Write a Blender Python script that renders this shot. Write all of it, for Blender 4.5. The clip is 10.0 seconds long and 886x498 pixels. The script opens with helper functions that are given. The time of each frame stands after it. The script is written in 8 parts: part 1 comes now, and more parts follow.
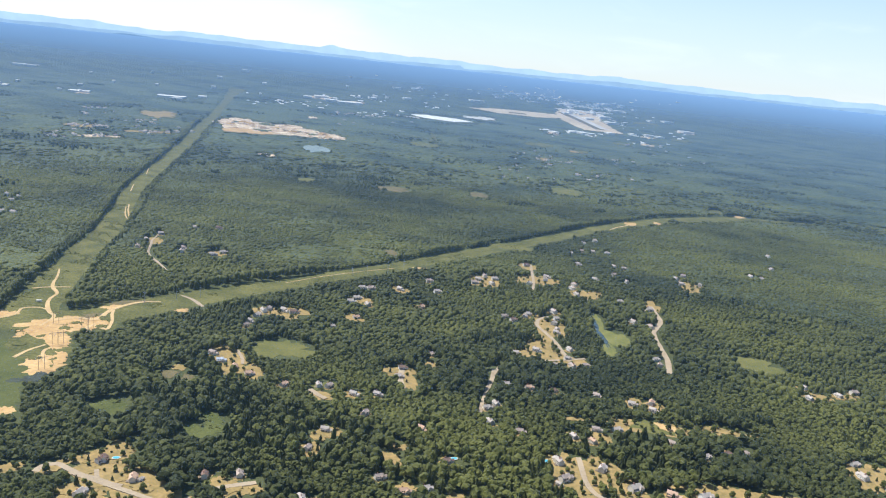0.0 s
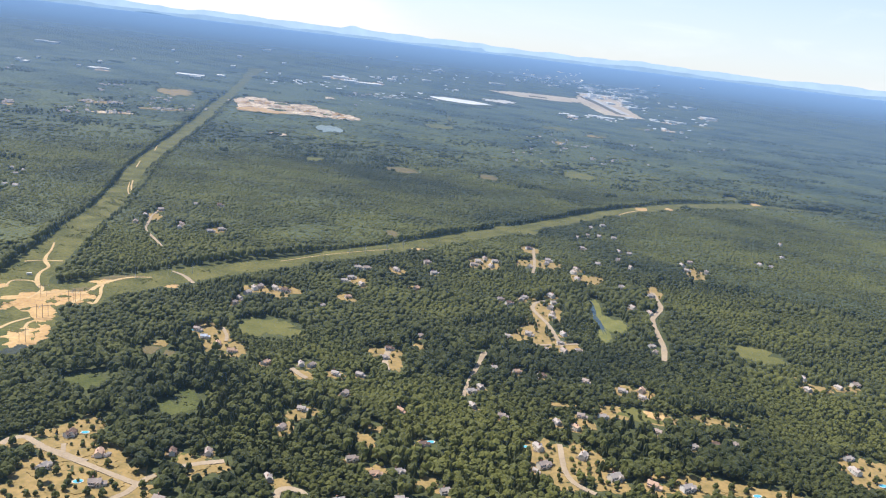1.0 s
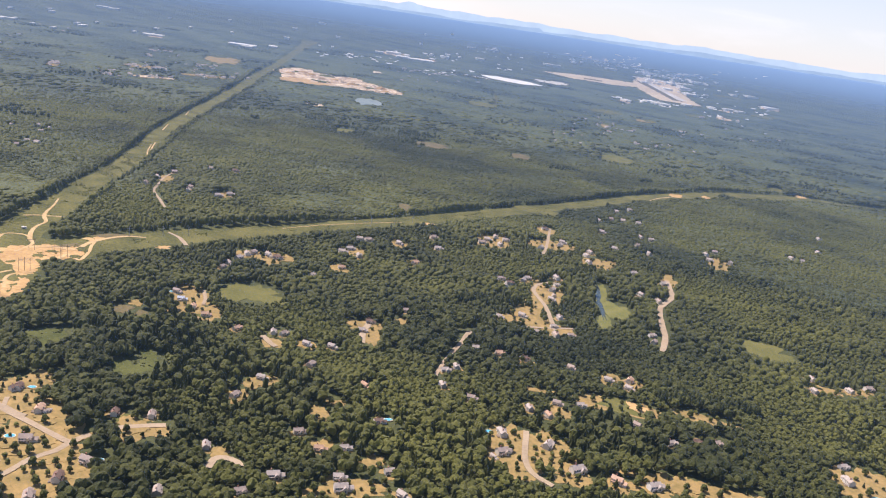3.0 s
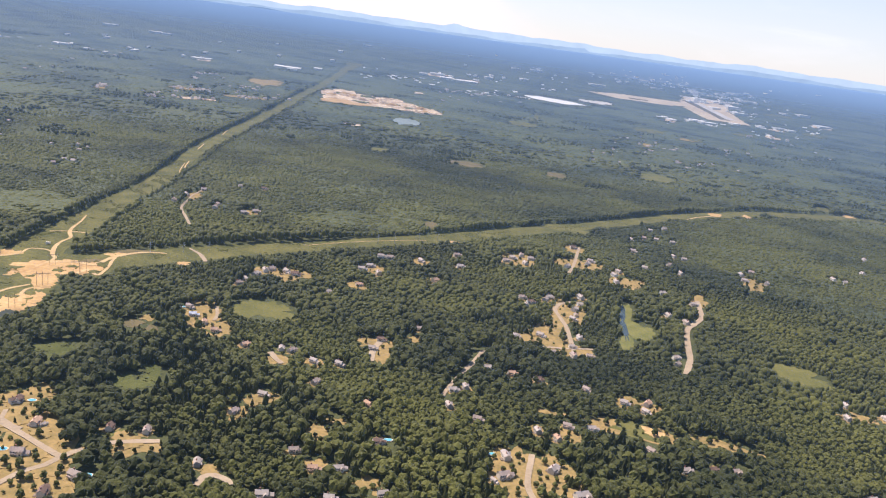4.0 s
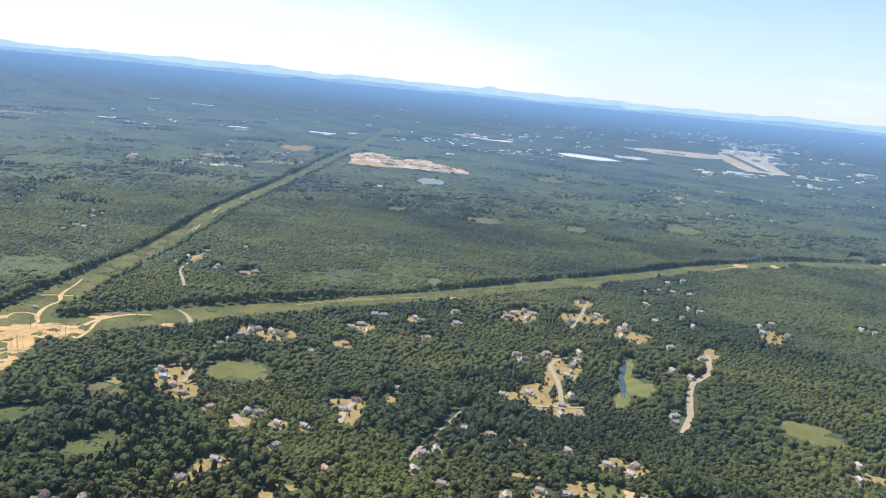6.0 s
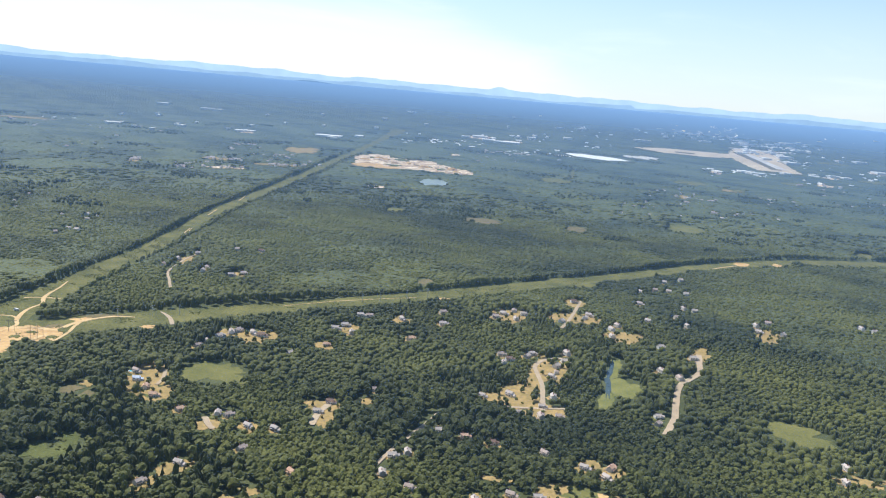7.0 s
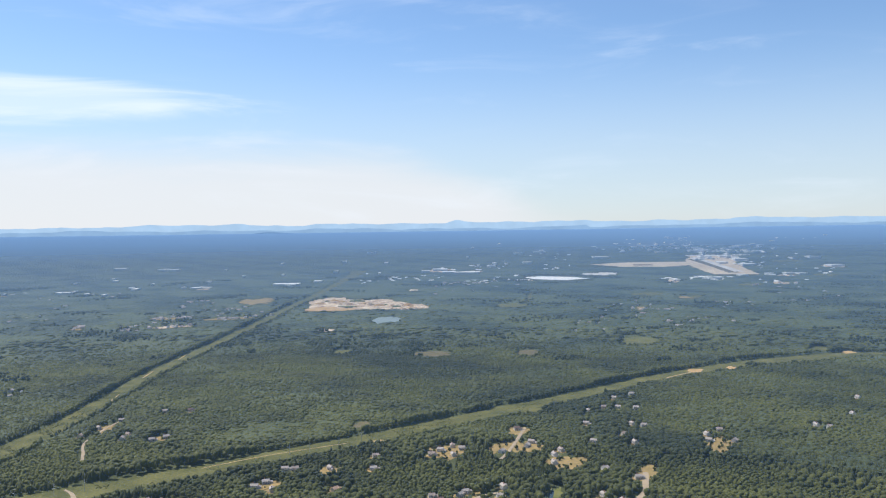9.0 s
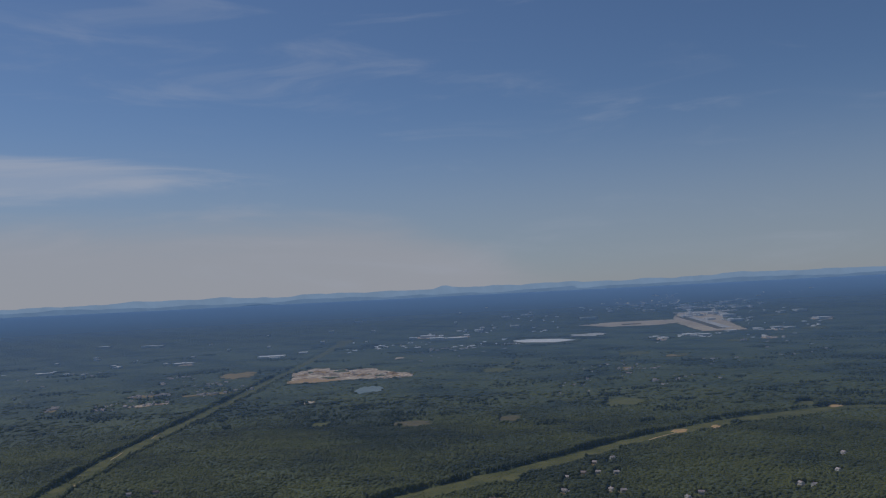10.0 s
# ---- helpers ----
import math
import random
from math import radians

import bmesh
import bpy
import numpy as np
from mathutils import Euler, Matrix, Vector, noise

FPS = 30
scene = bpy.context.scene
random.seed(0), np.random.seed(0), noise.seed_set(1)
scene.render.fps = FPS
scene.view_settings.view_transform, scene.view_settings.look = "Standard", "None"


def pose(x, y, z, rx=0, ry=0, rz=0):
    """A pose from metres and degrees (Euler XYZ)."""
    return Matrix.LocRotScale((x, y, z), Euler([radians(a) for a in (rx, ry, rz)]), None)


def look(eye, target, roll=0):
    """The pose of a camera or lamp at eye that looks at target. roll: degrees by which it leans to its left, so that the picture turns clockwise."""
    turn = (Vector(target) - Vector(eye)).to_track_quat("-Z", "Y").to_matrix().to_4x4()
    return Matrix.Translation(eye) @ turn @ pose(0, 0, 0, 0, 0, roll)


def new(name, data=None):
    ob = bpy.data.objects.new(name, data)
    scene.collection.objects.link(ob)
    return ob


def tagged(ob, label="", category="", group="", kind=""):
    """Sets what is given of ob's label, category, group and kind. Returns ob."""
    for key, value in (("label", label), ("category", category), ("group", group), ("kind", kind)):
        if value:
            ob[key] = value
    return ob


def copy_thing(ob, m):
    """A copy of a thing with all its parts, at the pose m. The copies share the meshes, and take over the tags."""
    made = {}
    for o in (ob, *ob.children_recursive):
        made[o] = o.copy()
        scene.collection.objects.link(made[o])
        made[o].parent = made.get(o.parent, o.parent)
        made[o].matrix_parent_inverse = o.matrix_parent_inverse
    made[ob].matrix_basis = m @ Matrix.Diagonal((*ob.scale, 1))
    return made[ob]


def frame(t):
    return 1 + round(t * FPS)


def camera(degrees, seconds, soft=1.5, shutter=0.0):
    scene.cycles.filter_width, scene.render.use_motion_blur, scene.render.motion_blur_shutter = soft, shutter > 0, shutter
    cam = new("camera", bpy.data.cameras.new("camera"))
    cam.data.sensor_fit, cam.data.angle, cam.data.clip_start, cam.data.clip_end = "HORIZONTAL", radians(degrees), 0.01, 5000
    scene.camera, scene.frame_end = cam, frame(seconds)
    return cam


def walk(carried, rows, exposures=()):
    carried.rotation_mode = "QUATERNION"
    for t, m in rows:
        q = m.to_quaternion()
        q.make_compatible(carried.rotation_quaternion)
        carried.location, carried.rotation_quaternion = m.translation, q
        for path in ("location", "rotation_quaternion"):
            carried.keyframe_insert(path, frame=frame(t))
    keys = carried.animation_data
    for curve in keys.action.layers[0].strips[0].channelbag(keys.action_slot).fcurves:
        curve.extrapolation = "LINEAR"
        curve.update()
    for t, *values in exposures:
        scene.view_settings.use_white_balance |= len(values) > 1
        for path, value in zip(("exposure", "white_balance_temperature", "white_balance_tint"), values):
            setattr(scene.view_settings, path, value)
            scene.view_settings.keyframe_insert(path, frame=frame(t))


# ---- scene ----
# A wooded valley with two cleared power-line strips, seen from a small aircraft.
# The whole country is laid out at about half its true size, so that it fits inside the camera's reach.
cam = camera(58.8, 10.0, soft=1.15)
PATH = [
    (0.0, 0.00, 0.00, 200.00, -0.000, -13.053, -5.884),
    (0.5, 10.85, 5.13, 198.60, 0.526, -13.503, -6.256),
    (1.0, 21.65, 10.40, 197.23, 1.779, -14.408, -6.563),
    (1.5, 32.39, 15.79, 195.91, 3.196, -15.558, -7.051),
    (2.0, 43.08, 21.33, 194.62, 4.301, -16.125, -7.643),
    (3.5, 74.82, 38.73, 191.00, 7.916, -16.389, -8.028),
    (4.0, 85.30, 44.80, 189.87, 9.783, -15.304, -7.579),
    (4.5, 95.72, 51.00, 188.79, 10.759, -14.237, -7.109),
    (5.0, 106.08, 57.34, 187.74, 11.785, -12.905, -6.289),
    (5.5, 116.39, 63.81, 186.73, 12.350, -11.292, -5.846),
    (7.0, 147.00, 84.03, 183.93, 13.804, -11.099, -4.922),
    (7.5, 157.10, 91.04, 183.08, 13.708, -10.987, -4.136),
    (8.0, 167.14, 98.18, 182.27, 13.047, -9.118, -2.635),
    (8.5, 177.13, 105.46, 181.49, 12.230, -5.654, -0.775),
    (9.0, 187.06, 112.87, 180.76, 11.355, -1.178, 0.829),
    (9.5, 196.94, 120.42, 180.06, 11.581, 1.761, 2.252),
    (10.0, 206.77, 128.10, 179.41, 10.718, 3.604, 2.853),
]
walk(cam, [(t, pose(x, y, z, 90 + pitch, roll, yaw)) for t, x, y, z, yaw, pitch, roll in PATH],
     exposures=[(0.0, 1.13, 5850, 7), (1.0, 1.12, 6050, 12), (2.0, 1.12, 6350, 19), (3.5, 1.10, 6480, 23), (4.5, 1.12, 6250, 16), (5.5, 1.10, 5950, 8), (8.0, 1.15, 5850, 8),
                (9.0, 0.82, 5900, 9), (9.5, 0.07, 5850, 10), (10.0, -0.68, 5600, 13)])

# ---- world and sun ----
SUN_AZ, SUN_EL = radians(-66), radians(58)
world = bpy.data.worlds.new("sky")
scene.world = world
world.use_nodes = True
wn = world.node_tree
sky = wn.nodes.new("ShaderNodeTexSky")
sky.sky_type, sky.sun_disc, sky.sun_elevation, sky.sun_rotation = "NISHITA", False, SUN_EL, SUN_AZ
sky.air_density, sky.dust_density, sky.ozone_density, sky.altitude = 1.0, 0.3, 3.0, 200
wn.nodes["Background"].inputs["Strength"].default_value = 0.076


def wnode(kind, **values):
    n = wn.nodes.new(kind)
    for key, value in values.items():
        n.inputs[key].default_value = value
    return n


# thin high cloud: stretched noise over the sky, thicker low down where one looks through more of it
toward = wnode("ShaderNodeTexCoord")
split = wnode("ShaderNodeSeparateXYZ")
wn.links.new(toward.outputs["Generated"], split.inputs[0])
low = wnode("ShaderNodeMapRange", **{"From Min": 0.0, "From Max": 0.27, "To Min": 1.0, "To Max": 0.0})
low.interpolation_type = "SMOOTHERSTEP"
wn.links.new(split.outputs["Z"], low.inputs["Value"])
stretch = wnode("ShaderNodeMapping", Scale=(1.6, 1.6, 9.0), Location=(0.3, 0.2, 0.0), Rotation=(0.10, 0.06, 0.0))
wn.links.new(toward.outputs["Generated"], stretch.inputs["Vector"])
wisp = wnode("ShaderNodeTexNoise", Scale=2.2, Detail=7.0, Roughness=0.58, Distortion=0.9)
wn.links.new(stretch.outputs[0], wisp.inputs["Vector"])
thin = wnode("ShaderNodeMapRange", **{"From Min": 0.50, "From Max": 0.80, "To Min": 0.0, "To Max": 0.24})
thin.interpolation_type = "SMOOTHSTEP"
wn.links.new(wisp.outputs["Fac"], thin.inputs["Value"])
# one longer streak of cloud low over the woods
flat = wnode("ShaderNodeMapping", Rotation=(0.0, 0.0, radians(-37)))
flat.vector_type = "POINT"
wn.links.new(toward.outputs["Generated"], flat.inputs["Vector"])
about = wnode("ShaderNodeMapping", Location=(0.22, 0.0, -5.3), Scale=(4.25, 0.0, 34.0))
wn.links.new(flat.outputs[0], about.inputs["Vector"])
size = wn.nodes.new("ShaderNodeVectorMath")
size.operation = "LENGTH"
wn.links.new(about.outputs[0], size.inputs[0])
ahead = wnode("ShaderNodeSeparateXYZ")
wn.links.new(flat.outputs[0], ahead.inputs[0])
streak = wnode("ShaderNodeMapRange", **{"From Min": -0.05, "From Max": 0.45, "To Min": 1.0, "To Max": 0.0})
streak.interpolation_type = "SMOOTHSTEP"
frayed = wn.nodes.new("ShaderNodeMath")
frayed.operation, frayed.inputs[1].default_value = "MULTIPLY_ADD", -1.3
wn.links.new(wisp.outputs["Fac"], frayed.inputs[0])
wn.links.new(size.outputs["Value"], frayed.inputs[2])
wn.links.new(frayed.outputs[0], streak.inputs["Value"])
front = wn.nodes.new("ShaderNodeMath")
front.operation, front.inputs[1].default_value = "GREATER_THAN", 0.0
wn.links.new(ahead.outputs["Y"], front.inputs[0])
curl = wnode("ShaderNodeMapRange", **{"From Min": 0.40, "From Max": 0.62, "To Min": 0.45, "To Max": 0.8})
wn.links.new(wisp.outputs["Fac"], curl.inputs["Value"])
both = wn.nodes.new("ShaderNodeMath")
both.operation = "MULTIPLY"
wn.links.new(streak.outputs[0], both.inputs[0])
wn.links.new(front.outputs[0], both.inputs[1])
cirrus = wn.nodes.new("ShaderNodeMath")
cirrus.operation = "MULTIPLY"
wn.links.new(both.outputs[0], cirrus.inputs[0])
wn.links.new(curl.outputs[0], cirrus.inputs[1])
most = wn.nodes.new("ShaderNodeMath")
most.operation = "MAXIMUM"
wn.links.new(cirrus.outputs[0], most.inputs[0])
wn.links.new(thin.outputs[0], most.inputs[1])
veil = wn.nodes.new("ShaderNodeMath")
veil.operation, veil.inputs[1].default_value = "MULTIPLY_ADD", 0.62
veil.use_clamp = True
wn.links.new(low.outputs[0], veil.inputs[0])
veil.inputs[2].default_value = 0.0
white = wn.nodes.new("ShaderNodeMix")
white.data_type = "RGBA"
white.inputs["B"].default_value = (5.2, 5.4, 5.6, 1.0)
wn.links.new(veil.outputs[0], white.inputs["Factor"])
wn.links.new(sky.outputs[0], white.inputs["A"])
# a bank of thin bright cloud low over the hills
beside = wn.nodes.new("ShaderNodeVectorMath")
beside.operation, beside.inputs[1].default_value = "DOT_PRODUCT", (-math.sin(radians(29)), math.cos(radians(29)), 0.0)
wn.links.new(toward.outputs["Generated"], beside.inputs[0])
arch = wnode("ShaderNodeMapRange", **{"From Min": 0.86, "From Max": 0.985, "To Min": 0.0, "To Max": 0.115})
arch.interpolation_type = "SMOOTHSTEP"
wn.links.new(beside.outputs["Value"], arch.inputs["Value"])
under = wn.nodes.new("ShaderNodeMath")
under.operation = "SUBTRACT"
wn.links.new(arch.outputs[0], under.inputs[0])
wn.links.new(split.outputs["Z"], under.inputs[1])
uneven = wn.nodes.new("ShaderNodeMath")
uneven.operation, uneven.inputs[1].default_value = "MULTIPLY_ADD", 0.06
wn.links.new(wisp.outputs["Fac"], uneven.inputs[0])
wn.links.new(under.outputs[0], uneven.inputs[2])
bank = wnode("ShaderNodeMapRange", **{"From Min": 0.015, "From Max": 0.085, "To Min": 0.0, "To Max": 0.8})
bank.interpolation_type = "SMOOTHSTEP"
wn.links.new(uneven.outputs[0], bank.inputs["Value"])
pale = wn.nodes.new("ShaderNodeMix")
pale.data_type = "RGBA"
pale.inputs["B"].default_value = (6.7, 6.4, 6.1, 1.0)
wn.links.new(bank.outputs[0], pale.inputs["Factor"])
wn.links.new(white.outputs["Result"], pale.inputs["A"])
ice = wn.nodes.new("ShaderNodeMix")
ice.data_type = "RGBA"
ice.inputs["B"].default_value = (7.6, 7.7, 7.9, 1.0)
wn.links.new(most.outputs[0], ice.inputs["Factor"])
wn.links.new(pale.outputs["Result"], ice.inputs["A"])
wn.links.new(ice.outputs["Result"], wn.nodes["Background"].inputs["Color"])
sun = new("sun", bpy.data.lights.new("sun", "SUN"))
sun.data.energy, sun.data.angle, sun.data.color = 3.4, radians(0.53), (1.0, 0.945, 0.855)
sun.matrix_world = look((math.sin(SUN_AZ) * math.cos(SUN_EL) * 900, math.cos(SUN_AZ) * math.cos(SUN_EL) * 900, math.sin(SUN_EL) * 900), (0, 0, 0))

rng = np.random.default_rng(7)


# ---- materials ----
def material(name, low, high, scale=0.5, rough=0.85, big=25.0, bump=0.0, bump_scale=None, island=0.0, metal=0.0, tint="", spread=0.35, leaf=0.0, sheen=0.0, crown=0.0):
    """Two base colours mixed by a fine and a broad noise; tint: a mesh attribute that shifts the mix."""
    m = bpy.data.materials.new(name)
    m.use_nodes = True
    n, l = m.node_tree.nodes, m.node_tree.links
    shader = n["Principled BSDF"]
    shader.inputs["Roughness"].default_value, shader.inputs["Metallic"].default_value = rough, metal
    shader.inputs["Specular IOR Level"].default_value = 0.2
    where = n.new("ShaderNodeNewGeometry")
    fine, broad, ramp = n.new("ShaderNodeTexNoise"), n.new("ShaderNodeTexNoise"), n.new("ShaderNodeValToRGB")
    fine.inputs["Scale"].default_value, fine.inputs["Detail"].default_value = 1 / scale, 3
    broad.inputs["Scale"].default_value, broad.inputs["Detail"].default_value = 1 / big, 2
    for tex in (fine, broad):
        l.new(where.outputs["Position"], tex.inputs["Vector"])
    add = n.new("ShaderNodeMath")
    add.operation = "ADD"
    l.new(fine.outputs["Fac"], add.inputs[0])
    l.new(broad.outputs["Fac"], add.inputs[1])
    last = add
    if tint:
        att = n.new("ShaderNodeAttribute")
        att.attribute_name = tint
        more = n.new("ShaderNodeMath")
        more.operation = "ADD"
        l.new(last.outputs[0], more.inputs[0])
        l.new(att.outputs["Fac"], more.inputs[1])
        last = more
    if island:
        more = n.new("ShaderNodeMath")
        more.operation, more.inputs[1].default_value = "MULTIPLY_ADD", island
        l.new(where.outputs["Random Per Island"], more.inputs[0])
        l.new(last.outputs[0], more.inputs[2])
        last = more
    half = n.new("ShaderNodeMath")
    half.operation, half.inputs[1].default_value = "MULTIPLY", 0.5
    l.new(last.outputs[0], half.inputs[0])
    l.new(half.outputs[0], ramp.inputs["Fac"])
    ramp.color_ramp.elements[0].position, ramp.color_ramp.elements[1].position = 0.5 - spread / 2, 0.5 + spread / 2
    ramp.color_ramp.elements[0].color, ramp.color_ramp.elements[1].color = (*low, 1), (*high, 1)
    l.new(ramp.outputs["Color"], shader.inputs["Base Color"])
    shader.inputs["Sheen Weight"].default_value = sheen
    if leaf:                                     # light that comes through the leaves
        glow, mix = n.new("ShaderNodeBsdfTranslucent"), n.new("ShaderNodeMixShader")
        l.new(ramp.outputs["Color"], glow.inputs["Color"])
        mix.inputs["Fac"].default_value = leaf
        l.new(shader.outputs[0], mix.inputs[1])
        l.new(glow.outputs[0], mix.inputs[2])
        l.new(mix.outputs[0], n["Material Output"].inputs["Surface"])
    if crown:                                    # domed tree tops, each with its own shade of green
        cell, dome, b = n.new("ShaderNodeTexVoronoi"), n.new("ShaderNodeMath"), n.new("ShaderNodeBump")
        cell.voronoi_dimensions = "2D"
        cell.inputs["Scale"].default_value = 1 / crown
        l.new(where.outputs["Position"], cell.inputs["Vector"])
        dome.operation, dome.inputs[1].default_value, dome.inputs[2].default_value = "MULTIPLY_ADD", -1.0, 1.0
        l.new(cell.outputs["Distance"], dome.inputs[0])
        b.inputs["Strength"].default_value, b.inputs["Distance"].default_value = 0.55, crown * 0.6
        l.new(dome.outputs[0], b.inputs["Height"])
        l.new(b.outputs["Normal"], shader.inputs["Normal"])
        grey = n.new("ShaderNodeSeparateColor")
        l.new(cell.outputs["Color"], grey.inputs[0])
        shift = n.new("ShaderNodeMath")
        shift.operation, shift.inputs[1].default_value = "MULTIPLY_ADD", 0.45
        l.new(grey.outputs[0], shift.inputs[0])
        l.new(last.outputs[0], shift.inputs[2])
        l.new(shift.outputs[0], half.inputs[0])
    elif bump:
        b, tex = n.new("ShaderNodeBump"), n.new("ShaderNodeTexNoise")
        tex.inputs["Scale"].default_value, tex.inputs["Detail"].default_value = 1 / (bump_scale or scale), 3
        l.new(where.outputs["Position"], tex.inputs["Vector"])
        b.inputs["Strength"].default_value, b.inputs["Distance"].default_value = bump, (bump_scale or scale)
        l.new(tex.outputs["Fac"], b.inputs["Height"])
        l.new(b.outputs["Normal"], shader.inputs["Normal"])
    return m


LEAF = material("broadleaf foliage", (0.043, 0.052, 0.0110), (0.187, 0.184, 0.035), 0.5, 0.6, 45, 0.65, 0.6, tint="tint", spread=0.60, leaf=0.42, sheen=0.12)
CONIFER = material("conifer foliage", (0.037, 0.048, 0.0125), (0.124, 0.128, 0.031), 0.5, 0.65, 40, 0.65, 0.6, tint="tint", spread=0.6, leaf=0.42, sheen=0.12)
MID_LEAF = material("tree tops", (0.026, 0.037, 0.010), (0.094, 0.102, 0.027), 1.5, 0.7, 90, tint="tint", spread=0.75, leaf=0.1, sheen=0.08, crown=4.6)
FAR_LEAF = material("distant tree tops", (0.024, 0.036, 0.010), (0.086, 0.098, 0.027), 5.0, 0.7, 140, tint="tint", spread=0.75, leaf=0.1, sheen=0.08, crown=9.0)
FLOOR = material("woodland floor", (0.042, 0.050, 0.018), (0.092, 0.095, 0.036), 3.0, 0.95, 60, 0.5, 2.0)
MEADOW = material("strip meadow", (0.058, 0.064, 0.018), (0.172, 0.152, 0.046), 2.5, 0.95, 22, 0.6, 1.5, spread=0.3)
FIELD = material("green field", (0.086, 0.090, 0.024), (0.168, 0.150, 0.044), 2.0, 0.95, 18, 0.3, 1.0)
MARSH = material("weedy marsh", (0.098, 0.108, 0.027), (0.210, 0.188, 0.056), 1.5, 0.9, 10, 0.3, 1.0)
OVERGROWN = material("overgrown meadow", (0.055, 0.066, 0.017), (0.118, 0.120, 0.034), 1.6, 0.95, 14, 0.5, 1.2)
QUARRY = material("quarried sand", (0.240, 0.140, 0.062), (0.820, 0.640, 0.430), 9.0, 0.95, 30, 0.4, 8.0, spread=0.26)
SHALLOW = material("shallow milky water", (0.170, 0.195, 0.155), (0.260, 0.285, 0.235), 12.0, 0.3, 40)
SCRUB = material("brown scrub", (0.095, 0.082, 0.036), (0.185, 0.140, 0.066), 1.5, 0.95, 12, 0.4, 1.0)
DRY = material("dry lawn", (0.172, 0.132, 0.046), (0.390, 0.256, 0.098), 2.2, 0.95, 9, 0.2, 0.6, spread=0.45)
SAND = material("bare sand", (0.350, 0.200, 0.078), (0.580, 0.385, 0.168), 2.5, 0.95, 22, 0.3, 1.2)
TRACK = material("sandy track", (0.400, 0.262, 0.116), (0.600, 0.420, 0.205), 1.0, 0.95, 12, 0.2, 0.6)
ASPHALT = material("sun-bleached asphalt", (0.285, 0.213, 0.135), (0.405, 0.310, 0.203), 1.2, 0.9, 15)
CONCRETE = material("pale concrete", (0.500, 0.430, 0.335), (0.680, 0.600, 0.490), 6.0, 0.9, 60)
APRON = material("dry airfield grass", (0.420, 0.310, 0.180), (0.720, 0.555, 0.350), 14.0, 0.95, 120, spread=0.5)
BOG = material("wet peat", (0.030, 0.036, 0.028), (0.075, 0.080, 0.060), 2.0, 1.0, 8)
WATER = material("pond water", (0.030, 0.045, 0.045), (0.060, 0.080, 0.075), 3.0, 0.22, 20)
POOL = material("pool water", (0.090, 0.360, 0.450), (0.140, 0.450, 0.540), 1.0, 0.08, 5)
ROOF_GREY = material("grey shingle", (0.280, 0.215, 0.172), (0.430, 0.340, 0.278), 0.4, 0.9, 4)
ROOF_PALE = material("pale shingle", (0.340, 0.280, 0.232), (0.480, 0.405, 0.340), 0.4, 0.9, 4)
ROOF_TAN = material("tan shingle", (0.400, 0.250, 0.160), (0.560, 0.370, 0.250), 0.4, 0.9, 4)
ROOF_BROWN = material("brown shingle", (0.150, 0.095, 0.070), (0.240, 0.160, 0.120), 0.4, 0.9, 4)
ROOF_BLUE = material("blue-grey metal sheet", (0.400, 0.425, 0.470), (0.540, 0.560, 0.600), 0.6, 0.5, 4)
WHITE = material("white clapboard", (0.620, 0.575, 0.505), (0.780, 0.730, 0.650), 0.4, 0.8, 4)
CREAM = material("cream clapboard", (0.560, 0.490, 0.390), (0.700, 0.630, 0.520), 0.4, 0.8, 4)
GREYWALL = material("grey clapboard", (0.340, 0.320, 0.295), (0.480, 0.455, 0.420), 0.4, 0.8, 4)
REDWALL = material("barn-red clapboard", (0.300, 0.110, 0.080), (0.420, 0.180, 0.130), 0.4, 0.8, 4)
GLASS = material("dark window glass", (0.030, 0.035, 0.040), (0.060, 0.065, 0.075), 0.4, 0.1, 4)
BRICK = material("chimney brick", (0.260, 0.120, 0.090), (0.380, 0.190, 0.140), 0.3, 0.9, 4)
BARK = material("bark", (0.070, 0.055, 0.040), (0.150, 0.120, 0.090), 0.2, 0.95, 3, 0.6, 0.2)
POLE = material("weathered pole timber", (0.160, 0.120, 0.085), (0.260, 0.200, 0.150), 0.3, 0.9, 3)
STEEL = material("galvanised steel", (0.350, 0.360, 0.370), (0.500, 0.510, 0.520), 0.4, 0.5, 3, metal=0.6)
ROOF_WHITE = material("white flat roofing", (0.780, 0.705, 0.600), (0.900, 0.835, 0.735), 4.0, 0.8, 30)


# Far hills glow in a flat colour that has the haze painted in.
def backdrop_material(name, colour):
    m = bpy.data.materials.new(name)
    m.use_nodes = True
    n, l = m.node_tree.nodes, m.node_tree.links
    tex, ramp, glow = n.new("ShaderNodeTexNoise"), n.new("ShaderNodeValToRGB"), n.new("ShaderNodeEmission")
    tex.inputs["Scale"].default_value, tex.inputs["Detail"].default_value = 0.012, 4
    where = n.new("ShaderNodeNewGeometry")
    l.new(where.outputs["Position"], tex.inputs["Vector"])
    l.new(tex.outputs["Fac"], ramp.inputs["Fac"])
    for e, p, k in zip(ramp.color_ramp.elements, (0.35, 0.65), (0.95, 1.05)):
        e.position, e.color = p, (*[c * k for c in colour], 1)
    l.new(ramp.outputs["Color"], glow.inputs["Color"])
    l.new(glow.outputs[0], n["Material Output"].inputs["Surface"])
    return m


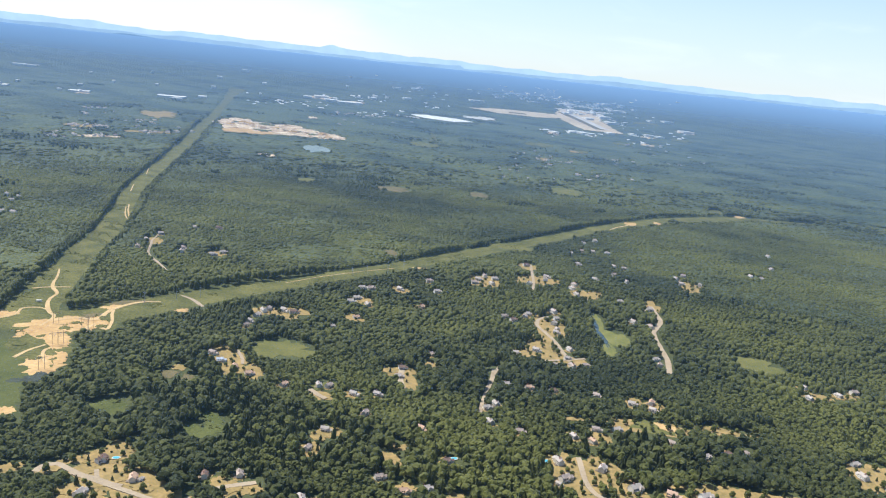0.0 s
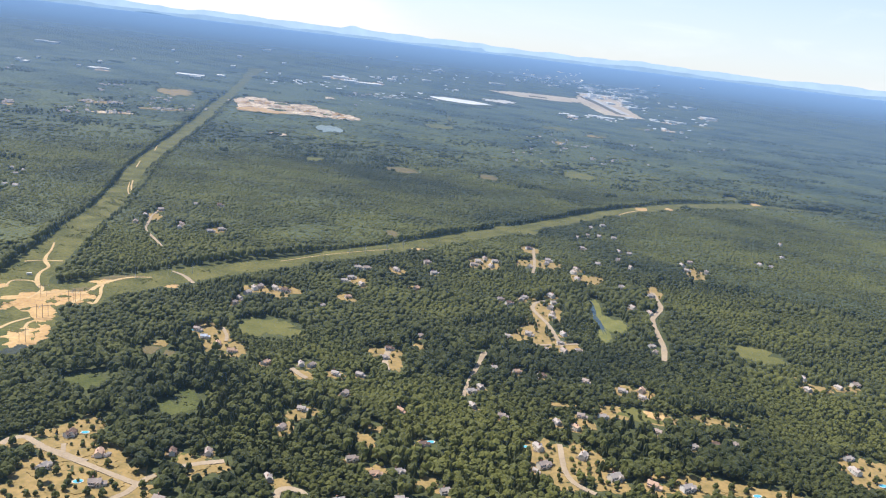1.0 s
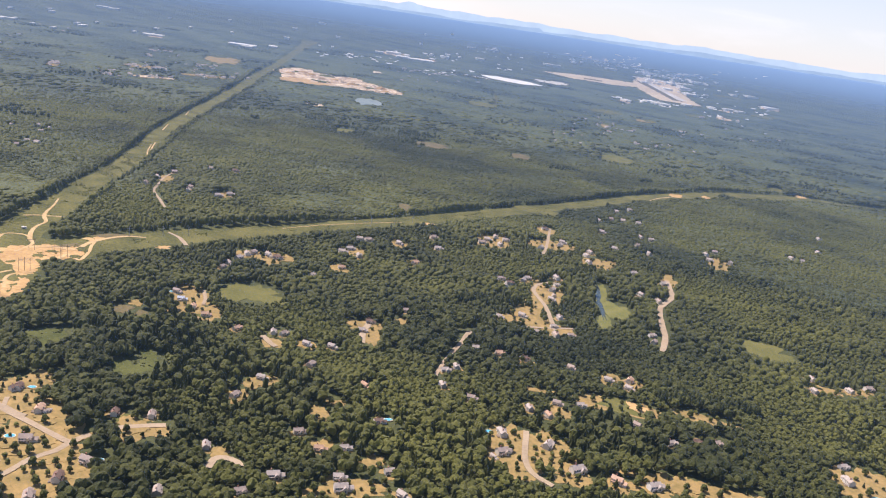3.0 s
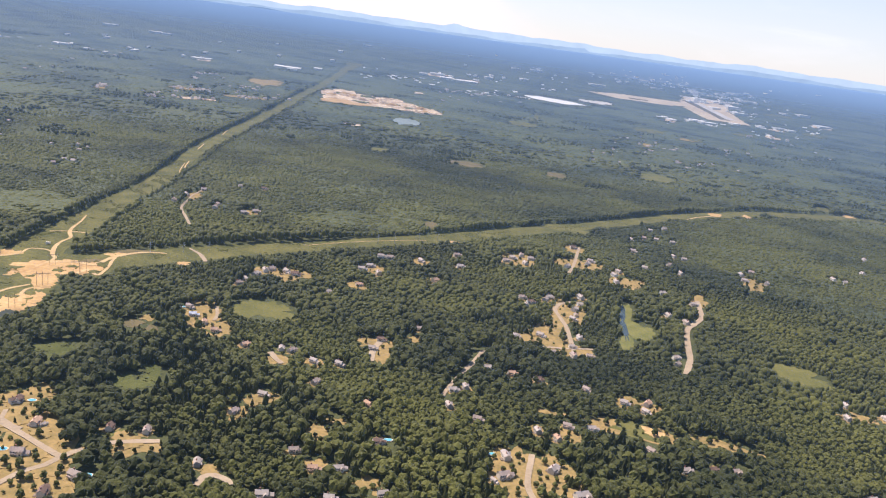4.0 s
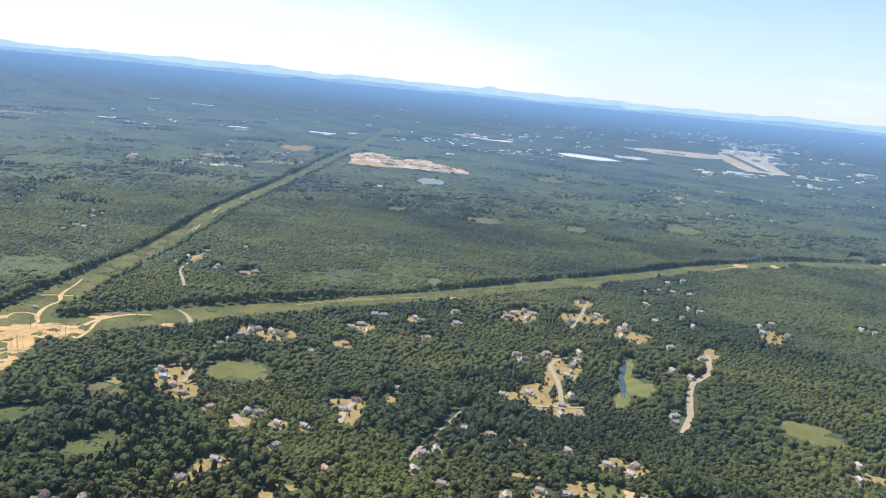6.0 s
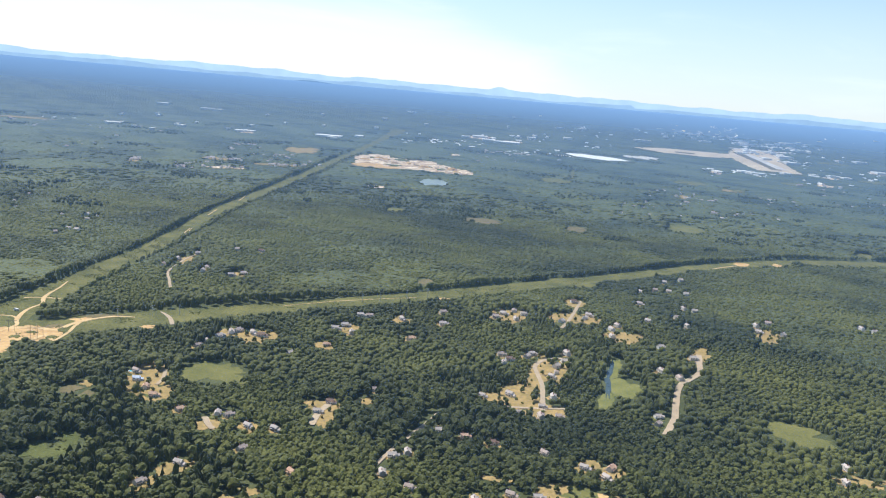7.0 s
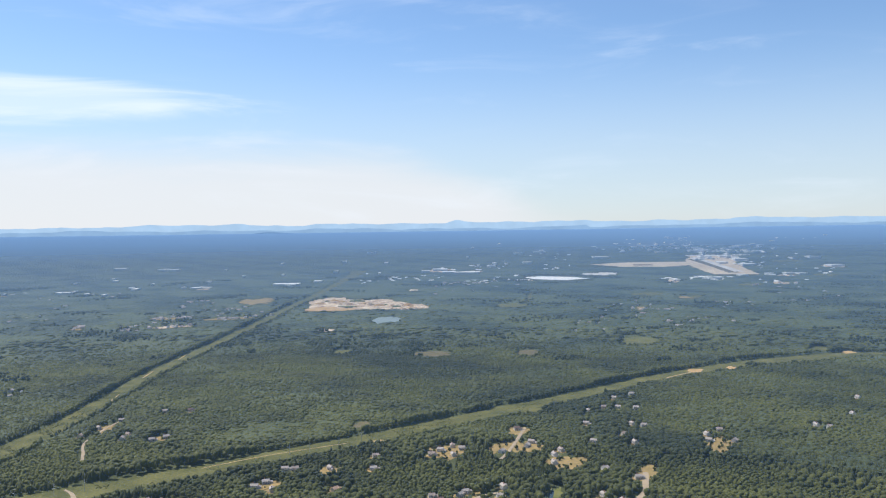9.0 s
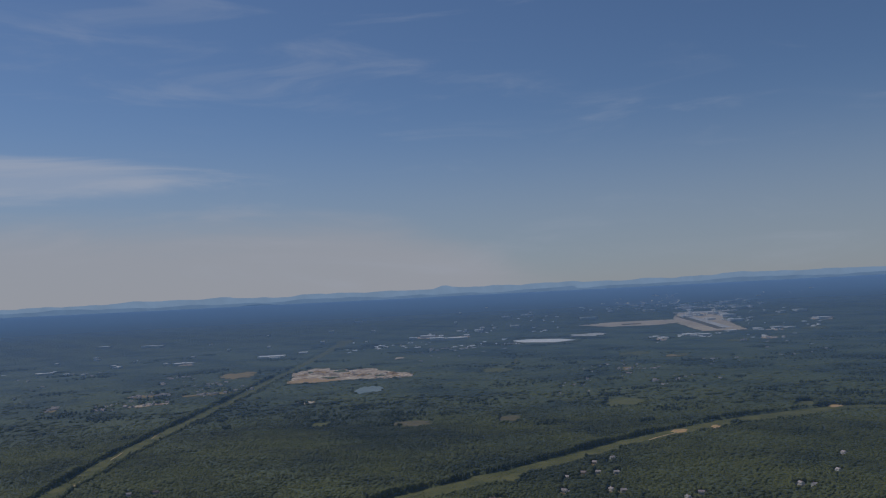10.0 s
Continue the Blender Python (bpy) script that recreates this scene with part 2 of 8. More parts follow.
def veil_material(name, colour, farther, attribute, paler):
    """A see-through sheet tinted as haze; two mesh attributes set how dense and pale."""
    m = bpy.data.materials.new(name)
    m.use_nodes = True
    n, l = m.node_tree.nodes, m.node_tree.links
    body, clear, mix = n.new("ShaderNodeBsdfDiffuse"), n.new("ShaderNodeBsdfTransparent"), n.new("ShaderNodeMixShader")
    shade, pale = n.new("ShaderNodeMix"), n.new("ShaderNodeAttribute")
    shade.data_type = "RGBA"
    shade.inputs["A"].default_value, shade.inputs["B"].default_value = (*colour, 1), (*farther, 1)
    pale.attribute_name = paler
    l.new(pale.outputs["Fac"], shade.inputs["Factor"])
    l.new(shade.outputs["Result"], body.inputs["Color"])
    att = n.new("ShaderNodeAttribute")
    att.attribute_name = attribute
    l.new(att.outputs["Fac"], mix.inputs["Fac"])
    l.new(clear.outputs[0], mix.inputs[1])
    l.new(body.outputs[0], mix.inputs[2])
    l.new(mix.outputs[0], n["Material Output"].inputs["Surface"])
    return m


# the blue of hazy air, put into the colour of an added sheet
HAZE_TINT = veil_material("sheet tinted as blue haze", (0.125, 0.205, 0.300), (0.140, 0.230, 0.362), "dense", "pale")
# glow colours with distance haze put in: the farther the ridge, the paler
RIDGE_NEAR = backdrop_material("haze-painted near hill", (0.105, 0.175, 0.275))
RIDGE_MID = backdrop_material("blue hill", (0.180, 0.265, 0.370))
RIDGE_FAR = backdrop_material("haze-painted far hill", (0.265, 0.355, 0.450))


# ---- building helpers ----
def mesh_object(name, verts, faces, mat, smooth=False, attributes=None):
    me = bpy.data.meshes.new(name)
    verts, faces = np.asarray(verts, dtype=np.float32), np.asarray(faces, dtype=np.int32)
    k = faces.shape[1]
    me.vertices.add(len(verts))
    me.vertices.foreach_set("co", verts.ravel())
    me.loops.add(faces.size)
    me.loops.foreach_set("vertex_index", faces.ravel())
    me.polygons.add(len(faces))
    me.polygons.foreach_set("loop_start", np.arange(0, faces.size, k, dtype=np.int32))
    me.polygons.foreach_set("use_smooth", np.full(len(faces), smooth))
    for key, values in (attributes or {}).items():
        me.attributes.new(key, "FLOAT", "POINT").data.foreach_set("value", np.asarray(values, dtype=np.float32))
    me.update(calc_edges=True)
    me.materials.append(mat)
    return new(name, me)


def part(name, bm, mat, parent, label=""):
    me = bpy.data.meshes.new(name)
    bm.to_mesh(me)
    bm.free()
    me.materials.append(mat)
    ob = new(name, me)
    ob.parent = parent
    return tagged(ob, label)


def box(bm, x0, x1, y0, y1, z0, z1):
    v = [bm.verts.new((x, y, z)) for z in (z0, z1) for x, y in ((x0, y0), (x1, y0), (x1, y1), (x0, y1))]
    for q in ((3, 2, 1, 0), (4, 5, 6, 7), (0, 1, 5, 4), (1, 2, 6, 5), (2, 3, 7, 6), (3, 0, 4, 7)):
        bm.faces.new([v[i] for i in q])
    return bm


def boxes(*sizes):
    bm = bmesh.new()
    for s in sizes:
        box(bm, *s)
    return bm


# ---- the lie of the land ----
MID_X, MID_Y, EYE = 100.0, 60.0, 190.0     # under the middle of the flight, and its height
NEAR, RISE = 3500.0, 1150.0                # flat out to NEAR; beyond, the country climbs towards the hills over RISE


def lie(x, y):
    """Where a place of the flat plan stands: beyond NEAR the plan is drawn together and climbs."""
    x, y = np.asarray(x, dtype=float), np.asarray(y, dtype=float)
    dx, dy = x - MID_X, y - MID_Y
    d = np.maximum(np.hypot(dx, dy), 1e-6)
    u = np.minimum(NEAR / d, 1.0)
    r = np.where(d > NEAR, NEAR + RISE * (1 - u), d)
    z = np.where(d > NEAR, EYE * (1 - r / d), 0.0)
    return MID_X + dx / d * r, MID_Y + dy / d * r, z


def wobble(x, y, size, seed=0.0):
    """A smooth pseudo-random field, about -1 to 1."""
    a, b = x / size + seed * 1.7, y / size - seed * 2.3
    return (np.sin(a * 1.3 + 1.1 * np.sin(b * 0.9 + seed)) + np.sin(b * 1.7 + 1.3 * np.sin(a * 0.7 - seed)) + np.sin((a + b) * 0.8 + seed * 3)) / 3


# ---- openings in the woods ----
SCRUBBY = []       # overgrown meadows with bushes
ROADS = []         # lines that no lawn tree stands on
LAYERS = []        # each sheet of ground lies a little above the one before
OPENINGS = []      # discs and strips in the plan that the trees keep clear of


def ring_sheet(name, x, y, rx, ry, turn, z, mat, rough=0.18, count=60):
    """An irregular rounded sheet of ground, domed by a hand's width so that it has an edge."""
    a = np.arange(count) * 2 * math.pi / count
    k = np.ones(count)
    for i, (f, amp) in enumerate(((2, 0.55), (3, 0.5), (4, 0.4), (5, 0.32), (7, 0.3), (11, 0.28), (17, 0.2))):
        k += rough * amp * np.sin(a * f + 6.283 * math.modf(abs(math.sin(x * 12.9 + y * 78.2 + i * 37.7) * 43758.5))[0])
    c, s = math.cos(radians(turn)), math.sin(radians(turn))
    px, py = rx * k * np.cos(a), ry * k * np.sin(a)
    out = [(0.0, 0.0, z)]
    for f, dz in ((0.55, 0.0), (0.97, 0.0), (1.0, -z - 0.05)):
        out += [(u * f, v * f, z + dz) for u, v in zip(px, py)]
    faces = []
    for i in range(count):
        j = (i + 1) % count
        faces.append((0, 1 + i, 1 + j, 0))
        for ring in (0, 1):
            faces.append((1 + ring * count + i, 1 + (ring + 1) * count + i, 1 + (ring + 1) * count + j, 1 + ring * count + j))
    lx, ly, lz = lie(x + np.array([c * o[0] - s * o[1] for o in out]), y + np.array([s * o[0] + c * o[1] for o in out]))
    verts = np.stack([lx, ly, lz + np.array([o[2] for o in out])], 1)
    me = bpy.data.meshes.new(name)
    me.from_pydata(verts.tolist(), [], [tuple(dict.fromkeys(f)) for f in faces])
    me.materials.append(mat)
    return tagged(new(name, me), kind="structure")


def opening(name, label, x, y, rx, ry, turn, z, mat, reach=1.0, rough=0.18):
    if mat is OVERGROWN and name == "field":
        SCRUBBY.append((x, y, rx, ry, turn))
    OPENINGS.append(("disc", x, y, rx * reach, ry * reach, radians(turn)))
    LAYERS.append(name)
    z += 0.003 * (LAYERS.count(name) % 104 if name == "lawn" else len(LAYERS) % 40)
    return tagged(ring_sheet(name, x, y, rx, ry, turn, z, mat, rough), label, name.replace("_", " "))


def smooth_line(points, step):
    p = np.array(points, dtype=float)
    q = np.vstack([2 * p[0] - p[1], p, 2 * p[-1] - p[-2]])
    out = []
    for i in range(1, len(q) - 2):
        n = max(2, int(np.hypot(*(q[i + 1] - q[i])) / step))
        for t in np.arange(n) / n:
            out.append(0.5 * (2 * q[i] + (q[i + 1] - q[i - 1]) * t + (2 * q[i - 1] - 5 * q[i] + 4 * q[i + 1] - q[i + 2]) * t * t + (3 * q[i] - q[i - 1] - 3 * q[i + 1] + q[i + 2]) * t ** 3))
    out.append(p[-1])
    return np.array(out)


def ribbon(name, label, points, width, z, mat, clear=1.0, step=6.0, ragged=0.08):
    """A road, track or cleared strip along a line; width may be one number or one per point."""
    LAYERS.append(name)
    z += 0.004 * (len(LAYERS) % 40)
    line = smooth_line(points, step)
    w = np.full(len(line), float(width)) if np.isscalar(width) else np.interp(np.linspace(0, len(width) - 1, len(line)), np.arange(len(width)), width)
    go = np.gradient(line, axis=0)
    go /= np.maximum(np.hypot(go[:, 0], go[:, 1]), 1e-6)[:, None]
    side = np.stack([-go[:, 1], go[:, 0]], 1)
    near = 1 + ragged * wobble(line[:, 0], line[:, 1], 9.0, 1) + ragged * wobble(line[:, 0], line[:, 1], 3.1, 4)
    far = 1 + ragged * wobble(line[:, 0], line[:, 1], 8.0, 2) + ragged * wobble(line[:, 0], line[:, 1], 2.7, 5)
    rows = []
    for f, dz in ((1.0, -z - 0.05), (0.97, 0), (0.0, 0), (-0.97, 0), (-1.0, -z - 0.05)):
        k = near if f > 0 else far
        q = line + side * (f * k * w / 2)[:, None]
        x, y, h = lie(q[:, 0], q[:, 1])
        rows.append(np.stack([x, y, h + z + dz], 1))
    n = len(line)
    verts = np.vstack(rows)
    faces = [(r * n + i, (r + 1) * n + i, (r + 1) * n + i + 1, r * n + i + 1) for r in range(4) for i in range(n - 1)]
    if name in ("road", "sandy_track", "grey_crossing"):
        ROADS.append(line)
    if clear:
        OPENINGS.append(("line", line, w * clear / 2))
    return tagged(mesh_object(name, verts, faces, mat), label, name.replace("_", " "), kind="structure")


def openness(x, y, grow=0.0, leaning=False):
    """True where a place of the plan lies in an opening; leaning: in one that no crown reaches across."""
    hit = np.zeros(len(x), dtype=bool)
    for o in OPENINGS:
        if leaning and o[0] == "line" and o[2].max() < 0.9:
            continue
        if o[0] == "disc":
            _, cx, cy, rx, ry, a = o
            near = np.where((np.abs(x - cx) < rx + ry + grow) & (np.abs(y - cy) < rx + ry + grow))[0]
            if len(near):
                dx, dy = x[near] - cx, y[near] - cy
                u, v = dx * math.cos(a) + dy * math.sin(a), -dx * math.sin(a) + dy * math.cos(a)
                hit[near] |= (u / (rx + grow)) ** 2 + (v / (ry + grow)) ** 2 < 1
        else:
            _, line, w = o
            m = w.max() + grow
            near = np.where((x > line[:, 0].min() - m) & (x < line[:, 0].max() + m) & (y > line[:, 1].min() - m) & (y < line[:, 1].max() + m))[0]
            for i in range(0, len(near), 20000):
                k = near[i:i + 20000]
                d = np.hypot(x[k][:, None] - line[None, :, 0], y[k][:, None] - line[None, :, 1])
                j = d.argmin(1)
                hit[k] |= d[np.arange(len(k)), j] < w[j] + grow
    return hit


def shaded_out(x, y, height):
    """True where a tree of that height would stand in an opening or lean across one as seen from the air."""
    d = np.hypot(x - MID_X, y - MID_Y)
    k = height / EYE * 0.95
    hit = openness(x, y, 1.9)
    for f in (0.25, 0.5, 0.75, 1.0):
        hit |= openness(x + (x - MID_X) * k * f, y + (y - MID_Y) * k * f, 0.6, True)
    return hit


# ---- ground ----
def beside_strip(x, y, reach):
    """True near the edge of one of the two power-line strips."""
    hit = np.zeros(len(x), dtype=bool)
    for points, half_width in ((STRIP_ONE, 16.0), (STRIP_TWO, 14.0)):
        line = smooth_line(points, 12.0)
        for i in range(0, len(x), 20000):
            d = np.hypot(x[i:i + 20000, None] - line[None, :, 0], y[i:i + 20000, None] - line[None, :, 1]).min(1)
            hit[i:i + 20000] |= d < half_width + reach
    return hit


def ground_sheet():
    rings = np.concatenate([[0.0], np.geomspace(60, NEAR, 42)])
    flat = np.concatenate([rings[rings <= NEAR], NEAR / np.linspace(0.97, 0.02, 40)])
    n = 180
    a = np.arange(n) * 2 * math.pi / n
    r, t = np.meshgrid(flat, a, indexing="ij")
    x, y, z = lie(MID_X + r * np.sin(t), MID_Y + r * np.cos(t))
    faces = [(i * n + j, i * n + (j + 1) % n, (i + 1) * n + (j + 1) % n, (i + 1) * n + j) for i in range(len(flat) - 1) for j in range(n)]
    return tagged(mesh_object("ground", np.stack([x, y, z], -1).reshape(-1, 3), np.array(faces)[:, ::-1], FLOOR, True),
                  "dark woodland floor stretching away to the hills", "ground", kind="structure")


ground_sheet()


def lot(x, y, r):
    """The bit of open ground under a house."""
    OPENINGS.append(("disc", x, y, r, r, 0.0))


def yard(x, y, r, mat):
    """The worn ground round a house."""
    lot(x, y, r)
    LAYERS.append("yard")
    tagged(ring_sheet("yard", x, y, r * 1.5, r * 1.25, (x * 7 + y * 3) % 180, 0.062 + 0.004 * (len(LAYERS) % 40), mat, 0.3, 28),
           "worn dry grass and dirt round a house", "yard")


# cleared strips and bare ground
STRIP_ONE = [(-270.0, 500.0), (-290.0, 590.0), (-303.0, 655.0), (-316.0, 715.0), (-327.0, 785.0), (-352.0, 885.0), (-391.0, 1028.0), (-423.0, 1190.0), (-460.0, 1390.0), (-510.0, 1650.0), (-560.0, 1883.0), (-635.0, 2266.0), (-800.0, 3038.0), (-960.0, 3780.0)]
ribbon("power_line_strip", "long mown green strip cut straight through the woods", STRIP_ONE, [40, 27, 25, 26, 27, 28, 28, 27, 27, 29, 38, 52, 70, 104], 0.05, MEADOW, clear=0.9)
STRIP_TWO = [(-262.0, 500.0), (-213.0, 565.0), (-168.0, 618.0), (-119.0, 668.0), (-81.0, 710.0), (-17.0, 778.0), (24.0, 828.0), (77.0, 890.0), (145.0, 970.0), (236.0, 1086.0), (311.0, 1164.0), (390.0, 1235.0), (460.0, 1277.0), (540.0, 1325.0), (600.0, 1330.0), (680.0, 1352.0)]
ribbon("power_line_strip", "long mown green strip bending away through the woods", STRIP_TWO, [48, 40, 33, 29, 27, 28, 27, 26, 28, 29, 29, 35, 41, 32, 15, 6], 0.07, MEADOW, clear=0.9)
opening("sand_yard", "churned pale sand where the two strips meet", -246.9, 507.7, 19.2, 12.2, 38, 0.11, SAND, rough=0.25)
opening("sand_yard", "churned pale sand where the two strips meet", -253.9, 497.3, 11.4, 7.5, 39, 0.11, SAND, rough=0.25)
opening("sand_yard", "churned pale sand where the two strips meet", -241.3, 493.0, 12.2, 13.1, 38, 0.11, SAND, rough=0.25)
opening("sand_yard", "churned pale sand where the two strips meet", -239.8, 484.4, 7.9, 8.5, 39, 0.11, SAND, rough=0.25)
opening("sand_yard", "churned pale sand where the two strips meet", -230.6, 482.2, 7.1, 8.3, 38, 0.11, SAND, rough=0.25)
opening("sand_yard", "churned pale sand where the two strips meet", -245.7, 527.9, 11.4, 8.1, 36, 0.11, SAND, rough=0.25)
opening("sand_yard", "churned pale sand where the two strips meet", -230.4, 528.8, 9.7, 9.6, 35, 0.11, SAND, rough=0.25)
opening("sand_yard", "churned pale sand where the two strips meet", -223.1, 528.9, 6.2, 7.9, 35, 0.11, SAND, rough=0.25)
opening("sand_yard", "churned pale sand where the two strips meet", -225.6, 515.5, 4.3, 7.7, 36, 0.11, SAND, rough=0.25)
opening("sand_yard", "churned pale sand where the two strips meet", -288.0, 528.3, 7.8, 8.6, 40, 0.11, SAND, rough=0.25)
opening("sand_yard", "churned pale sand where the two strips meet", -219.7, 441.4, 10.0, 7.1, 40, 0.11, SAND, rough=0.25)
opening("sand_yard", "churned pale sand where the two strips meet", -220.3, 456.6, 6.7, 7.5, 39, 0.11, SAND, rough=0.25)
opening("sand_yard", "churned pale sand where the two strips meet", -221.2, 448.1, 7.3, 6.1, 40, 0.11, SAND, rough=0.25)
opening("sand_yard", "churned pale sand where the two strips meet", -221.3, 466.6, 3.8, 6.5, 38, 0.11, SAND, rough=0.25)
opening("sand_yard", "churned pale sand where the two strips meet", -228.3, 564.2, 6.7, 5.3, 33, 0.11, SAND, rough=0.25)
opening("sand_yard", "churned pale sand where the two strips meet", -226.1, 453.4, 4.6, 10.9, 40, 0.11, SAND, rough=0.30)
opening("sand_yard", "churned pale sand where the two strips meet", -238.8, 486.9, 14.2, 14.5, 35, 0.11, SAND, rough=0.30)
opening("sand_yard", "churned pale sand where the two strips meet", -228.8, 458.5, 8.2, 15.1, 36, 0.11, SAND, rough=0.30)
opening("sand_yard", "churned pale sand where the two strips meet", -234.9, 514.0, 10.6, 8.5, 33, 0.11, SAND, rough=0.30)
opening("sand_yard", "churned pale sand where the two strips meet", -253.3, 519.7, 16.7, 10.0, 34, 0.11, SAND, rough=0.30)
opening("rough_meadow", "yellow-green rough meadow beside bare sand", -242.5, 449.0, 16.1, 33.7, 28, 0.06, OVERGROWN, rough=0.30)
opening("rough_meadow", "yellow-green rough meadow at the wood's edge", -223.6, 402.9, 8.6, 26.2, 29, 0.06, OVERGROWN, rough=0.30)
opening("sand_yard", "churned pale sand where the two strips meet", -227.5, 453.0, 9.5, 11.2, 27, 0.11, SAND, rough=0.35)
opening("sand_yard", "churned pale sand where the two strips meet", -212.7, 385.0, 5.1, 5.6, 29, 0.11, SAND, rough=0.35)
opening("bog", "dark wet bog at the wood's edge", -221.2, 426.0, 6.9, 5.9, 27, 0.13, BOG, rough=0.40)
opening("bog", "dark wet bog at the wood's edge", -217.2, 433.2, 3.5, 5.5, 40, 0.13, BOG, rough=0.30)
opening("grass_island", "rough green grass left between sand tracks", -223.4, 537.9, 3.3, 5.2, 34, 0.32, MEADOW, rough=0.30)
opening("grass_island", "rough green grass left between sand tracks", -219.8, 522.0, 3.2, 3.1, 35, 0.32, MEADOW, rough=0.30)
opening("grass_island", "rough green grass left between sand tracks", -246.8, 493.4, 3.0, 1.9, 39, 0.32, MEADOW, rough=0.30)
opening("grass_island", "rough green grass left between sand tracks", -227.0, 466.8, 3.5, 3.6, 39, 0.32, MEADOW, rough=0.30)
opening("grass_island", "rough green grass left between sand tracks", -232.9, 457.3, 3.7, 3.6, 40, 0.32, MEADOW, rough=0.30)
opening("grass_island", "rough green grass left between sand tracks", -252.5, 477.7, 4.5, 4.5, 40, 0.32, MEADOW, rough=0.30)
opening("grass_island", "rough green grass left between sand tracks", -239.6, 512.2, 3.1, 3.6, 37, 0.32, MEADOW, rough=0.30)
opening("grass_island", "rough green grass left between sand tracks", -237.3, 524.2, 3.6, 2.5, 36, 0.32, MEADOW, rough=0.30)
opening("rough_meadow", "yellow-green rough meadow beside bare sand", -268.2, 527.3, 21.3, 16.0, 38, 0.06, MEADOW)
opening("rough_meadow", "yellow-green rough meadow beside bare sand", -239.7, 468.8, 10.6, 32.2, 40, 0.06, MEADOW)
opening("rough_meadow", "yellow-green rough meadow beside bare sand", -280.3, 561.7, 15.2, 14.9, 37, 0.06, MEADOW)
opening("rough_meadow", "yellow-green rough meadow beside bare sand", -217.5, 520.6, 12.9, 8.6, 35, 0.06, MEADOW)
opening("rough_meadow", "yellow-green rough meadow beside bare sand", -228.2, 479.9, 9.7, 13.1, 38, 0.06, MEADOW)
opening("scrub", "brown scrub beside a sandy strip", -222.3, 577.0, 12.8, 6.6, 32, 0.10, SCRUB, rough=0.30)
opening("scrub", "brown scrub beside a sandy strip", -234.1, 542.0, 8.9, 4.7, 35, 0.10, SCRUB, rough=0.30)
opening("field", "green bulge of a mown strip", 102.5, 913.1, 25.7, 17.3, -0, 0.08, MEADOW)
ribbon("sandy_track", "winding pale sand track", [(-307.2, 647.3), (-299.3, 627.3), (-293.3, 607.5), (-287.5, 595.1), (-278.8, 583.4), (-277.3, 569.2), (-272.9, 555.9), (-264.3, 541.2), (-257.0, 533.0), (-255.8, 521.2), (-256.5, 511.6)], [1.4, 1.6, 1.8, 2.6, 3.4, 2.2, 2.4, 3.2, 3, 2.2, 2], 0.26, TRACK, clear=0, step=2)
ribbon("sandy_track", "pale sand track across the strip", [(-300.7, 589.3), (-291.1, 596.5), (-276.7, 601.1)], 1.7, 0.27, TRACK, clear=0, step=2)
ribbon("sandy_track", "winding pale sand track", [(-293.9, 514.5), (-282.8, 528.5), (-284.6, 542.5), (-278.6, 546.7), (-272.6, 547.4), (-264.3, 542.9)], [4, 3.4, 2, 1.6, 1.6, 2], 0.26, TRACK, clear=0, step=2)
ribbon("sandy_track", "pale sand track along the strip", [(-254.4, 525.2), (-241.8, 533.6), (-227.4, 535.3), (-227.1, 548.2), (-226.2, 558.8), (-220.1, 573.3), (-212.6, 581.9), (-200.1, 587.0)], [5, 5, 4.5, 3.6, 3.4, 3.2, 2.6, 1.2], 0.26, TRACK, clear=0, step=2)
ribbon("sandy_track", "pale sand loop beside the strip", [(-225.9, 510.9), (-225.5, 522.8), (-213.9, 517.1), (-214.4, 525.6), (-217.6, 537.1), (-222.2, 548.3), (-224.8, 558.0)], [3, 3, 2.4, 2.4, 2.4, 2.2, 2], 0.27, TRACK, clear=0, step=2)
ribbon("sandy_track", "pale sand track across rough meadow", [(-244.4, 455.1), (-242.5, 467.3), (-239.8, 473.9), (-236.9, 479.6)], [2.4, 2.2, 2.2, 2], 0.26, TRACK, clear=0, step=2)
ribbon("sandy_track", "pale sand track across rough meadow", [(-222.9, 451.6), (-229.9, 461.4), (-233.1, 470.5), (-231.6, 476.4)], [2.4, 2.2, 2.2, 2], 0.26, TRACK, clear=0, step=2)
ribbon("grey_crossing", "pale gravel road crossing the strip", [(-192.4, 608.8), (-181.5, 601.6), (-174.2, 594.0), (-167.2, 584.9)], [1.6, 2.6, 3.4, 3.4], 0.28, ASPHALT, clear=1, step=3)
opening("sand_patch", "pale sand patch beside the strip", -179.2, 572.0, 5.2, 3.6, 29, 0.14, SAND, rough=0.35)
opening("sand_patch", "pale sand patch beside the strip", -1.4, 769.9, 7.5, 4.3, 8, 0.14, SAND, rough=0.35)
opening("sand_patch", "pale sand patch on the strip", 303.4, 1157.9, 9.3, 13.7, -10, 0.14, SAND)
opening("sand_patch", "pale sand patch on the strip", 351.1, 1184.9, 5.8, 12.0, -13, 0.14, SAND)
opening("sand_patch", "pale sand patch on the strip", 535.0, 1336.8, 8.3, 13.6, -19, 0.14, SAND)
ribbon("sandy_track", "faint worn track along the strip", [(-327.5, 854.5), (-347.5, 901.0), (-360.5, 936.6)], 1.6, 0.15, TRACK, clear=0, step=4)
ribbon("sandy_track", "faint worn track along the strip", [(-119.5, 672.1), (-89.7, 706.3), (-55.8, 737.5), (-28.2, 759.9)], 0.8, 0.15, TRACK, clear=0, step=4)
ribbon("sandy_track", "faint worn track along the strip", [(251.9, 1078.5), (270.3, 1111.6), (296.9, 1144.7)], 2.0, 0.15, TRACK, clear=0, step=4)
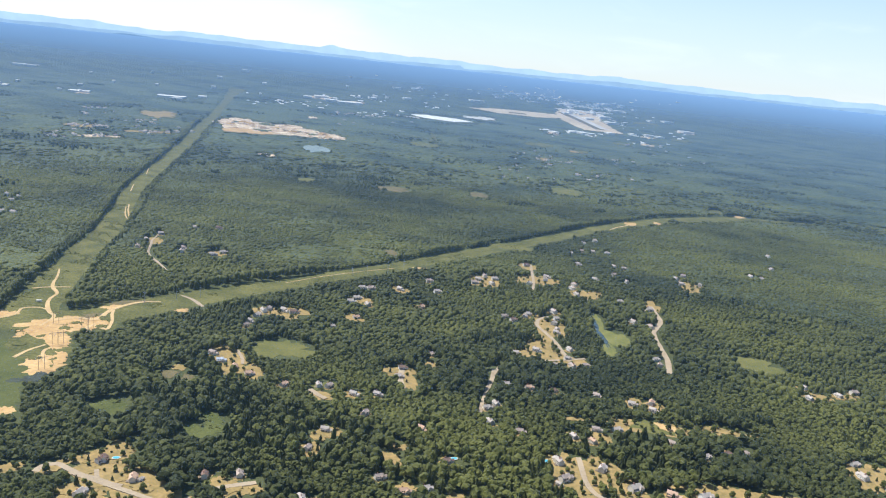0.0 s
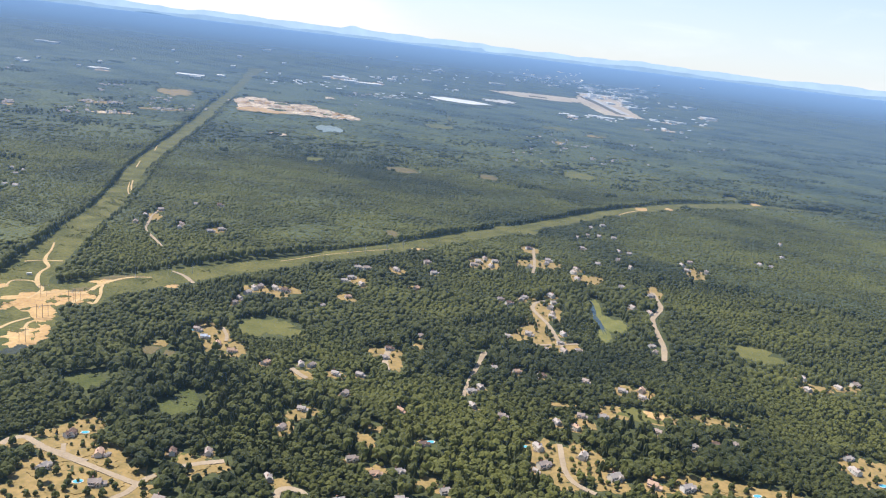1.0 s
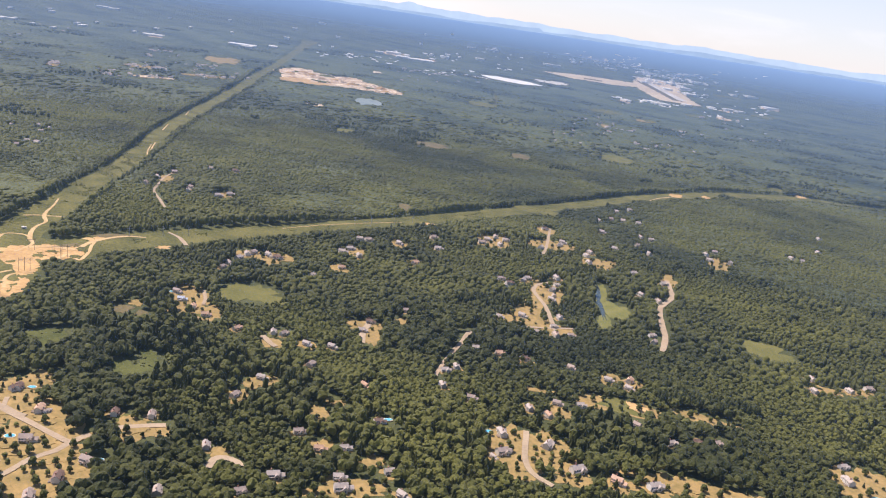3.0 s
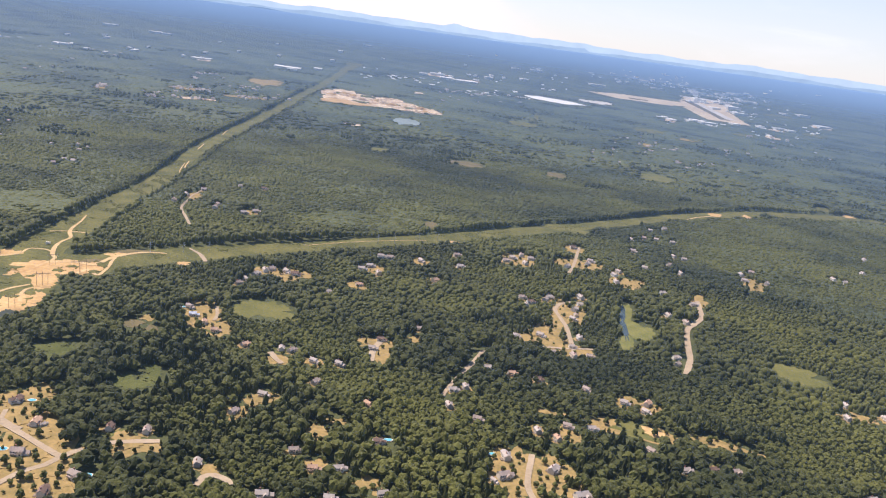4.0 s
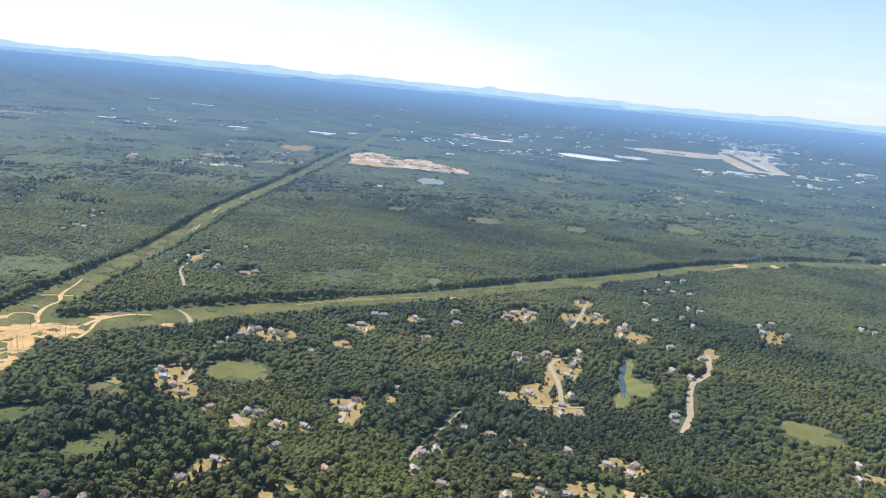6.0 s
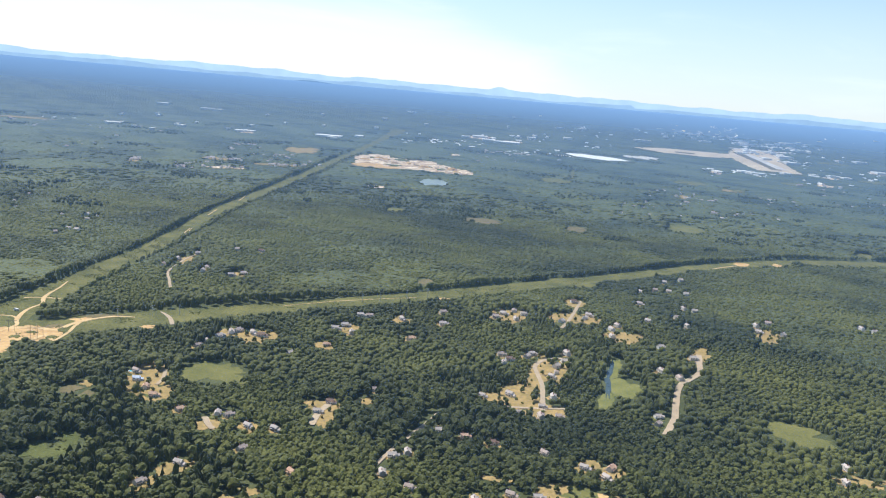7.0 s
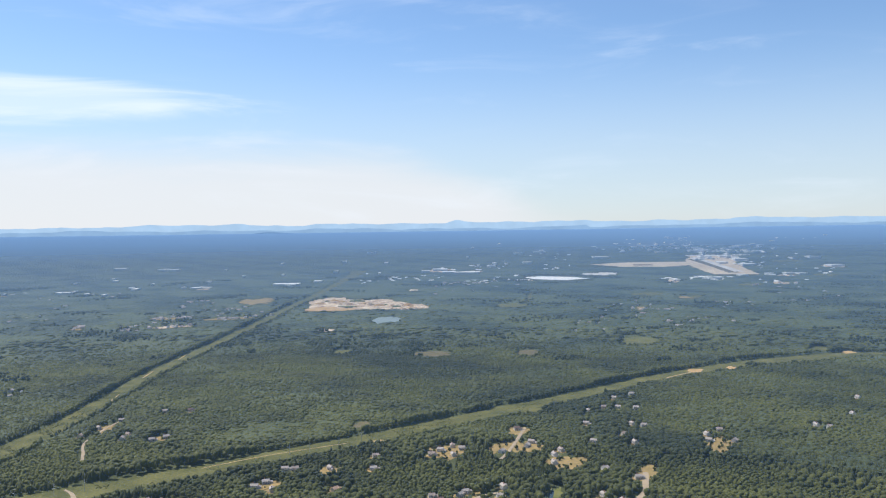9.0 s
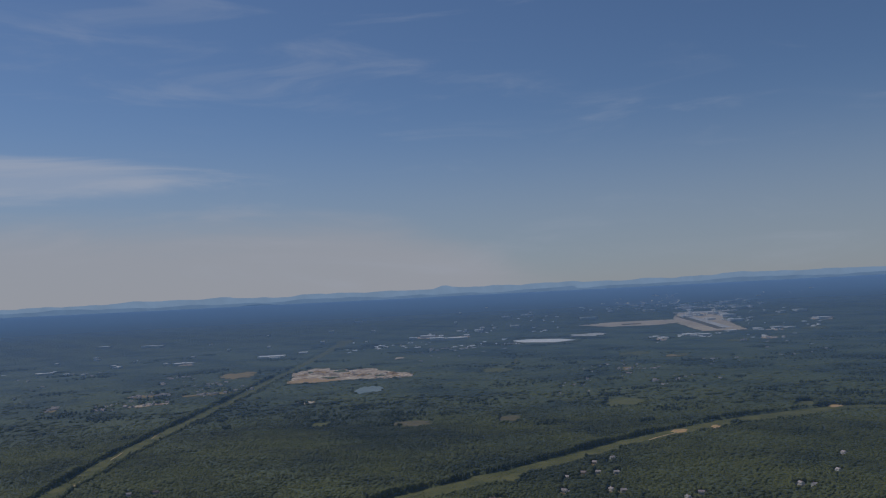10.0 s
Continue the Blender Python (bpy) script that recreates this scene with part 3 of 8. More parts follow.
ribbon("sandy_track", "worn orange sand along the strip", [(-323.9, 844.9), (-342.2, 879.1), (-358.9, 923.4)], [0.8, 1.5, 0.8], 0.15, TRACK, clear=0, step=4)
ribbon("sandy_track", "worn orange sand along the strip", [(-391.1, 1021.1), (-405.6, 1069.2)], 1.3, 0.15, TRACK, clear=0, step=4)
ribbon("sandy_track", "worn orange sand along the strip", [(-422.8, 1164.3), (-445.8, 1239.6)], 1.3, 0.15, TRACK, clear=0, step=4)
ribbon("sandy_track", "worn orange sand along the strip", [(-299.9, 751.4), (-306.1, 771.5)], 1.2, 0.15, TRACK, clear=0, step=4)

# fields, ponds and clearings
opening("field", "green hay field ringed by trees", -90.2, 511.2, 20.5, 18.5, 23, 0.10, FIELD, rough=0.38)
opening("field", "small green field among trees", 268.3, 572.7, 17.7, 15.4, -18, 0.10, FIELD, rough=0.35)
opening("field", "small green field corner among trees", 256.6, 580.3, 7.3, 10.9, -17, 0.10, FIELD, rough=0.30)
opening("field", "overgrown green meadow in the woods", -164.9, 401.5, 10.6, 10.6, 38, 0.10, OVERGROWN, rough=0.40)
opening("field", "dark green meadow in the woods", -107.8, 383.7, 9.6, 9.0, 33, 0.10, OVERGROWN, rough=0.40)
opening("field", "dark green meadow corner in the woods", -106.0, 397.7, 5.0, 9.6, 31, 0.10, OVERGROWN, rough=0.30)
opening("field", "pale meadow beside the strip", -36.5, 822.9, 7.5, 14.7, 10, 0.10, SCRUB)
opening("marsh", "weed-covered shallow pond, yellow-green", 161.5, 606.0, 11.0, 19.0, -6, 0.10, MARSH)
opening("marsh", "narrow weedy head of a shallow pond", 153.4, 643.5, 5.0, 28.1, -5, 0.10, MARSH)
opening("marsh", "weedy foot of a shallow pond", 150.7, 576.4, 5.2, 15.7, -6, 0.10, MARSH)
opening("pond", "narrow dark pond beside a marsh", 150.8, 622.0, 2.4, 32.0, 1, 0.16, WATER, rough=0.55)
opening("scrub", "brown scrub clearing", -148.9, 452.4, 5.6, 6.3, 32, 0.10, SCRUB)
opening("scrub", "brown scrub clearing", -135.6, 449.5, 4.4, 5.2, 31, 0.10, SCRUB)
opening("scrub", "dry brown opening among trees", -146.3, 464.2, 3.9, 5.5, 31, 0.11, DRY)
opening("lawn", "sun-dried tan lawn cut into the woods", -122.2, 483.6, 14.2, 27.9, 28, 0.12, DRY, 0.62, rough=0.34)
opening("lawn", "sun-dried tan lawn cut into the woods", -102.9, 466.9, 9.5, 11.7, 27, 0.12, DRY, 0.94, rough=0.26)
opening("lawn", "sun-dried tan lawn cut into the woods", -140.9, 355.2, 8.6, 7.7, 39, 0.12, DRY, 0.94, rough=0.26)
opening("lawn", "sun-dried tan lawn cut into the woods", -134.2, 332.5, 7.3, 5.5, 41, 0.12, DRY, 0.94, rough=0.26)
opening("lawn", "sun-dried tan lawn cut into the woods", -106.5, 303.9, 9.4, 10.3, 40, 0.12, DRY, 0.94, rough=0.26)
opening("lawn", "sun-dried tan lawn cut into the woods", -104.8, 289.0, 6.9, 8.5, 42, 0.12, DRY, 0.94, rough=0.26)
opening("lawn", "sun-dried tan lawn cut into the woods", -90.3, 292.2, 8.1, 7.4, 39, 0.12, DRY, 0.94, rough=0.26)
opening("lawn", "sun-dried tan lawn cut into the woods", -93.7, 275.0, 9.3, 9.6, 42, 0.12, DRY, 0.94, rough=0.26)
opening("lawn", "sun-dried tan lawn cut into the woods", -181.1, 330.8, 7.1, 4.7, 46, 0.12, DRY, 0.94, rough=0.26)
opening("lawn", "sun-dried tan lawn cut into the woods", -156.6, 342.5, 8.3, 4.2, 42, 0.12, DRY, 0.94, rough=0.26)
opening("lawn", "sun-dried tan lawn cut into the woods", -139.3, 327.2, 10.8, 6.3, 42, 0.12, DRY, 0.94, rough=0.26)
opening("lawn", "sun-dried tan lawn cut into the woods", -136.6, 317.8, 6.8, 6.0, 43, 0.12, DRY, 0.94, rough=0.26)
opening("lawn", "sun-dried tan lawn cut into the woods", -75.4, 328.2, 11.2, 6.2, 33, 0.12, DRY, 0.94, rough=0.26)
opening("lawn", "sun-dried tan lawn cut into the woods", -88.5, 335.0, 4.2, 3.9, 34, 0.12, FIELD, 0.94, rough=0.26)
opening("lawn", "sun-dried tan lawn cut into the woods", -41.1, 396.2, 6.0, 6.6, 23, 0.12, DRY, 0.94, rough=0.26)
opening("lawn", "sun-dried tan lawn cut into the woods", -48.5, 373.3, 3.5, 5.9, 25, 0.12, DRY, 0.94, rough=0.26)
opening("lawn", "sun-dried tan lawn cut into the woods", -39.1, 323.7, 3.0, 4.6, 28, 0.12, DRY, 0.94, rough=0.26)
opening("lawn", "sun-dried tan lawn cut into the woods", -6.8, 372.6, 4.9, 8.6, 19, 0.12, DRY, 0.94, rough=0.26)
opening("lawn", "sun-dried tan lawn cut into the woods", -2.2, 386.6, 5.1, 3.8, 17, 0.12, DRY, 0.94, rough=0.26)
opening("lawn", "sun-dried tan lawn cut into the woods", 26.3, 339.6, 6.5, 5.2, 15, 0.12, DRY, 0.94, rough=0.26)
opening("lawn", "sun-dried tan lawn cut into the woods", 23.0, 377.2, 3.6, 3.6, 14, 0.12, DRY, 0.94, rough=0.26)
opening("lawn", "sun-dried tan lawn cut into the woods", 1.3, 345.7, 5.3, 5.0, 19, 0.12, DRY, 0.94, rough=0.26)
opening("lawn", "sun-dried tan lawn cut into the woods", 20.0, 315.9, 18.1, 7.2, 17, 0.12, DRY, 0.94, rough=0.26)
opening("lawn", "sun-dried tan lawn cut into the woods", 86.8, 379.4, 10.7, 19.3, 2, 0.12, DRY, 0.94, rough=0.26)
opening("lawn", "sun-dried tan lawn cut into the woods", 103.2, 380.2, 9.1, 15.2, -1, 0.12, DRY, 0.94, rough=0.26)
opening("lawn", "sun-dried tan lawn cut into the woods", 116.5, 362.3, 6.7, 7.5, -3, 0.12, DRY, 0.94, rough=0.26)
opening("lawn", "sun-dried tan lawn cut into the woods", 136.8, 357.9, 5.8, 4.9, -7, 0.12, DRY, 0.94, rough=0.26)
opening("lawn", "sun-dried tan lawn cut into the woods", 163.3, 367.5, 12.7, 6.4, -12, 0.12, DRY, 0.94, rough=0.26)
opening("lawn", "sun-dried tan lawn cut into the woods", 179.0, 369.4, 12.5, 4.6, -14, 0.12, DRY, 0.94, rough=0.26)
opening("lawn", "sun-dried tan lawn cut into the woods", 259.4, 404.7, 9.7, 11.1, -25, 0.12, DRY, 0.94, rough=0.26)
opening("lawn", "sun-dried tan lawn cut into the woods", 136.8, 442.0, 14.3, 7.3, -6, 0.12, DRY, 0.94, rough=0.26)
opening("lawn", "sun-dried tan lawn cut into the woods", 149.2, 441.7, 15.7, 8.3, -7, 0.12, FIELD, 0.94, rough=0.26)
opening("lawn", "sun-dried tan lawn cut into the woods", 157.7, 443.9, 5.8, 5.5, -9, 0.20, SAND, 0.94, rough=0.26)
opening("lawn", "sun-dried tan lawn cut into the woods", 163.2, 442.8, 6.2, 5.5, -9, 0.12, DRY, 0.94, rough=0.26)
opening("lawn", "sun-dried tan lawn cut into the woods", 183.9, 444.0, 9.1, 4.6, -12, 0.12, DRY, 0.94, rough=0.26)
opening("lawn", "sun-dried tan lawn cut into the woods", 200.0, 443.3, 13.4, 4.2, -15, 0.12, DRY, 0.94, rough=0.26)
opening("lawn", "sun-dried tan lawn cut into the woods", 111.6, 421.5, 5.4, 6.7, -2, 0.12, DRY, 0.94, rough=0.26)
opening("lawn", "sun-dried tan lawn cut into the woods", 96.5, 420.4, 3.1, 5.9, 1, 0.12, DRY, 0.94, rough=0.26)
opening("lawn", "sun-dried tan lawn cut into the woods", 158.5, 473.0, 4.2, 7.3, -8, 0.12, DRY, 0.94, rough=0.26)
opening("lawn", "sun-dried tan lawn cut into the woods", 143.7, 474.3, 4.2, 7.4, -6, 0.12, DRY, 0.94, rough=0.26)
opening("lawn", "sun-dried tan lawn cut into the woods", -3.9, 483.3, 6.4, 18.4, 14, 0.12, DRY, 0.94, rough=0.26)
opening("lawn", "sun-dried tan lawn cut into the woods", -9.5, 492.0, 12.1, 8.4, 14, 0.12, DRY, 0.94, rough=0.26)
opening("lawn", "sun-dried tan lawn cut into the woods", -54.4, 441.8, 6.6, 8.1, 22, 0.12, DRY, 0.94, rough=0.26)
opening("lawn", "sun-dried tan lawn cut into the woods", -34.5, 447.9, 5.9, 6.1, 19, 0.12, DRY, 0.94, rough=0.26)
opening("lawn", "sun-dried tan lawn cut into the woods", -53.4, 458.3, 7.7, 5.4, 21, 0.12, FIELD, 0.94, rough=0.26)
opening("lawn", "sun-dried tan lawn cut into the woods", 10.8, 509.5, 6.8, 5.0, 11, 0.12, DRY, 0.94, rough=0.26)
opening("lawn", "sun-dried tan lawn cut into the woods", 94.1, 563.5, 14.8, 22.8, 1, 0.12, DRY, 0.62, rough=0.34)
opening("lawn", "sun-dried tan lawn cut into the woods", 101.9, 604.8, 6.3, 42.5, -0, 0.12, DRY, 0.62, rough=0.34)
opening("lawn", "sun-dried tan lawn cut into the woods", 114.1, 617.5, 9.5, 26.0, -1, 0.12, DRY, 0.62, rough=0.34)
opening("lawn", "sun-dried tan lawn cut into the woods", 112.1, 542.6, 16.8, 13.1, -1, 0.12, DRY, 0.62, rough=0.34)
opening("lawn", "sun-dried tan lawn cut into the woods", 80.0, 546.8, 10.6, 10.8, 2, 0.12, DRY, 0.62, rough=0.34)
opening("lawn", "sun-dried tan lawn cut into the woods", 158.5, 730.3, 16.0, 18.9, -5, 0.12, DRY, 0.94, rough=0.26)
opening("lawn", "sun-dried tan lawn cut into the woods", 62.4, 744.5, 14.5, 22.7, 3, 0.12, DRY, 0.94, rough=0.26)
opening("lawn", "sun-dried tan lawn cut into the woods", 121.2, 769.2, 17.2, 18.5, -2, 0.12, DRY, 0.94, rough=0.26)
opening("lawn", "sun-dried tan lawn cut into the woods", 100.3, 761.5, 6.6, 15.6, -0, 0.12, DRY, 0.94, rough=0.26)
opening("lawn", "sun-dried tan lawn cut into the woods", 112.2, 822.5, 10.0, 15.2, -1, 0.12, DRY, 0.94, rough=0.26)
opening("lawn", "sun-dried tan lawn cut into the woods", 283.2, 800.2, 9.9, 22.6, -14, 0.12, DRY, 0.94, rough=0.26)
opening("lawn", "sun-dried tan lawn cut into the woods", 219.9, 713.9, 7.5, 17.9, -10, 0.12, DRY, 0.94, rough=0.26)
opening("lawn", "sun-dried tan lawn cut into the woods", -50.4, 641.4, 10.6, 9.9, 15, 0.12, DRY, 0.94, rough=0.26)
opening("lawn", "sun-dried tan lawn cut into the woods", -100.0, 589.7, 14.1, 14.1, 21, 0.12, DRY, 0.94, rough=0.26)
opening("lawn", "sun-dried tan lawn cut into the woods", -120.2, 589.4, 10.8, 9.0, 23, 0.12, DRY, 0.94, rough=0.26)
opening("lawn", "sun-dried tan lawn cut into the woods", -50.4, 594.5, 7.7, 8.6, 16, 0.12, DRY, 0.94, rough=0.26)
opening("lawn", "sun-dried tan lawn cut into the woods", -18.1, 682.6, 8.7, 10.9, 11, 0.12, DRY, 0.94, rough=0.26)
opening("lawn", "sun-dried tan lawn cut into the woods", -200.6, 750.4, 9.7, 11.8, 24, 0.12, DRY, 0.94, rough=0.26)
opening("lawn", "sun-dried tan lawn cut into the woods", -271.9, 774.1, 8.5, 16.3, 28, 0.12, DRY, 0.94, rough=0.26)
opening("lawn", "sun-dried tan lawn cut into the woods", -0.3, 636.5, 4.6, 7.5, 10, 0.12, DRY, 0.94, rough=0.26)
opening("lawn", "sun-dried tan lawn cut into the woods", 102.2, 443.4, 8.1, 2.8, -0, 0.12, DRY, 0.94, rough=0.26)
opening("lawn", "sun-dried tan lawn cut into the woods", 184.5, 415.9, 5.0, 3.3, -13, 0.12, DRY, 0.94, rough=0.26)
opening("lawn", "sun-dried tan lawn cut into the woods", 280.6, 516.4, 6.4, 3.8, -22, 0.12, DRY, 0.94, rough=0.26)
opening("lawn", "sun-dried tan lawn cut into the woods", 305.6, 523.9, 4.7, 6.6, -24, 0.12, DRY, 0.94, rough=0.26)
opening("lawn", "sun-dried tan lawn cut into the woods", -130.4, 291.0, 11.4, 10.9, 45, 0.12, DRY, 0.94, rough=0.26)
opening("lawn", "sun-dried tan lawn cut into the woods", -143.3, 317.9, 7.9, 6.4, 43, 0.12, DRY, 0.94, rough=0.26)
opening("lawn", "sun-dried tan lawn cut into the woods", -98.8, 300.4, 6.8, 6.6, 40, 0.12, DRY, 0.94, rough=0.26)
opening("lawn", "sun-dried tan lawn cut into the woods", -122.1, 310.8, 5.8, 6.0, 42, 0.12, DRY, 0.94, rough=0.26)
opening("lawn", "sun-dried tan lawn cut into the woods", -108.2, 310.3, 4.8, 5.9, 40, 0.12, DRY, 0.94, rough=0.26)
opening("lawn", "sun-dried tan lawn cut into the woods", -144.0, 354.3, 9.7, 6.1, 40, 0.12, DRY, 0.94, rough=0.26)
opening("lawn", "sun-dried tan lawn cut into the woods", -135.4, 331.0, 7.3, 5.4, 41, 0.12, DRY, 0.94, rough=0.26)
opening("lawn", "sun-dried tan lawn cut into the woods", -125.6, 302.6, 5.0, 4.6, 43, 0.12, DRY, 0.94, rough=0.26)
opening("lawn", "sun-dried tan lawn cut into the woods", -94.6, 306.5, 4.3, 4.5, 38, 0.12, DRY, 0.94, rough=0.26)
opening("lawn", "sun-dried tan lawn cut into the woods", -148.5, 294.4, 9.2, 5.5, 47, 0.12, DRY, 0.94, rough=0.26)
opening("lawn", "sun-dried tan lawn cut into the woods", -114.3, 304.1, 7.6, 6.6, 41, 0.12, DRY, 0.94, rough=0.26)
opening("lawn", "sun-dried tan lawn cut into the woods", -129.3, 307.5, 6.1, 5.8, 43, 0.12, DRY, 0.94, rough=0.26)
opening("lawn", "sun-dried tan lawn cut into the woods", -142.3, 349.7, 11.2, 5.7, 40, 0.12, DRY, 0.94, rough=0.26)
opening("lawn", "sun-dried tan lawn cut into the woods", -143.1, 317.6, 9.8, 6.8, 43, 0.12, DRY, 0.94, rough=0.26)
opening("lawn", "sun-dried tan lawn cut into the woods", -138.8, 326.5, 10.8, 5.8, 42, 0.12, DRY, 0.94, rough=0.26)
opening("lawn", "sun-dried tan lawn cut into the woods", -132.8, 330.0, 7.7, 5.2, 41, 0.12, DRY, 0.94, rough=0.26)
opening("lawn", "sun-dried tan lawn cut into the woods", -117.8, 325.4, 4.4, 5.0, 39, 0.12, DRY, 0.94, rough=0.26)
opening("lawn", "sun-dried tan lawn cut into the woods", -106.5, 315.9, 3.8, 4.1, 39, 0.12, DRY, 0.94, rough=0.26)
opening("lawn", "sun-dried tan lawn cut into the woods", -119.5, 307.5, 8.8, 7.9, 42, 0.12, DRY, 0.94, rough=0.26)
opening("lawn", "sun-dried tan lawn cut into the woods", -108.4, 301.8, 8.7, 5.4, 41, 0.12, DRY, 0.94, rough=0.26)
opening("lawn", "sun-dried tan lawn cut into the woods", -137.4, 295.5, 9.9, 4.9, 45, 0.12, DRY, 0.94, rough=0.26)
opening("lawn", "sun-dried tan lawn cut into the woods", -147.1, 333.4, 6.6, 3.3, 42, 0.12, DRY, 0.94, rough=0.26)
opening("lawn", "sun-dried tan lawn cut into the woods", -162.7, 332.3, 5.3, 3.4, 44, 0.12, DRY, 0.94, rough=0.26)
opening("lawn", "sun-dried tan lawn cut into the woods", -98.3, 315.4, 5.5, 4.1, 38, 0.12, DRY, 0.94, rough=0.26)
opening("lawn", "sun-dried tan lawn cut into the woods", -83.9, 335.0, 4.9, 5.7, 34, 0.12, DRY, 0.94, rough=0.26)
opening("lawn", "sun-dried tan lawn cut into the woods", -79.0, 328.4, 7.2, 3.1, 34, 0.12, DRY, 0.94, rough=0.26)
opening("lawn", "sun-dried tan lawn cut into the woods", -66.9, 331.2, 3.7, 3.7, 32, 0.12, DRY, 0.94, rough=0.26)
opening("lawn", "sun-dried tan lawn cut into the woods", -37.9, 324.1, 3.7, 5.9, 28, 0.12, DRY, 0.94, rough=0.26)
opening("lawn", "sun-dried tan lawn cut into the woods", -45.9, 391.4, 6.1, 6.6, 24, 0.12, DRY, 0.94, rough=0.26)
opening("lawn", "sun-dried tan lawn cut into the woods", -49.0, 375.8, 5.1, 6.1, 25, 0.12, DRY, 0.94, rough=0.26)
opening("lawn", "sun-dried tan lawn cut into the woods", 169.1, 369.1, 5.9, 10.0, -13, 0.12, DRY, 0.94, rough=0.26)
opening("lawn", "sun-dried tan lawn cut into the woods", 182.0, 367.1, 13.1, 6.9, -15, 0.12, DRY, 0.94, rough=0.26)
opening("lawn", "sun-dried tan lawn cut into the woods", 194.3, 365.7, 15.8, 6.2, -17, 0.12, DRY, 0.94, rough=0.26)
opening("lawn", "sun-dried tan lawn cut into the woods", 209.2, 367.3, 10.6, 4.0, -20, 0.12, DRY, 0.94, rough=0.26)
opening("lawn", "sun-dried tan lawn cut into the woods", 140.0, 358.5, 7.4, 5.7, -8, 0.12, DRY, 0.94, rough=0.26)
opening("lawn", "sun-dried tan lawn cut into the woods", 156.1, 360.9, 7.3, 5.8, -11, 0.12, DRY, 0.94, rough=0.26)
opening("lawn", "sun-dried tan lawn cut into the woods", 269.0, 404.0, 12.4, 17.5, -26, 0.12, DRY, 0.94, rough=0.26)
opening("lawn", "sun-dried tan lawn cut into the woods", 256.9, 408.2, 6.0, 8.8, -24, 0.12, DRY, 0.94, rough=0.26)
opening("lawn", "sun-dried tan lawn cut into the woods", 258.0, 394.3, 7.2, 9.2, -25, 0.12, DRY, 0.94, rough=0.26)
opening("lawn", "sun-dried tan lawn cut into the woods", 103.1, 380.9, 5.5, 18.8, -1, 0.12, DRY, 0.94, rough=0.26)
opening("lawn", "sun-dried tan lawn cut into the woods", 108.9, 384.3, 7.1, 6.4, -2, 0.12, DRY, 0.94, rough=0.26)
opening("lawn", "sun-dried tan lawn cut into the woods", 87.3, 362.5, 7.6, 9.9, 2, 0.12, DRY, 0.94, rough=0.26)
opening("lawn", "sun-dried tan lawn cut into the woods", 93.2, 352.2, 6.7, 5.4, 1, 0.12, DRY, 0.94, rough=0.26)
opening("lawn", "sun-dried tan lawn cut into the woods", 117.3, 356.5, 8.9, 6.3, -3, 0.12, DRY, 0.94, rough=0.26)
opening("lawn", "sun-dried tan lawn cut into the woods", 141.0, 440.7, 18.8, 9.3, -6, 0.12, DRY, 0.94, rough=0.26)
opening("lawn", "sun-dried tan lawn cut into the woods", 164.7, 441.7, 7.1, 5.2, -10, 0.12, DRY, 0.94, rough=0.26)
opening("lawn", "sun-dried tan lawn cut into the woods", 196.4, 445.5, 17.5, 4.3, -14, 0.12, DRY, 0.94, rough=0.26)
opening("lawn", "sun-dried tan lawn cut into the woods", 291.6, 519.3, 7.6, 5.2, -23, 0.12, DRY, 0.94, rough=0.26)
opening("lawn", "sun-dried tan lawn cut into the woods", 312.7, 522.5, 5.6, 6.2, -25, 0.12, DRY, 0.94, rough=0.26)
opening("lawn", "sun-dried tan lawn cut into the woods", 94.1, 480.6, 5.9, 5.9, 1, 0.12, DRY, 0.94, rough=0.26)
opening("lawn", "sun-dried tan lawn cut into the woods", 146.8, 480.0, 4.8, 6.0, -6, 0.12, DRY, 0.94, rough=0.26)
opening("lawn", "sun-dried tan lawn cut into the woods", 158.4, 474.8, 5.7, 7.1, -8, 0.12, DRY, 0.94, rough=0.26)
opening("lawn", "sun-dried tan lawn cut into the woods", 114.4, 421.5, 5.2, 7.5, -2, 0.12, DRY, 0.94, rough=0.26)

# worn grass between the house lots
for x, y, rx, ry, turn in ((-116.0, 300.0, 40.0, 26.0, 130), (-98.0, 278.0, 24.0, 20.0, 130), (-135.0, 335.0, 22.0, 12.0, 135), (96.0, 372.0, 22.0, 17.0, 170), (170.0, 367.0, 36.0, 7.0, 168), (150.0, 442.0, 28.0, 6.0, 172)):
    tagged(ring_sheet("lawn", x, y, rx, ry, turn, 0.075 + 0.0004 * abs(x) / 10, DRY, 0.24), "sun-dried worn grass between house lots", "lawn")

# roads and drives
ribbon("road", "sun-bleached residential road", [(-152.7, 331.5), (-137.4, 325.6), (-123.0, 320.3), (-108.9, 314.8), (-98.3, 311.2), (-96.6, 314.8), (-93.7, 319.3)], 3.0, 0.45, ASPHALT, step=3)
ribbon("road", "sun-bleached residential road", [(-98.3, 311.2), (-99.9, 303.1), (-105.0, 296.1), (-107.8, 284.8), (-110.9, 276.4), (-117.5, 261.9), (-124.4, 244.7)], 3.0, 0.45, ASPHALT, step=3)
ribbon("road", "sun-bleached residential road", [(-126.3, 323.5), (-131.8, 324.5), (-139.8, 328.1), (-147.0, 329.9), (-157.3, 335.3), (-162.3, 337.6), (-167.4, 334.4), (-168.1, 329.1)], 3.4, 0.45, ASPHALT, step=3)
ribbon("road", "short paved drive", [(-142.7, 335.8), (-139.6, 328.6)], 2.2, 0.45, ASPHALT, step=3)
ribbon("road", "pale gravel drive", [(-86.9, 327.7), (-77.9, 332.9), (-68.3, 337.3)], 3.4, 0.45, ASPHALT, step=3)
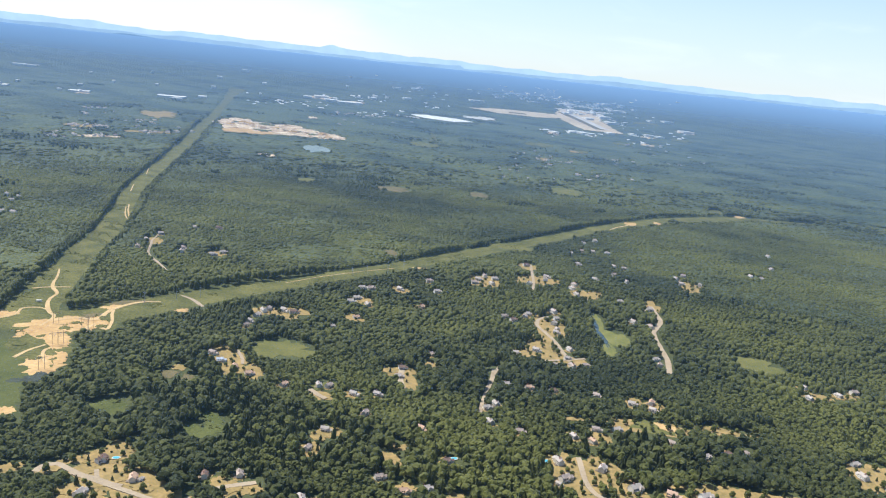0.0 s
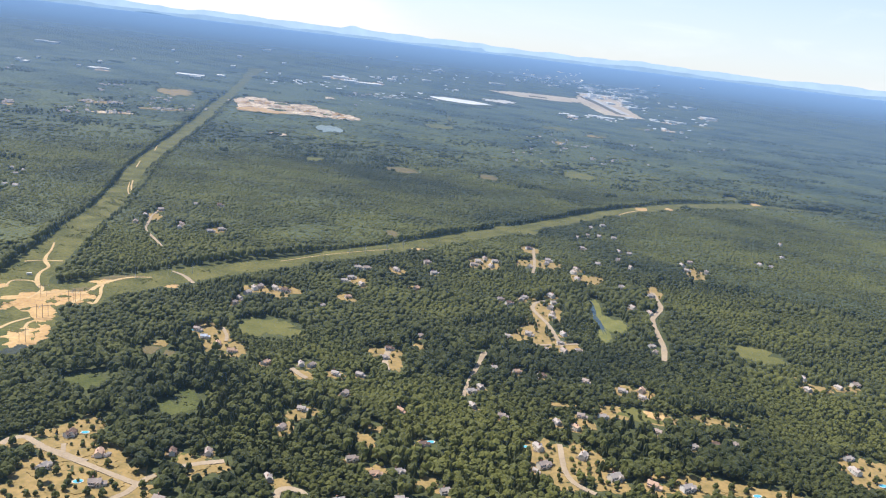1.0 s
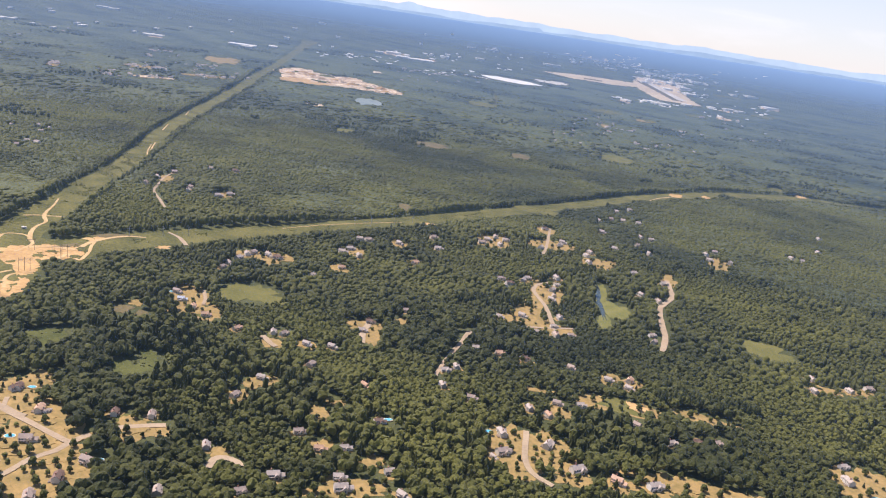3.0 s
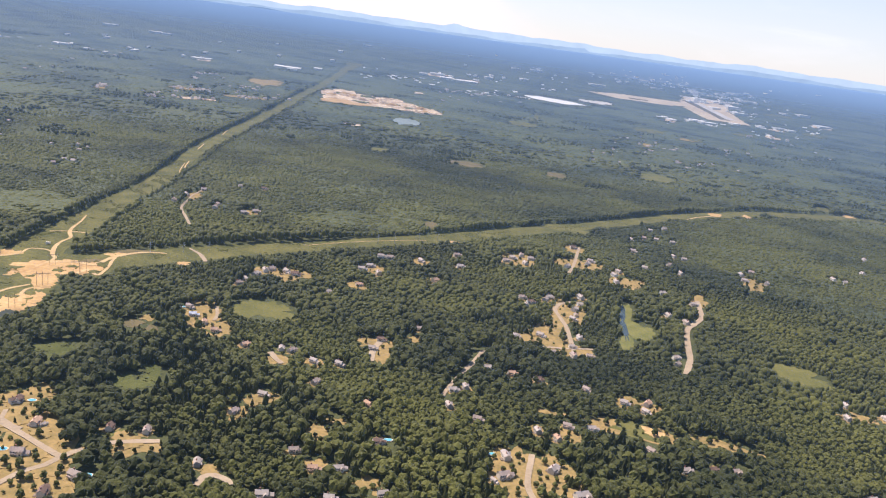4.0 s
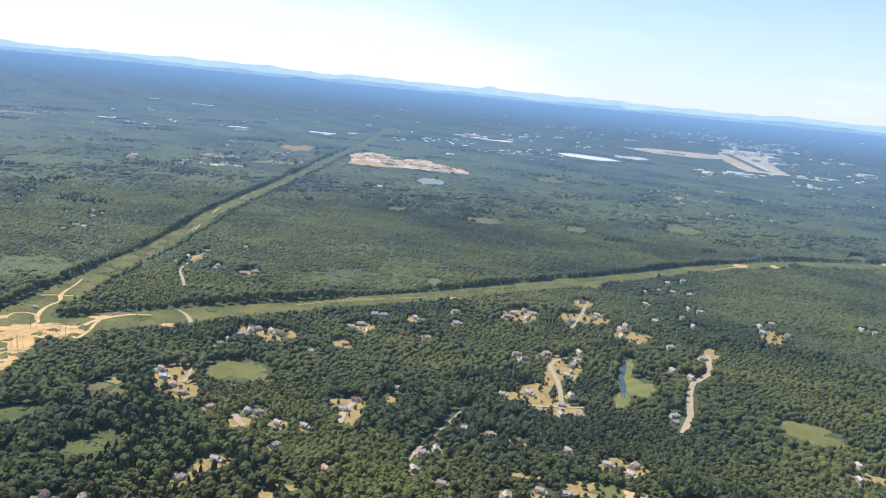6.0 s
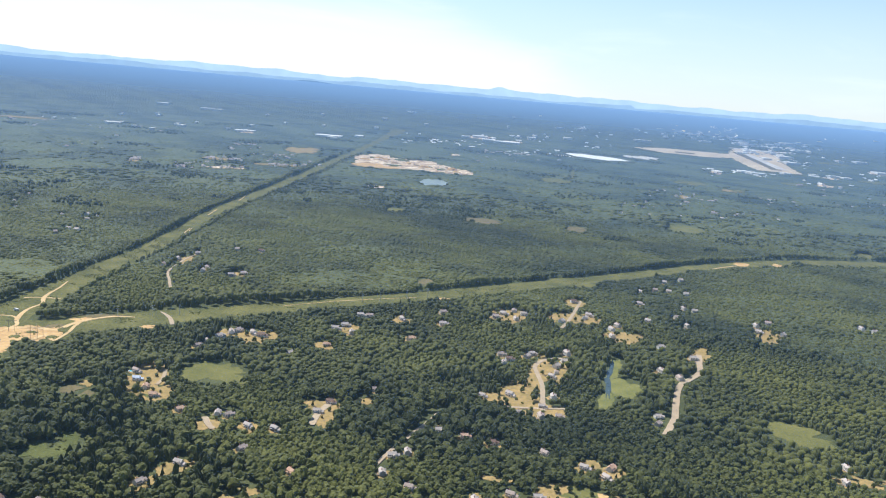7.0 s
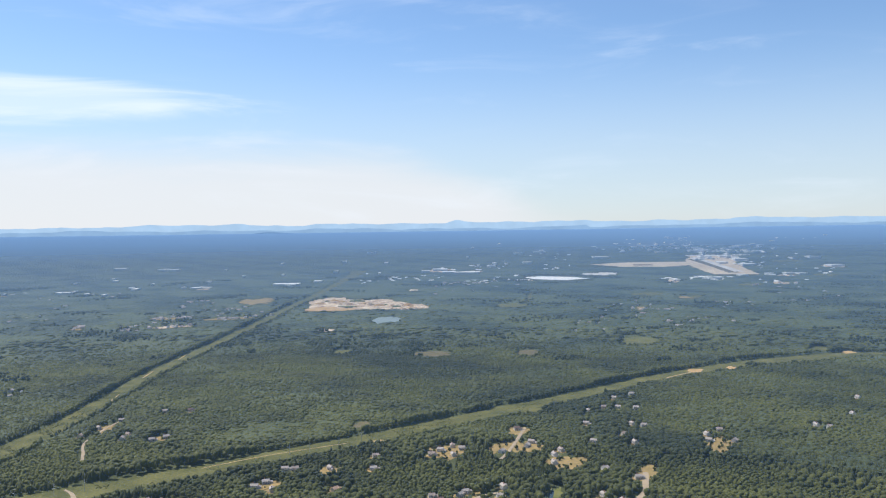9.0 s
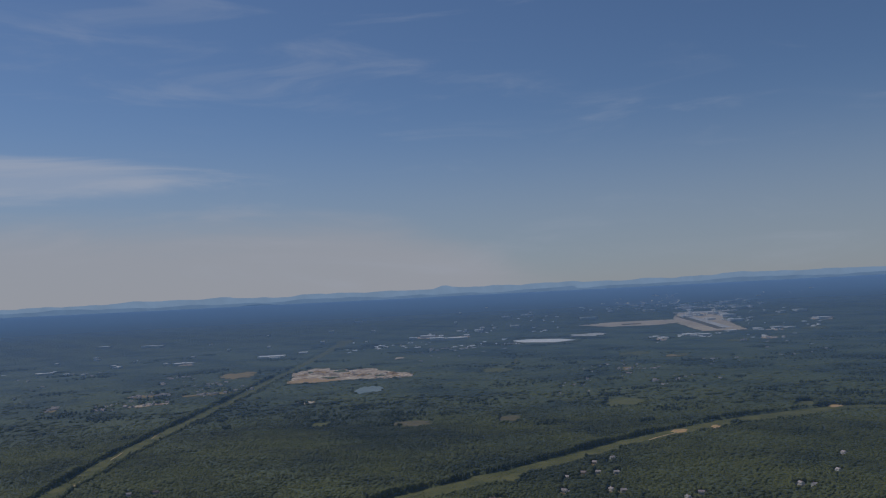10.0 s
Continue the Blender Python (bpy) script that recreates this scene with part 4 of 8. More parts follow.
ribbon("road", "turning circle of pale asphalt", [(-38.1, 311.7), (-38.5, 318.3), (-34.8, 321.1), (-28.5, 319.8), (-26.3, 317.0)], 3.4, 0.45, ASPHALT, step=3)
ribbon("road", "sun-bleached residential road", [(95.1, 393.4), (94.6, 376.6), (95.0, 364.0), (97.9, 355.4), (102.4, 350.9), (107.5, 347.3)], 3.0, 0.45, ASPHALT, step=3)
ribbon("road", "sun-bleached residential road", [(56.2, 513.0), (52.8, 490.1), (48.8, 473.8)], 3.0, 0.45, ASPHALT, step=3)
ribbon("road", "sun-bleached residential road", [(61.0, 520.4), (55.0, 501.3), (49.3, 475.9), (44.9, 453.0), (42.2, 432.3)], 2.4, 0.45, ASPHALT, clear=0.4, step=3)
ribbon("road", "sun-bleached residential road", [(113.9, 541.3), (111.5, 561.1), (107.9, 587.9), (103.2, 604.0), (99.0, 621.6), (102.7, 637.6), (113.3, 648.2), (120.0, 647.7)], 3.3, 0.45, ASPHALT, step=3)
ribbon("road", "sun-bleached residential road", [(91.9, 538.1), (108.3, 543.5), (126.8, 551.0)], 2.4, 0.45, ASPHALT, step=3)
ribbon("road", "sun-bleached residential road", [(217.8, 712.4), (216.6, 688.9), (215.0, 666.5), (207.0, 647.3), (199.0, 628.9), (195.0, 593.8), (192.9, 566.2), (186.7, 537.2)], 4.4, 0.45, ASPHALT, clear=1.2, step=3)
ribbon("road", "sun-bleached residential road", [(116.5, 832.5), (114.3, 796.3), (111.0, 752.2), (107.5, 730.7)], 3.0, 0.45, ASPHALT, step=3)
ribbon("road", "pale village road between trees", [(-226.0, 674.3), (-240.4, 695.5), (-259.6, 723.6), (-269.9, 759.5), (-274.7, 777.8), (-279.0, 814.9)], [2.6, 2.6, 2.4, 2.4, 2.0, 2.0], 0.45, ASPHALT, clear=1.4, step=3)
ribbon("road", "broad pale gravel drive", [(-6.9, 496.3), (-7.7, 481.1), (-5.0, 463.9)], 4.0, 0.45, ASPHALT, step=3)
ribbon("road", "short paved drive", [(-119.1, 501.7), (-112.3, 488.2), (-109.9, 478.6)], 2.4, 0.45, ASPHALT, step=3)
ribbon("road", "pale gravel drive", [(-61.4, 449.7), (-54.4, 441.7), (-49.7, 438.0)], 3.5, 0.45, ASPHALT, step=3)

# the far country
opening("sand_pit", "broad pale sand and gravel pit", -495.5, 2086.1, 75.4, 190.0, 18, 0.30, QUARRY, rough=0.28)
opening("sand_pit", "pale tongue of a sand and gravel pit", -374.8, 2028.5, 86.6, 118.5, 15, 0.40, QUARRY, rough=0.28)
opening("sand_pit", "pale end of a sand and gravel pit", -274.3, 1998.8, 46.4, 67.6, 13, 0.50, QUARRY, rough=0.28)
opening("sand_pit", "orange lower shelf of a sand pit", -461.5, 1914.3, 55.4, 50.7, 19, 0.60, SAND, rough=0.28)
opening("sand_pit", "pale upper shelf of a sand pit", -398.3, 2152.2, 36.8, 53.5, 15, 0.50, QUARRY, rough=0.28)
opening("sand_pit", "small bare gravel pit", -322.0, 1519.8, 18.4, 19.6, 19, 0.30, QUARRY, rough=0.28)
opening("pit_scrub", "green scrub on a bank of a sand pit", -458.4, 2139.2, 20.0, 28.6, 17, 1.20, OVERGROWN, rough=0.35)
opening("pit_scrub", "green scrub on a bank of a sand pit", -356.2, 2032.0, 13.0, 15.8, 15, 1.20, OVERGROWN, rough=0.35)
opening("pit_scrub", "green scrub on a bank of a sand pit", -429.4, 1977.0, 19.9, 13.9, 17, 1.20, OVERGROWN, rough=0.35)
opening("pit_scrub", "green scrub on a bank of a sand pit", -413.6, 2084.4, 11.9, 16.8, 16, 1.20, OVERGROWN, rough=0.35)
opening("pit_scrub", "green scrub on a bank of a sand pit", -310.3, 1991.9, 12.7, 12.0, 14, 1.20, OVERGROWN, rough=0.35)
opening("pit_scrub", "green scrub on a bank of a sand pit", -537.3, 2124.5, 9.3, 18.1, 19, 1.20, OVERGROWN, rough=0.35)
opening("pit_pond", "pale shallow pond below a sand pit", -254.8, 1704.4, 30.3, 65.4, 12, 0.30, SHALLOW, rough=0.25)
opening("field", "tan mown field by a strip", -743.6, 2136.7, 51.4, 95.6, 22, 0.30, DRY, rough=0.45)
opening("field", "pale dry field by a strip", -613.2, 1697.4, 52.7, 19.4, 24, 0.30, DRY, rough=0.40)
opening("field", "green field in far woods", -29.5, 2041.5, 38.8, 52.0, 4, 0.30, FIELD)
opening("field", "green cut strip in the woods", -4.9, 2242.2, 5.8, 215.0, 3, 0.30, MEADOW)
opening("field", "green meadow in far woods", 247.6, 1433.8, 30.9, 41.2, -6, 0.30, FIELD)
opening("field", "pale meadow in far woods", 432.7, 2309.5, 20.5, 36.5, -8, 0.30, MEADOW)
opening("field", "brownish cut-over clearing", -62.2, 1258.8, 31.0, 24.0, 8, 0.30, SCRUB)
opening("field", "brownish cut-over clearing", 79.7, 1287.5, 16.3, 28.3, 1, 0.30, SCRUB)
opening("field", "small green clearing", -202.5, 1266.8, 15.6, 18.1, 14, 0.30, FIELD)
opening("field", "green meadow in far woods", 504.8, 1370.9, 12.8, 24.6, -17, 0.30, MEADOW)
ribbon("stockyard", "long white roofed yard", [(-79.2, 3259.8), (14.5, 3166.1), (105.7, 3084.7)], [90, 190, 120], 0.60, ROOF_WHITE, step=30)
ribbon("airfield", "wide tan airfield apron", [(211.9, 4225.5), (334.3, 4293.9), (539.1, 4412.8), (676.2, 4390.5)], [300, 480, 520, 480], 0.40, APRON, step=60, ragged=0.2)
ribbon("airfield", "tan grass round a runway", [(880.0, 5500.0), (820.0, 4900.0), (745.0, 4200.0), (716.0, 3380.0)], [190, 270, 230, 170], 0.70, APRON, step=40, ragged=0.12)
ribbon("airfield", "dull olive grass along a runway", [(735.0, 5000.0), (733.0, 4300.0), (722.0, 3500.0)], 46, 1.20, SCRUB, step=40, ragged=0.15)
ribbon("runway", "long pale runway", [(790.0, 5300.0), (775.0, 4521.3), (752.0, 3560.0)], 40, 1.60, CONCRETE, step=60, ragged=0.0)
ribbon("airfield", "dark grass between airfield aprons", [(360.0, 4251.6), (456.0, 4247.9)], 90, 1.50, SCRUB, step=60)
ribbon("airfield", "pale concrete yard beyond a white yard", [(-134.9, 3042.6), (-73.9, 3063.8)], 60, 0.70, CONCRETE, step=60)
opening("bare_lot", "pale bare ground among far woods", -755.8, 1692.0, 37.1, 33.2, 30, 0.30, DRY, rough=0.40)
opening("bare_lot", "pale bare ground among far woods", -653.2, 1546.1, 38.3, 19.1, 29, 0.30, QUARRY, rough=0.40)
opening("bare_lot", "pale bare ground among far woods", -563.8, 3814.9, 65.4, 140.2, 11, 0.30, QUARRY, rough=0.40)
opening("bare_lot", "pale bare ground among far woods", -392.8, 3672.4, 52.1, 88.9, 9, 0.30, QUARRY, rough=0.40)
opening("bare_lot", "pale bare ground among far woods", -1162.6, 2603.6, 30.6, 66.4, 28, 0.30, QUARRY, rough=0.40)
opening("bare_lot", "pale bare ground among far woods", -1760.5, 2219.2, 102.9, 36.0, 42, 0.30, DRY, rough=0.40)
opening("bare_lot", "pale bare ground among far woods", -397.7, 2543.4, 16.3, 39.4, 13, 0.30, QUARRY, rough=0.40)
opening("bare_lot", "pale bare ground among far woods", -113.5, 3036.5, 34.0, 33.6, 5, 0.30, QUARRY, rough=0.40)
opening("bare_lot", "pale bare ground among far woods", 416.1, 2291.8, 30.3, 32.3, -7, 0.30, DRY, rough=0.40)
opening("bare_lot", "pale bare ground among far woods", 277.2, 1981.9, 13.6, 29.6, -4, 0.30, DRY, rough=0.40)
opening("bare_lot", "pale bare ground among far woods", 766.8, 2868.0, 26.6, 56.3, -12, 0.30, QUARRY, rough=0.40)
opening("bare_lot", "pale bare ground among far woods", 1264.6, 4091.6, 53.7, 136.6, -15, 0.30, QUARRY, rough=0.40)
opening("bare_lot", "pale bare ground among far woods", 879.3, 3311.0, 33.2, 45.3, -13, 0.30, QUARRY, rough=0.40)
opening("bare_lot", "pale bare ground among far woods", -831.9, 1493.1, 12.3, 17.1, 35, 0.30, DRY, rough=0.40)
opening("bare_lot", "pale bare ground among far woods", 432.9, 2978.1, 20.8, 49.3, -5, 0.30, QUARRY, rough=0.40)
opening("bare_lot", "pale concrete yard beside an airfield", 183.8, 3474.5, 77.8, 103.1, 0, 0.30, CONCRETE, rough=0.40)
opening("bare_lot", "pale concrete yard beside an airfield", 971.0, 4916.2, 77.4, 214.9, -9, 0.30, CONCRETE, rough=0.40)
opening("bare_lot", "pale concrete yard beside an airfield", 955.2, 5643.7, 181.4, 173.6, -8, 0.30, CONCRETE, rough=0.40)
opening("bare_lot", "pale concrete yard beside an airfield", 994.1, 5341.2, 76.4, 147.0, -9, 0.30, CONCRETE, rough=0.40)
opening("bare_lot", "green meadow among far woods", 314.4, 2407.0, 43.4, 60.2, -4, 0.30, FIELD, rough=0.40)
opening("bare_lot", "green meadow among far woods", 1198.6, 4670.7, 81.0, 148.9, -13, 0.30, FIELD, rough=0.40)
opening("bare_lot", "green meadow among far woods", 1030.6, 3329.3, 48.2, 95.6, -15, 0.30, FIELD, rough=0.40)
opening("bare_lot", "green meadow among far woods", 658.1, 2789.8, 39.5, 53.4, -11, 0.30, FIELD, rough=0.40)

# house lots
lot(-138.5, 347.9, 3.0)
lot(-122.4, 307.4, 3.0)
lot(-80.4, 302.8, 3.0)
lot(76.3, 385.9, 3.0)
lot(26.3, 378.8, 3.0)
lot(-135.2, 491.2, 3.0)
lot(266.7, 389.5, 3.0)
lot(190.5, 363.3, 3.0)
VILLAGES = []
VILLAGES.append([(-705.0, 1622.4), (-725.9, 1594.9), (-754.4, 1673.1), (-725.2, 1717.6), (-771.2, 1746.9), (-720.1, 1694.1), (-726.7, 1628.3), (-752.6, 1668.5), (-766.1, 1661.4), (-772.9, 1685.4), (-739.5, 1728.8), (-704.4, 1616.7), (-694.4, 1686.5), (-752.2, 1711.5)])
VILLAGES.append([(-637.1, 1720.9), (-591.0, 1823.1), (-579.8, 1717.7), (-658.2, 1738.7), (-616.3, 1683.0), (-614.6, 1779.6), (-599.9, 1702.2), (-602.8, 1704.9), (-543.5, 1772.9), (-630.1, 1751.3), (-617.0, 1708.3), (-547.1, 1751.5), (-598.2, 1660.1), (-594.8, 1704.5)])
VILLAGES.append([(-739.0, 1503.9), (-691.6, 1478.5), (-721.6, 1477.1), (-736.2, 1527.5), (-734.0, 1542.6), (-707.2, 1474.8), (-700.4, 1466.6)])
VILLAGES.append([(-832.5, 1508.9), (-848.2, 1533.4), (-844.3, 1506.9), (-848.1, 1523.3)])
VILLAGES.append([(-117.2, 2727.6), (-241.0, 2934.3), (-351.7, 2672.1), (-297.8, 3055.5), (-289.3, 2357.1), (-206.4, 3037.6), (-201.2, 2497.6), (-89.2, 2744.0), (-253.9, 2745.7), (-216.2, 3185.0), (-231.0, 2963.5), (-151.2, 3296.6), (-146.9, 2642.1), (-257.7, 2464.5), (-157.8, 3332.3), (-212.8, 3251.7), (-229.6, 2828.4), (-320.9, 2768.8), (-152.9, 3054.1), (-294.7, 2535.8)])
VILLAGES.append([(-634.6, 3108.5), (-656.6, 3046.9), (-545.4, 3167.7), (-615.5, 3156.2), (-630.8, 3221.2), (-663.9, 2832.1), (-660.1, 2790.1), (-559.4, 3072.4), (-714.4, 2995.9), (-581.1, 3182.9), (-638.8, 3203.8), (-672.4, 2959.0), (-587.0, 3121.6), (-655.4, 2843.1)])
VILLAGES.append([(249.0, 1602.4), (302.3, 2040.8), (192.1, 1566.0), (141.5, 1547.7), (296.0, 1871.6), (195.7, 1899.7), (185.1, 1783.6), (233.3, 1764.2), (322.0, 1713.8), (246.5, 1559.5), (177.2, 1965.0), (271.2, 2151.6), (143.4, 1705.0), (220.5, 1569.9), (259.3, 1810.3), (238.0, 1962.0)])
VILLAGES.append([(726.2, 2673.2), (754.8, 2820.8), (1082.5, 3478.3), (885.7, 3260.9), (727.3, 2995.7), (825.7, 3282.8), (814.6, 3322.5), (1045.2, 3408.3), (765.4, 2961.1), (893.5, 3066.7), (1190.1, 3826.2), (877.1, 3322.1)])
VILLAGES.append([(794.6, 2462.0), (650.7, 2179.2), (678.0, 2166.5), (727.3, 2210.0), (483.6, 2119.8), (667.2, 2412.6), (459.3, 1991.4), (784.3, 2298.8)])
VILLAGES.append([(-483.7, 919.0), (-498.4, 919.5), (-521.5, 904.0), (-444.0, 832.4), (-451.2, 808.7), (-480.0, 895.7), (-458.8, 836.3)])
VILLAGES.append([(-628.3, 945.9), (-653.2, 1002.1), (-595.0, 910.4), (-660.5, 977.9)])
VILLAGES.append([(-740.8, 1808.8), (-908.7, 2104.1), (-879.3, 2111.5), (-872.8, 2234.4), (-689.4, 1942.2), (-844.6, 1917.1), (-898.0, 2052.6), (-821.1, 2024.3), (-722.3, 1848.2), (-899.3, 2113.7), (-697.9, 1872.6), (-682.5, 1938.0), (-760.9, 1784.9), (-713.5, 1896.8)])
VILLAGES.append([(439.2, 1761.1), (473.6, 2037.6), (325.5, 1636.1), (460.3, 2157.6), (437.8, 1714.7), (358.8, 1709.1)])
VILLAGES.append([(-1170.6, 1867.0), (-942.9, 1533.8), (-1085.1, 1705.9), (-997.8, 1619.5), (-1086.5, 1666.9), (-1373.8, 2113.4), (-998.1, 1593.8), (-1124.1, 1698.7), (-1067.5, 1590.3), (-1196.6, 1940.8)])
VILLAGES.append([(17.0, 4142.4), (-151.5, 5253.8), (-68.3, 5216.5), (-5.1, 4921.0), (-31.5, 3827.1), (41.5, 4150.4), (-10.3, 3912.8), (-138.2, 3733.0), (-114.0, 4902.7), (-15.1, 3899.4), (-65.8, 3849.1), (-29.7, 3841.8), (34.1, 4225.3), (-85.0, 4286.5)])
VILLAGES.append([(523.7, 3004.3), (425.6, 2903.8), (551.9, 3153.3), (574.8, 2957.8), (404.9, 2765.4), (435.2, 2828.0), (429.4, 2821.8), (587.7, 2940.9)])
VILLAGES.append([(-230.2, 6897.2), (-306.3, 5713.8), (-430.9, 5262.9), (-297.6, 4940.6), (-329.8, 7366.9), (-358.9, 4793.9), (-327.5, 3974.6), (-272.2, 7458.4), (-247.7, 5082.3), (-575.1, 5585.8)])


def hamlet(x, y, rx, ry, turn, count):
    """A loose handful of far houses in an oval of the plan."""
    r = np.random.default_rng(int(abs(x) + abs(y)))
    a, d = r.uniform(0, 6.283, count), np.sqrt(r.random(count))
    u, v, c, s = rx * d * np.cos(a), ry * d * np.sin(a), math.cos(radians(turn)), math.sin(radians(turn))
    VILLAGES.append([(float(p), float(q)) for p, q in zip(x + u * c - v * s, y + u * s + v * c)])


hamlet(-1637.3, 2173.5, 118.5, 261.6, 41, 10)
hamlet(-1520.8, 2282.4, 119.0, 216.2, 37, 6)
hamlet(-1343.7, 2350.9, 58.5, 160.6, 34, 5)
hamlet(-891.1, 2062.7, 64.2, 150.7, 28, 8)
hamlet(-697.4, 1839.9, 56.0, 86.9, 26, 10)
hamlet(-840.0, 1499.0, 18.6, 43.5, 35, 5)
hamlet(-718.5, 1526.7, 60.4, 63.6, 31, 10)
hamlet(-748.2, 1703.2, 47.8, 51.5, 29, 14)
hamlet(-653.2, 1546.1, 47.9, 31.4, 29, 10)
hamlet(-606.0, 1724.3, 62.2, 37.4, 25, 12)
hamlet(-471.2, 3157.5, 67.5, 227.9, 12, 10)
hamlet(-318.3, 2813.8, 49.7, 118.3, 10, 14)
hamlet(-233.6, 2916.8, 61.5, 94.0, 8, 14)
hamlet(-142.5, 5895.2, 250.6, 1297.1, 3, 10)
hamlet(561.9, 8062.9, 401.6, 1650.8, -3, 26)
hamlet(1228.7, 9322.4, 334.0, 2570.2, -6, 36)
hamlet(1112.5, 5849.8, 251.7, 964.7, -9, 36)
hamlet(906.3, 4163.7, 107.1, 358.0, -10, 10)
hamlet(2447.4, 9859.7, 432.7, 5960.3, -13, 12)
hamlet(1038.8, 3775.2, 163.4, 392.0, -13, 14)
hamlet(524.1, 3122.4, 131.7, 135.5, -7, 16)
hamlet(270.6, 1975.8, 81.4, 134.4, -3, 24)
hamlet(169.9, 1711.7, 46.6, 70.5, 0, 8)
hamlet(356.3, 1729.9, 47.5, 90.8, -7, 8)
hamlet(519.5, 2148.4, 60.1, 141.5, -10, 8)
hamlet(760.6, 2799.1, 99.7, 270.9, -13, 10)
hamlet(-620.4, 3065.2, 66.3, 146.3, 15, 8)
hamlet(-420.5, 3957.1, 168.6, 287.5, 9, 12)
for spots in VILLAGES:
    for x, y in spots:
        lot(x, y, 4.5)
OPENINGS.append(("disc", -1520, 2370, 29, 28, 0.22))
OPENINGS.append(("disc", -930, 2790, 51, 56, 0.22))
OPENINGS.append(("disc", -888, 2719, 19, 26, 0.22))
OPENINGS.append(("disc", -1176, 2592, 19, 40, 0.22))
OPENINGS.append(("disc", -1149, 2608, 16, 32, 0.22))
OPENINGS.append(("disc", -1427, 2599, 8, 33, 0.22))
OPENINGS.append(("disc", -1371, 2535, 10, 47, 0.22))
OPENINGS.append(("disc", -1319, 2286, 6, 25, 0.22))
OPENINGS.append(("disc", -869, 2944, 17, 50, 0.22))
OPENINGS.append(("disc", -575, 3854, 39, 103, 0.22))
OPENINGS.append(("disc", -488, 3613, 34, 75, 0.22))
OPENINGS.append(("disc", -399, 3558, 63, 73, 0.22))
OPENINGS.append(("disc", -616, 3707, 20, 47, 0.22))
OPENINGS.append(("disc", -370, 4228, 24, 80, 0.22))
OPENINGS.append(("disc", -212, 4616, 26, 95, 0.22))
OPENINGS.append(("disc", -406, 6361, 37, 138, 0.21))
OPENINGS.append(("disc", -256, 6645, 56, 203, 0.21))
OPENINGS.append(("disc", -1753, 6887, 41, 169, 0.21))
OPENINGS.append(("disc", -1052, 4671, 13, 101, 0.22))
OPENINGS.append(("disc", 443, 3008, 13, 57, 0.22))
OPENINGS.append(("disc", 549, 3168, 18, 53, 0.22))
OPENINGS.append(("disc", 588, 3117, 34, 41, 0.22))
OPENINGS.append(("disc", 718, 3297, 17, 45, 0.22))
OPENINGS.append(("disc", 833, 3385, 14, 35, 0.22))
OPENINGS.append(("disc", 913, 3416, 24, 36, 0.22))
OPENINGS.append(("disc", 950, 3382, 18, 35, 0.22))
OPENINGS.append(("disc", 1456, 5170, 36, 112, 0.22))
OPENINGS.append(("disc", 1268, 4085, 33, 103, 0.22))
OPENINGS.append(("disc", 1309, 5024, 18, 104, 0.21))
OPENINGS.append(("disc", 991, 4891, 44, 128, 0.22))
OPENINGS.append(("disc", 907, 4237, 38, 76, 0.22))
OPENINGS.append(("disc", 824, 4473, 24, 85, 0.22))
OPENINGS.append(("disc", 4517, 15954, 61, 1653, 0.20))
OPENINGS.append(("disc", -2087, 3950, 29, 77, 0.22))
OPENINGS.append(("disc", -2008, 3915, 30, 57, 0.22))
OPENINGS.append(("disc", -2409, 4060, 35, 83, 0.22))
OPENINGS.append(("disc", 1136, 8893, 20, 244, 0.21))
OPENINGS.append(("disc", 831, 10065, 12, 236, 0.20))
OPENINGS.append(("disc", 1551, 10863, 17, 419, 0.21))
OPENINGS.append(("disc", 1226, 8985, 18, 302, 0.21))
OPENINGS.append(("disc", 1783, 16820, 39, 880, 0.20))
OPENINGS.append(("disc", 432, 7428, 23, 162, 0.21))
OPENINGS.append(("disc", 1196, 8804, 10, 342, 0.21))
OPENINGS.append(("disc", 980, 10374, 16, 347, 0.21))
OPENINGS.append(("disc", 1628, 13506, 19, 810, 0.20))
OPENINGS.append(("disc", 1752, 14704, 26, 1039, 0.20))
OPENINGS.append(("disc", 942, 9832, 16, 214, 0.21))
OPENINGS.append(("disc", 419, 6812, 13, 245, 0.21))
OPENINGS.append(("disc", 659, 7137, 17, 150, 0.21))
OPENINGS.append(("disc", 1052, 9223, 20, 245, 0.21))
OPENINGS.append(("disc", 1604, 15480, 41, 1037, 0.20))
OPENINGS.append(("disc", 1832, 15438, 30, 1148, 0.20))
OPENINGS.append(("disc", 710, 8101, 20, 344, 0.21))
OPENINGS.append(("disc", 1031, 8617, 12, 330, 0.21))
OPENINGS.append(("disc", 1600, 12674, 29, 602, 0.20))
OPENINGS.append(("disc", 750, 9831, 11, 342, 0.21))
OPENINGS.append(("disc", 881, 7702, 24, 192, 0.21))
OPENINGS.append(("disc", 500, 7113, 10, 176, 0.21))
OPENINGS.append(("disc", 414, 6741, 20, 120, 0.21))
OPENINGS.append(("disc", 656, 8982, 21, 204, 0.21))
OPENINGS.append(("disc", 1835, 14573, 30, 503, 0.20))
OPENINGS.append(("disc", 644, 9784, 31, 494, 0.21))
OPENINGS.append(("disc", 946, 10123, 26, 513, 0.21))
OPENINGS.append(("disc", 1498, 12343, 30, 701, 0.20))
OPENINGS.append(("disc", 848, 8590, 23, 162, 0.21))
OPENINGS.append(("disc", 620, 10627, 17, 265, 0.21))
OPENINGS.append(("disc", 587, 8215, 25, 225, 0.21))
OPENINGS.append(("disc", 762, 8385, 24, 370, 0.21))
OPENINGS.append(("disc", 703, 8120, 15, 320, 0.21))
OPENINGS.append(("disc", 1512, 11626, 31, 531, 0.21))
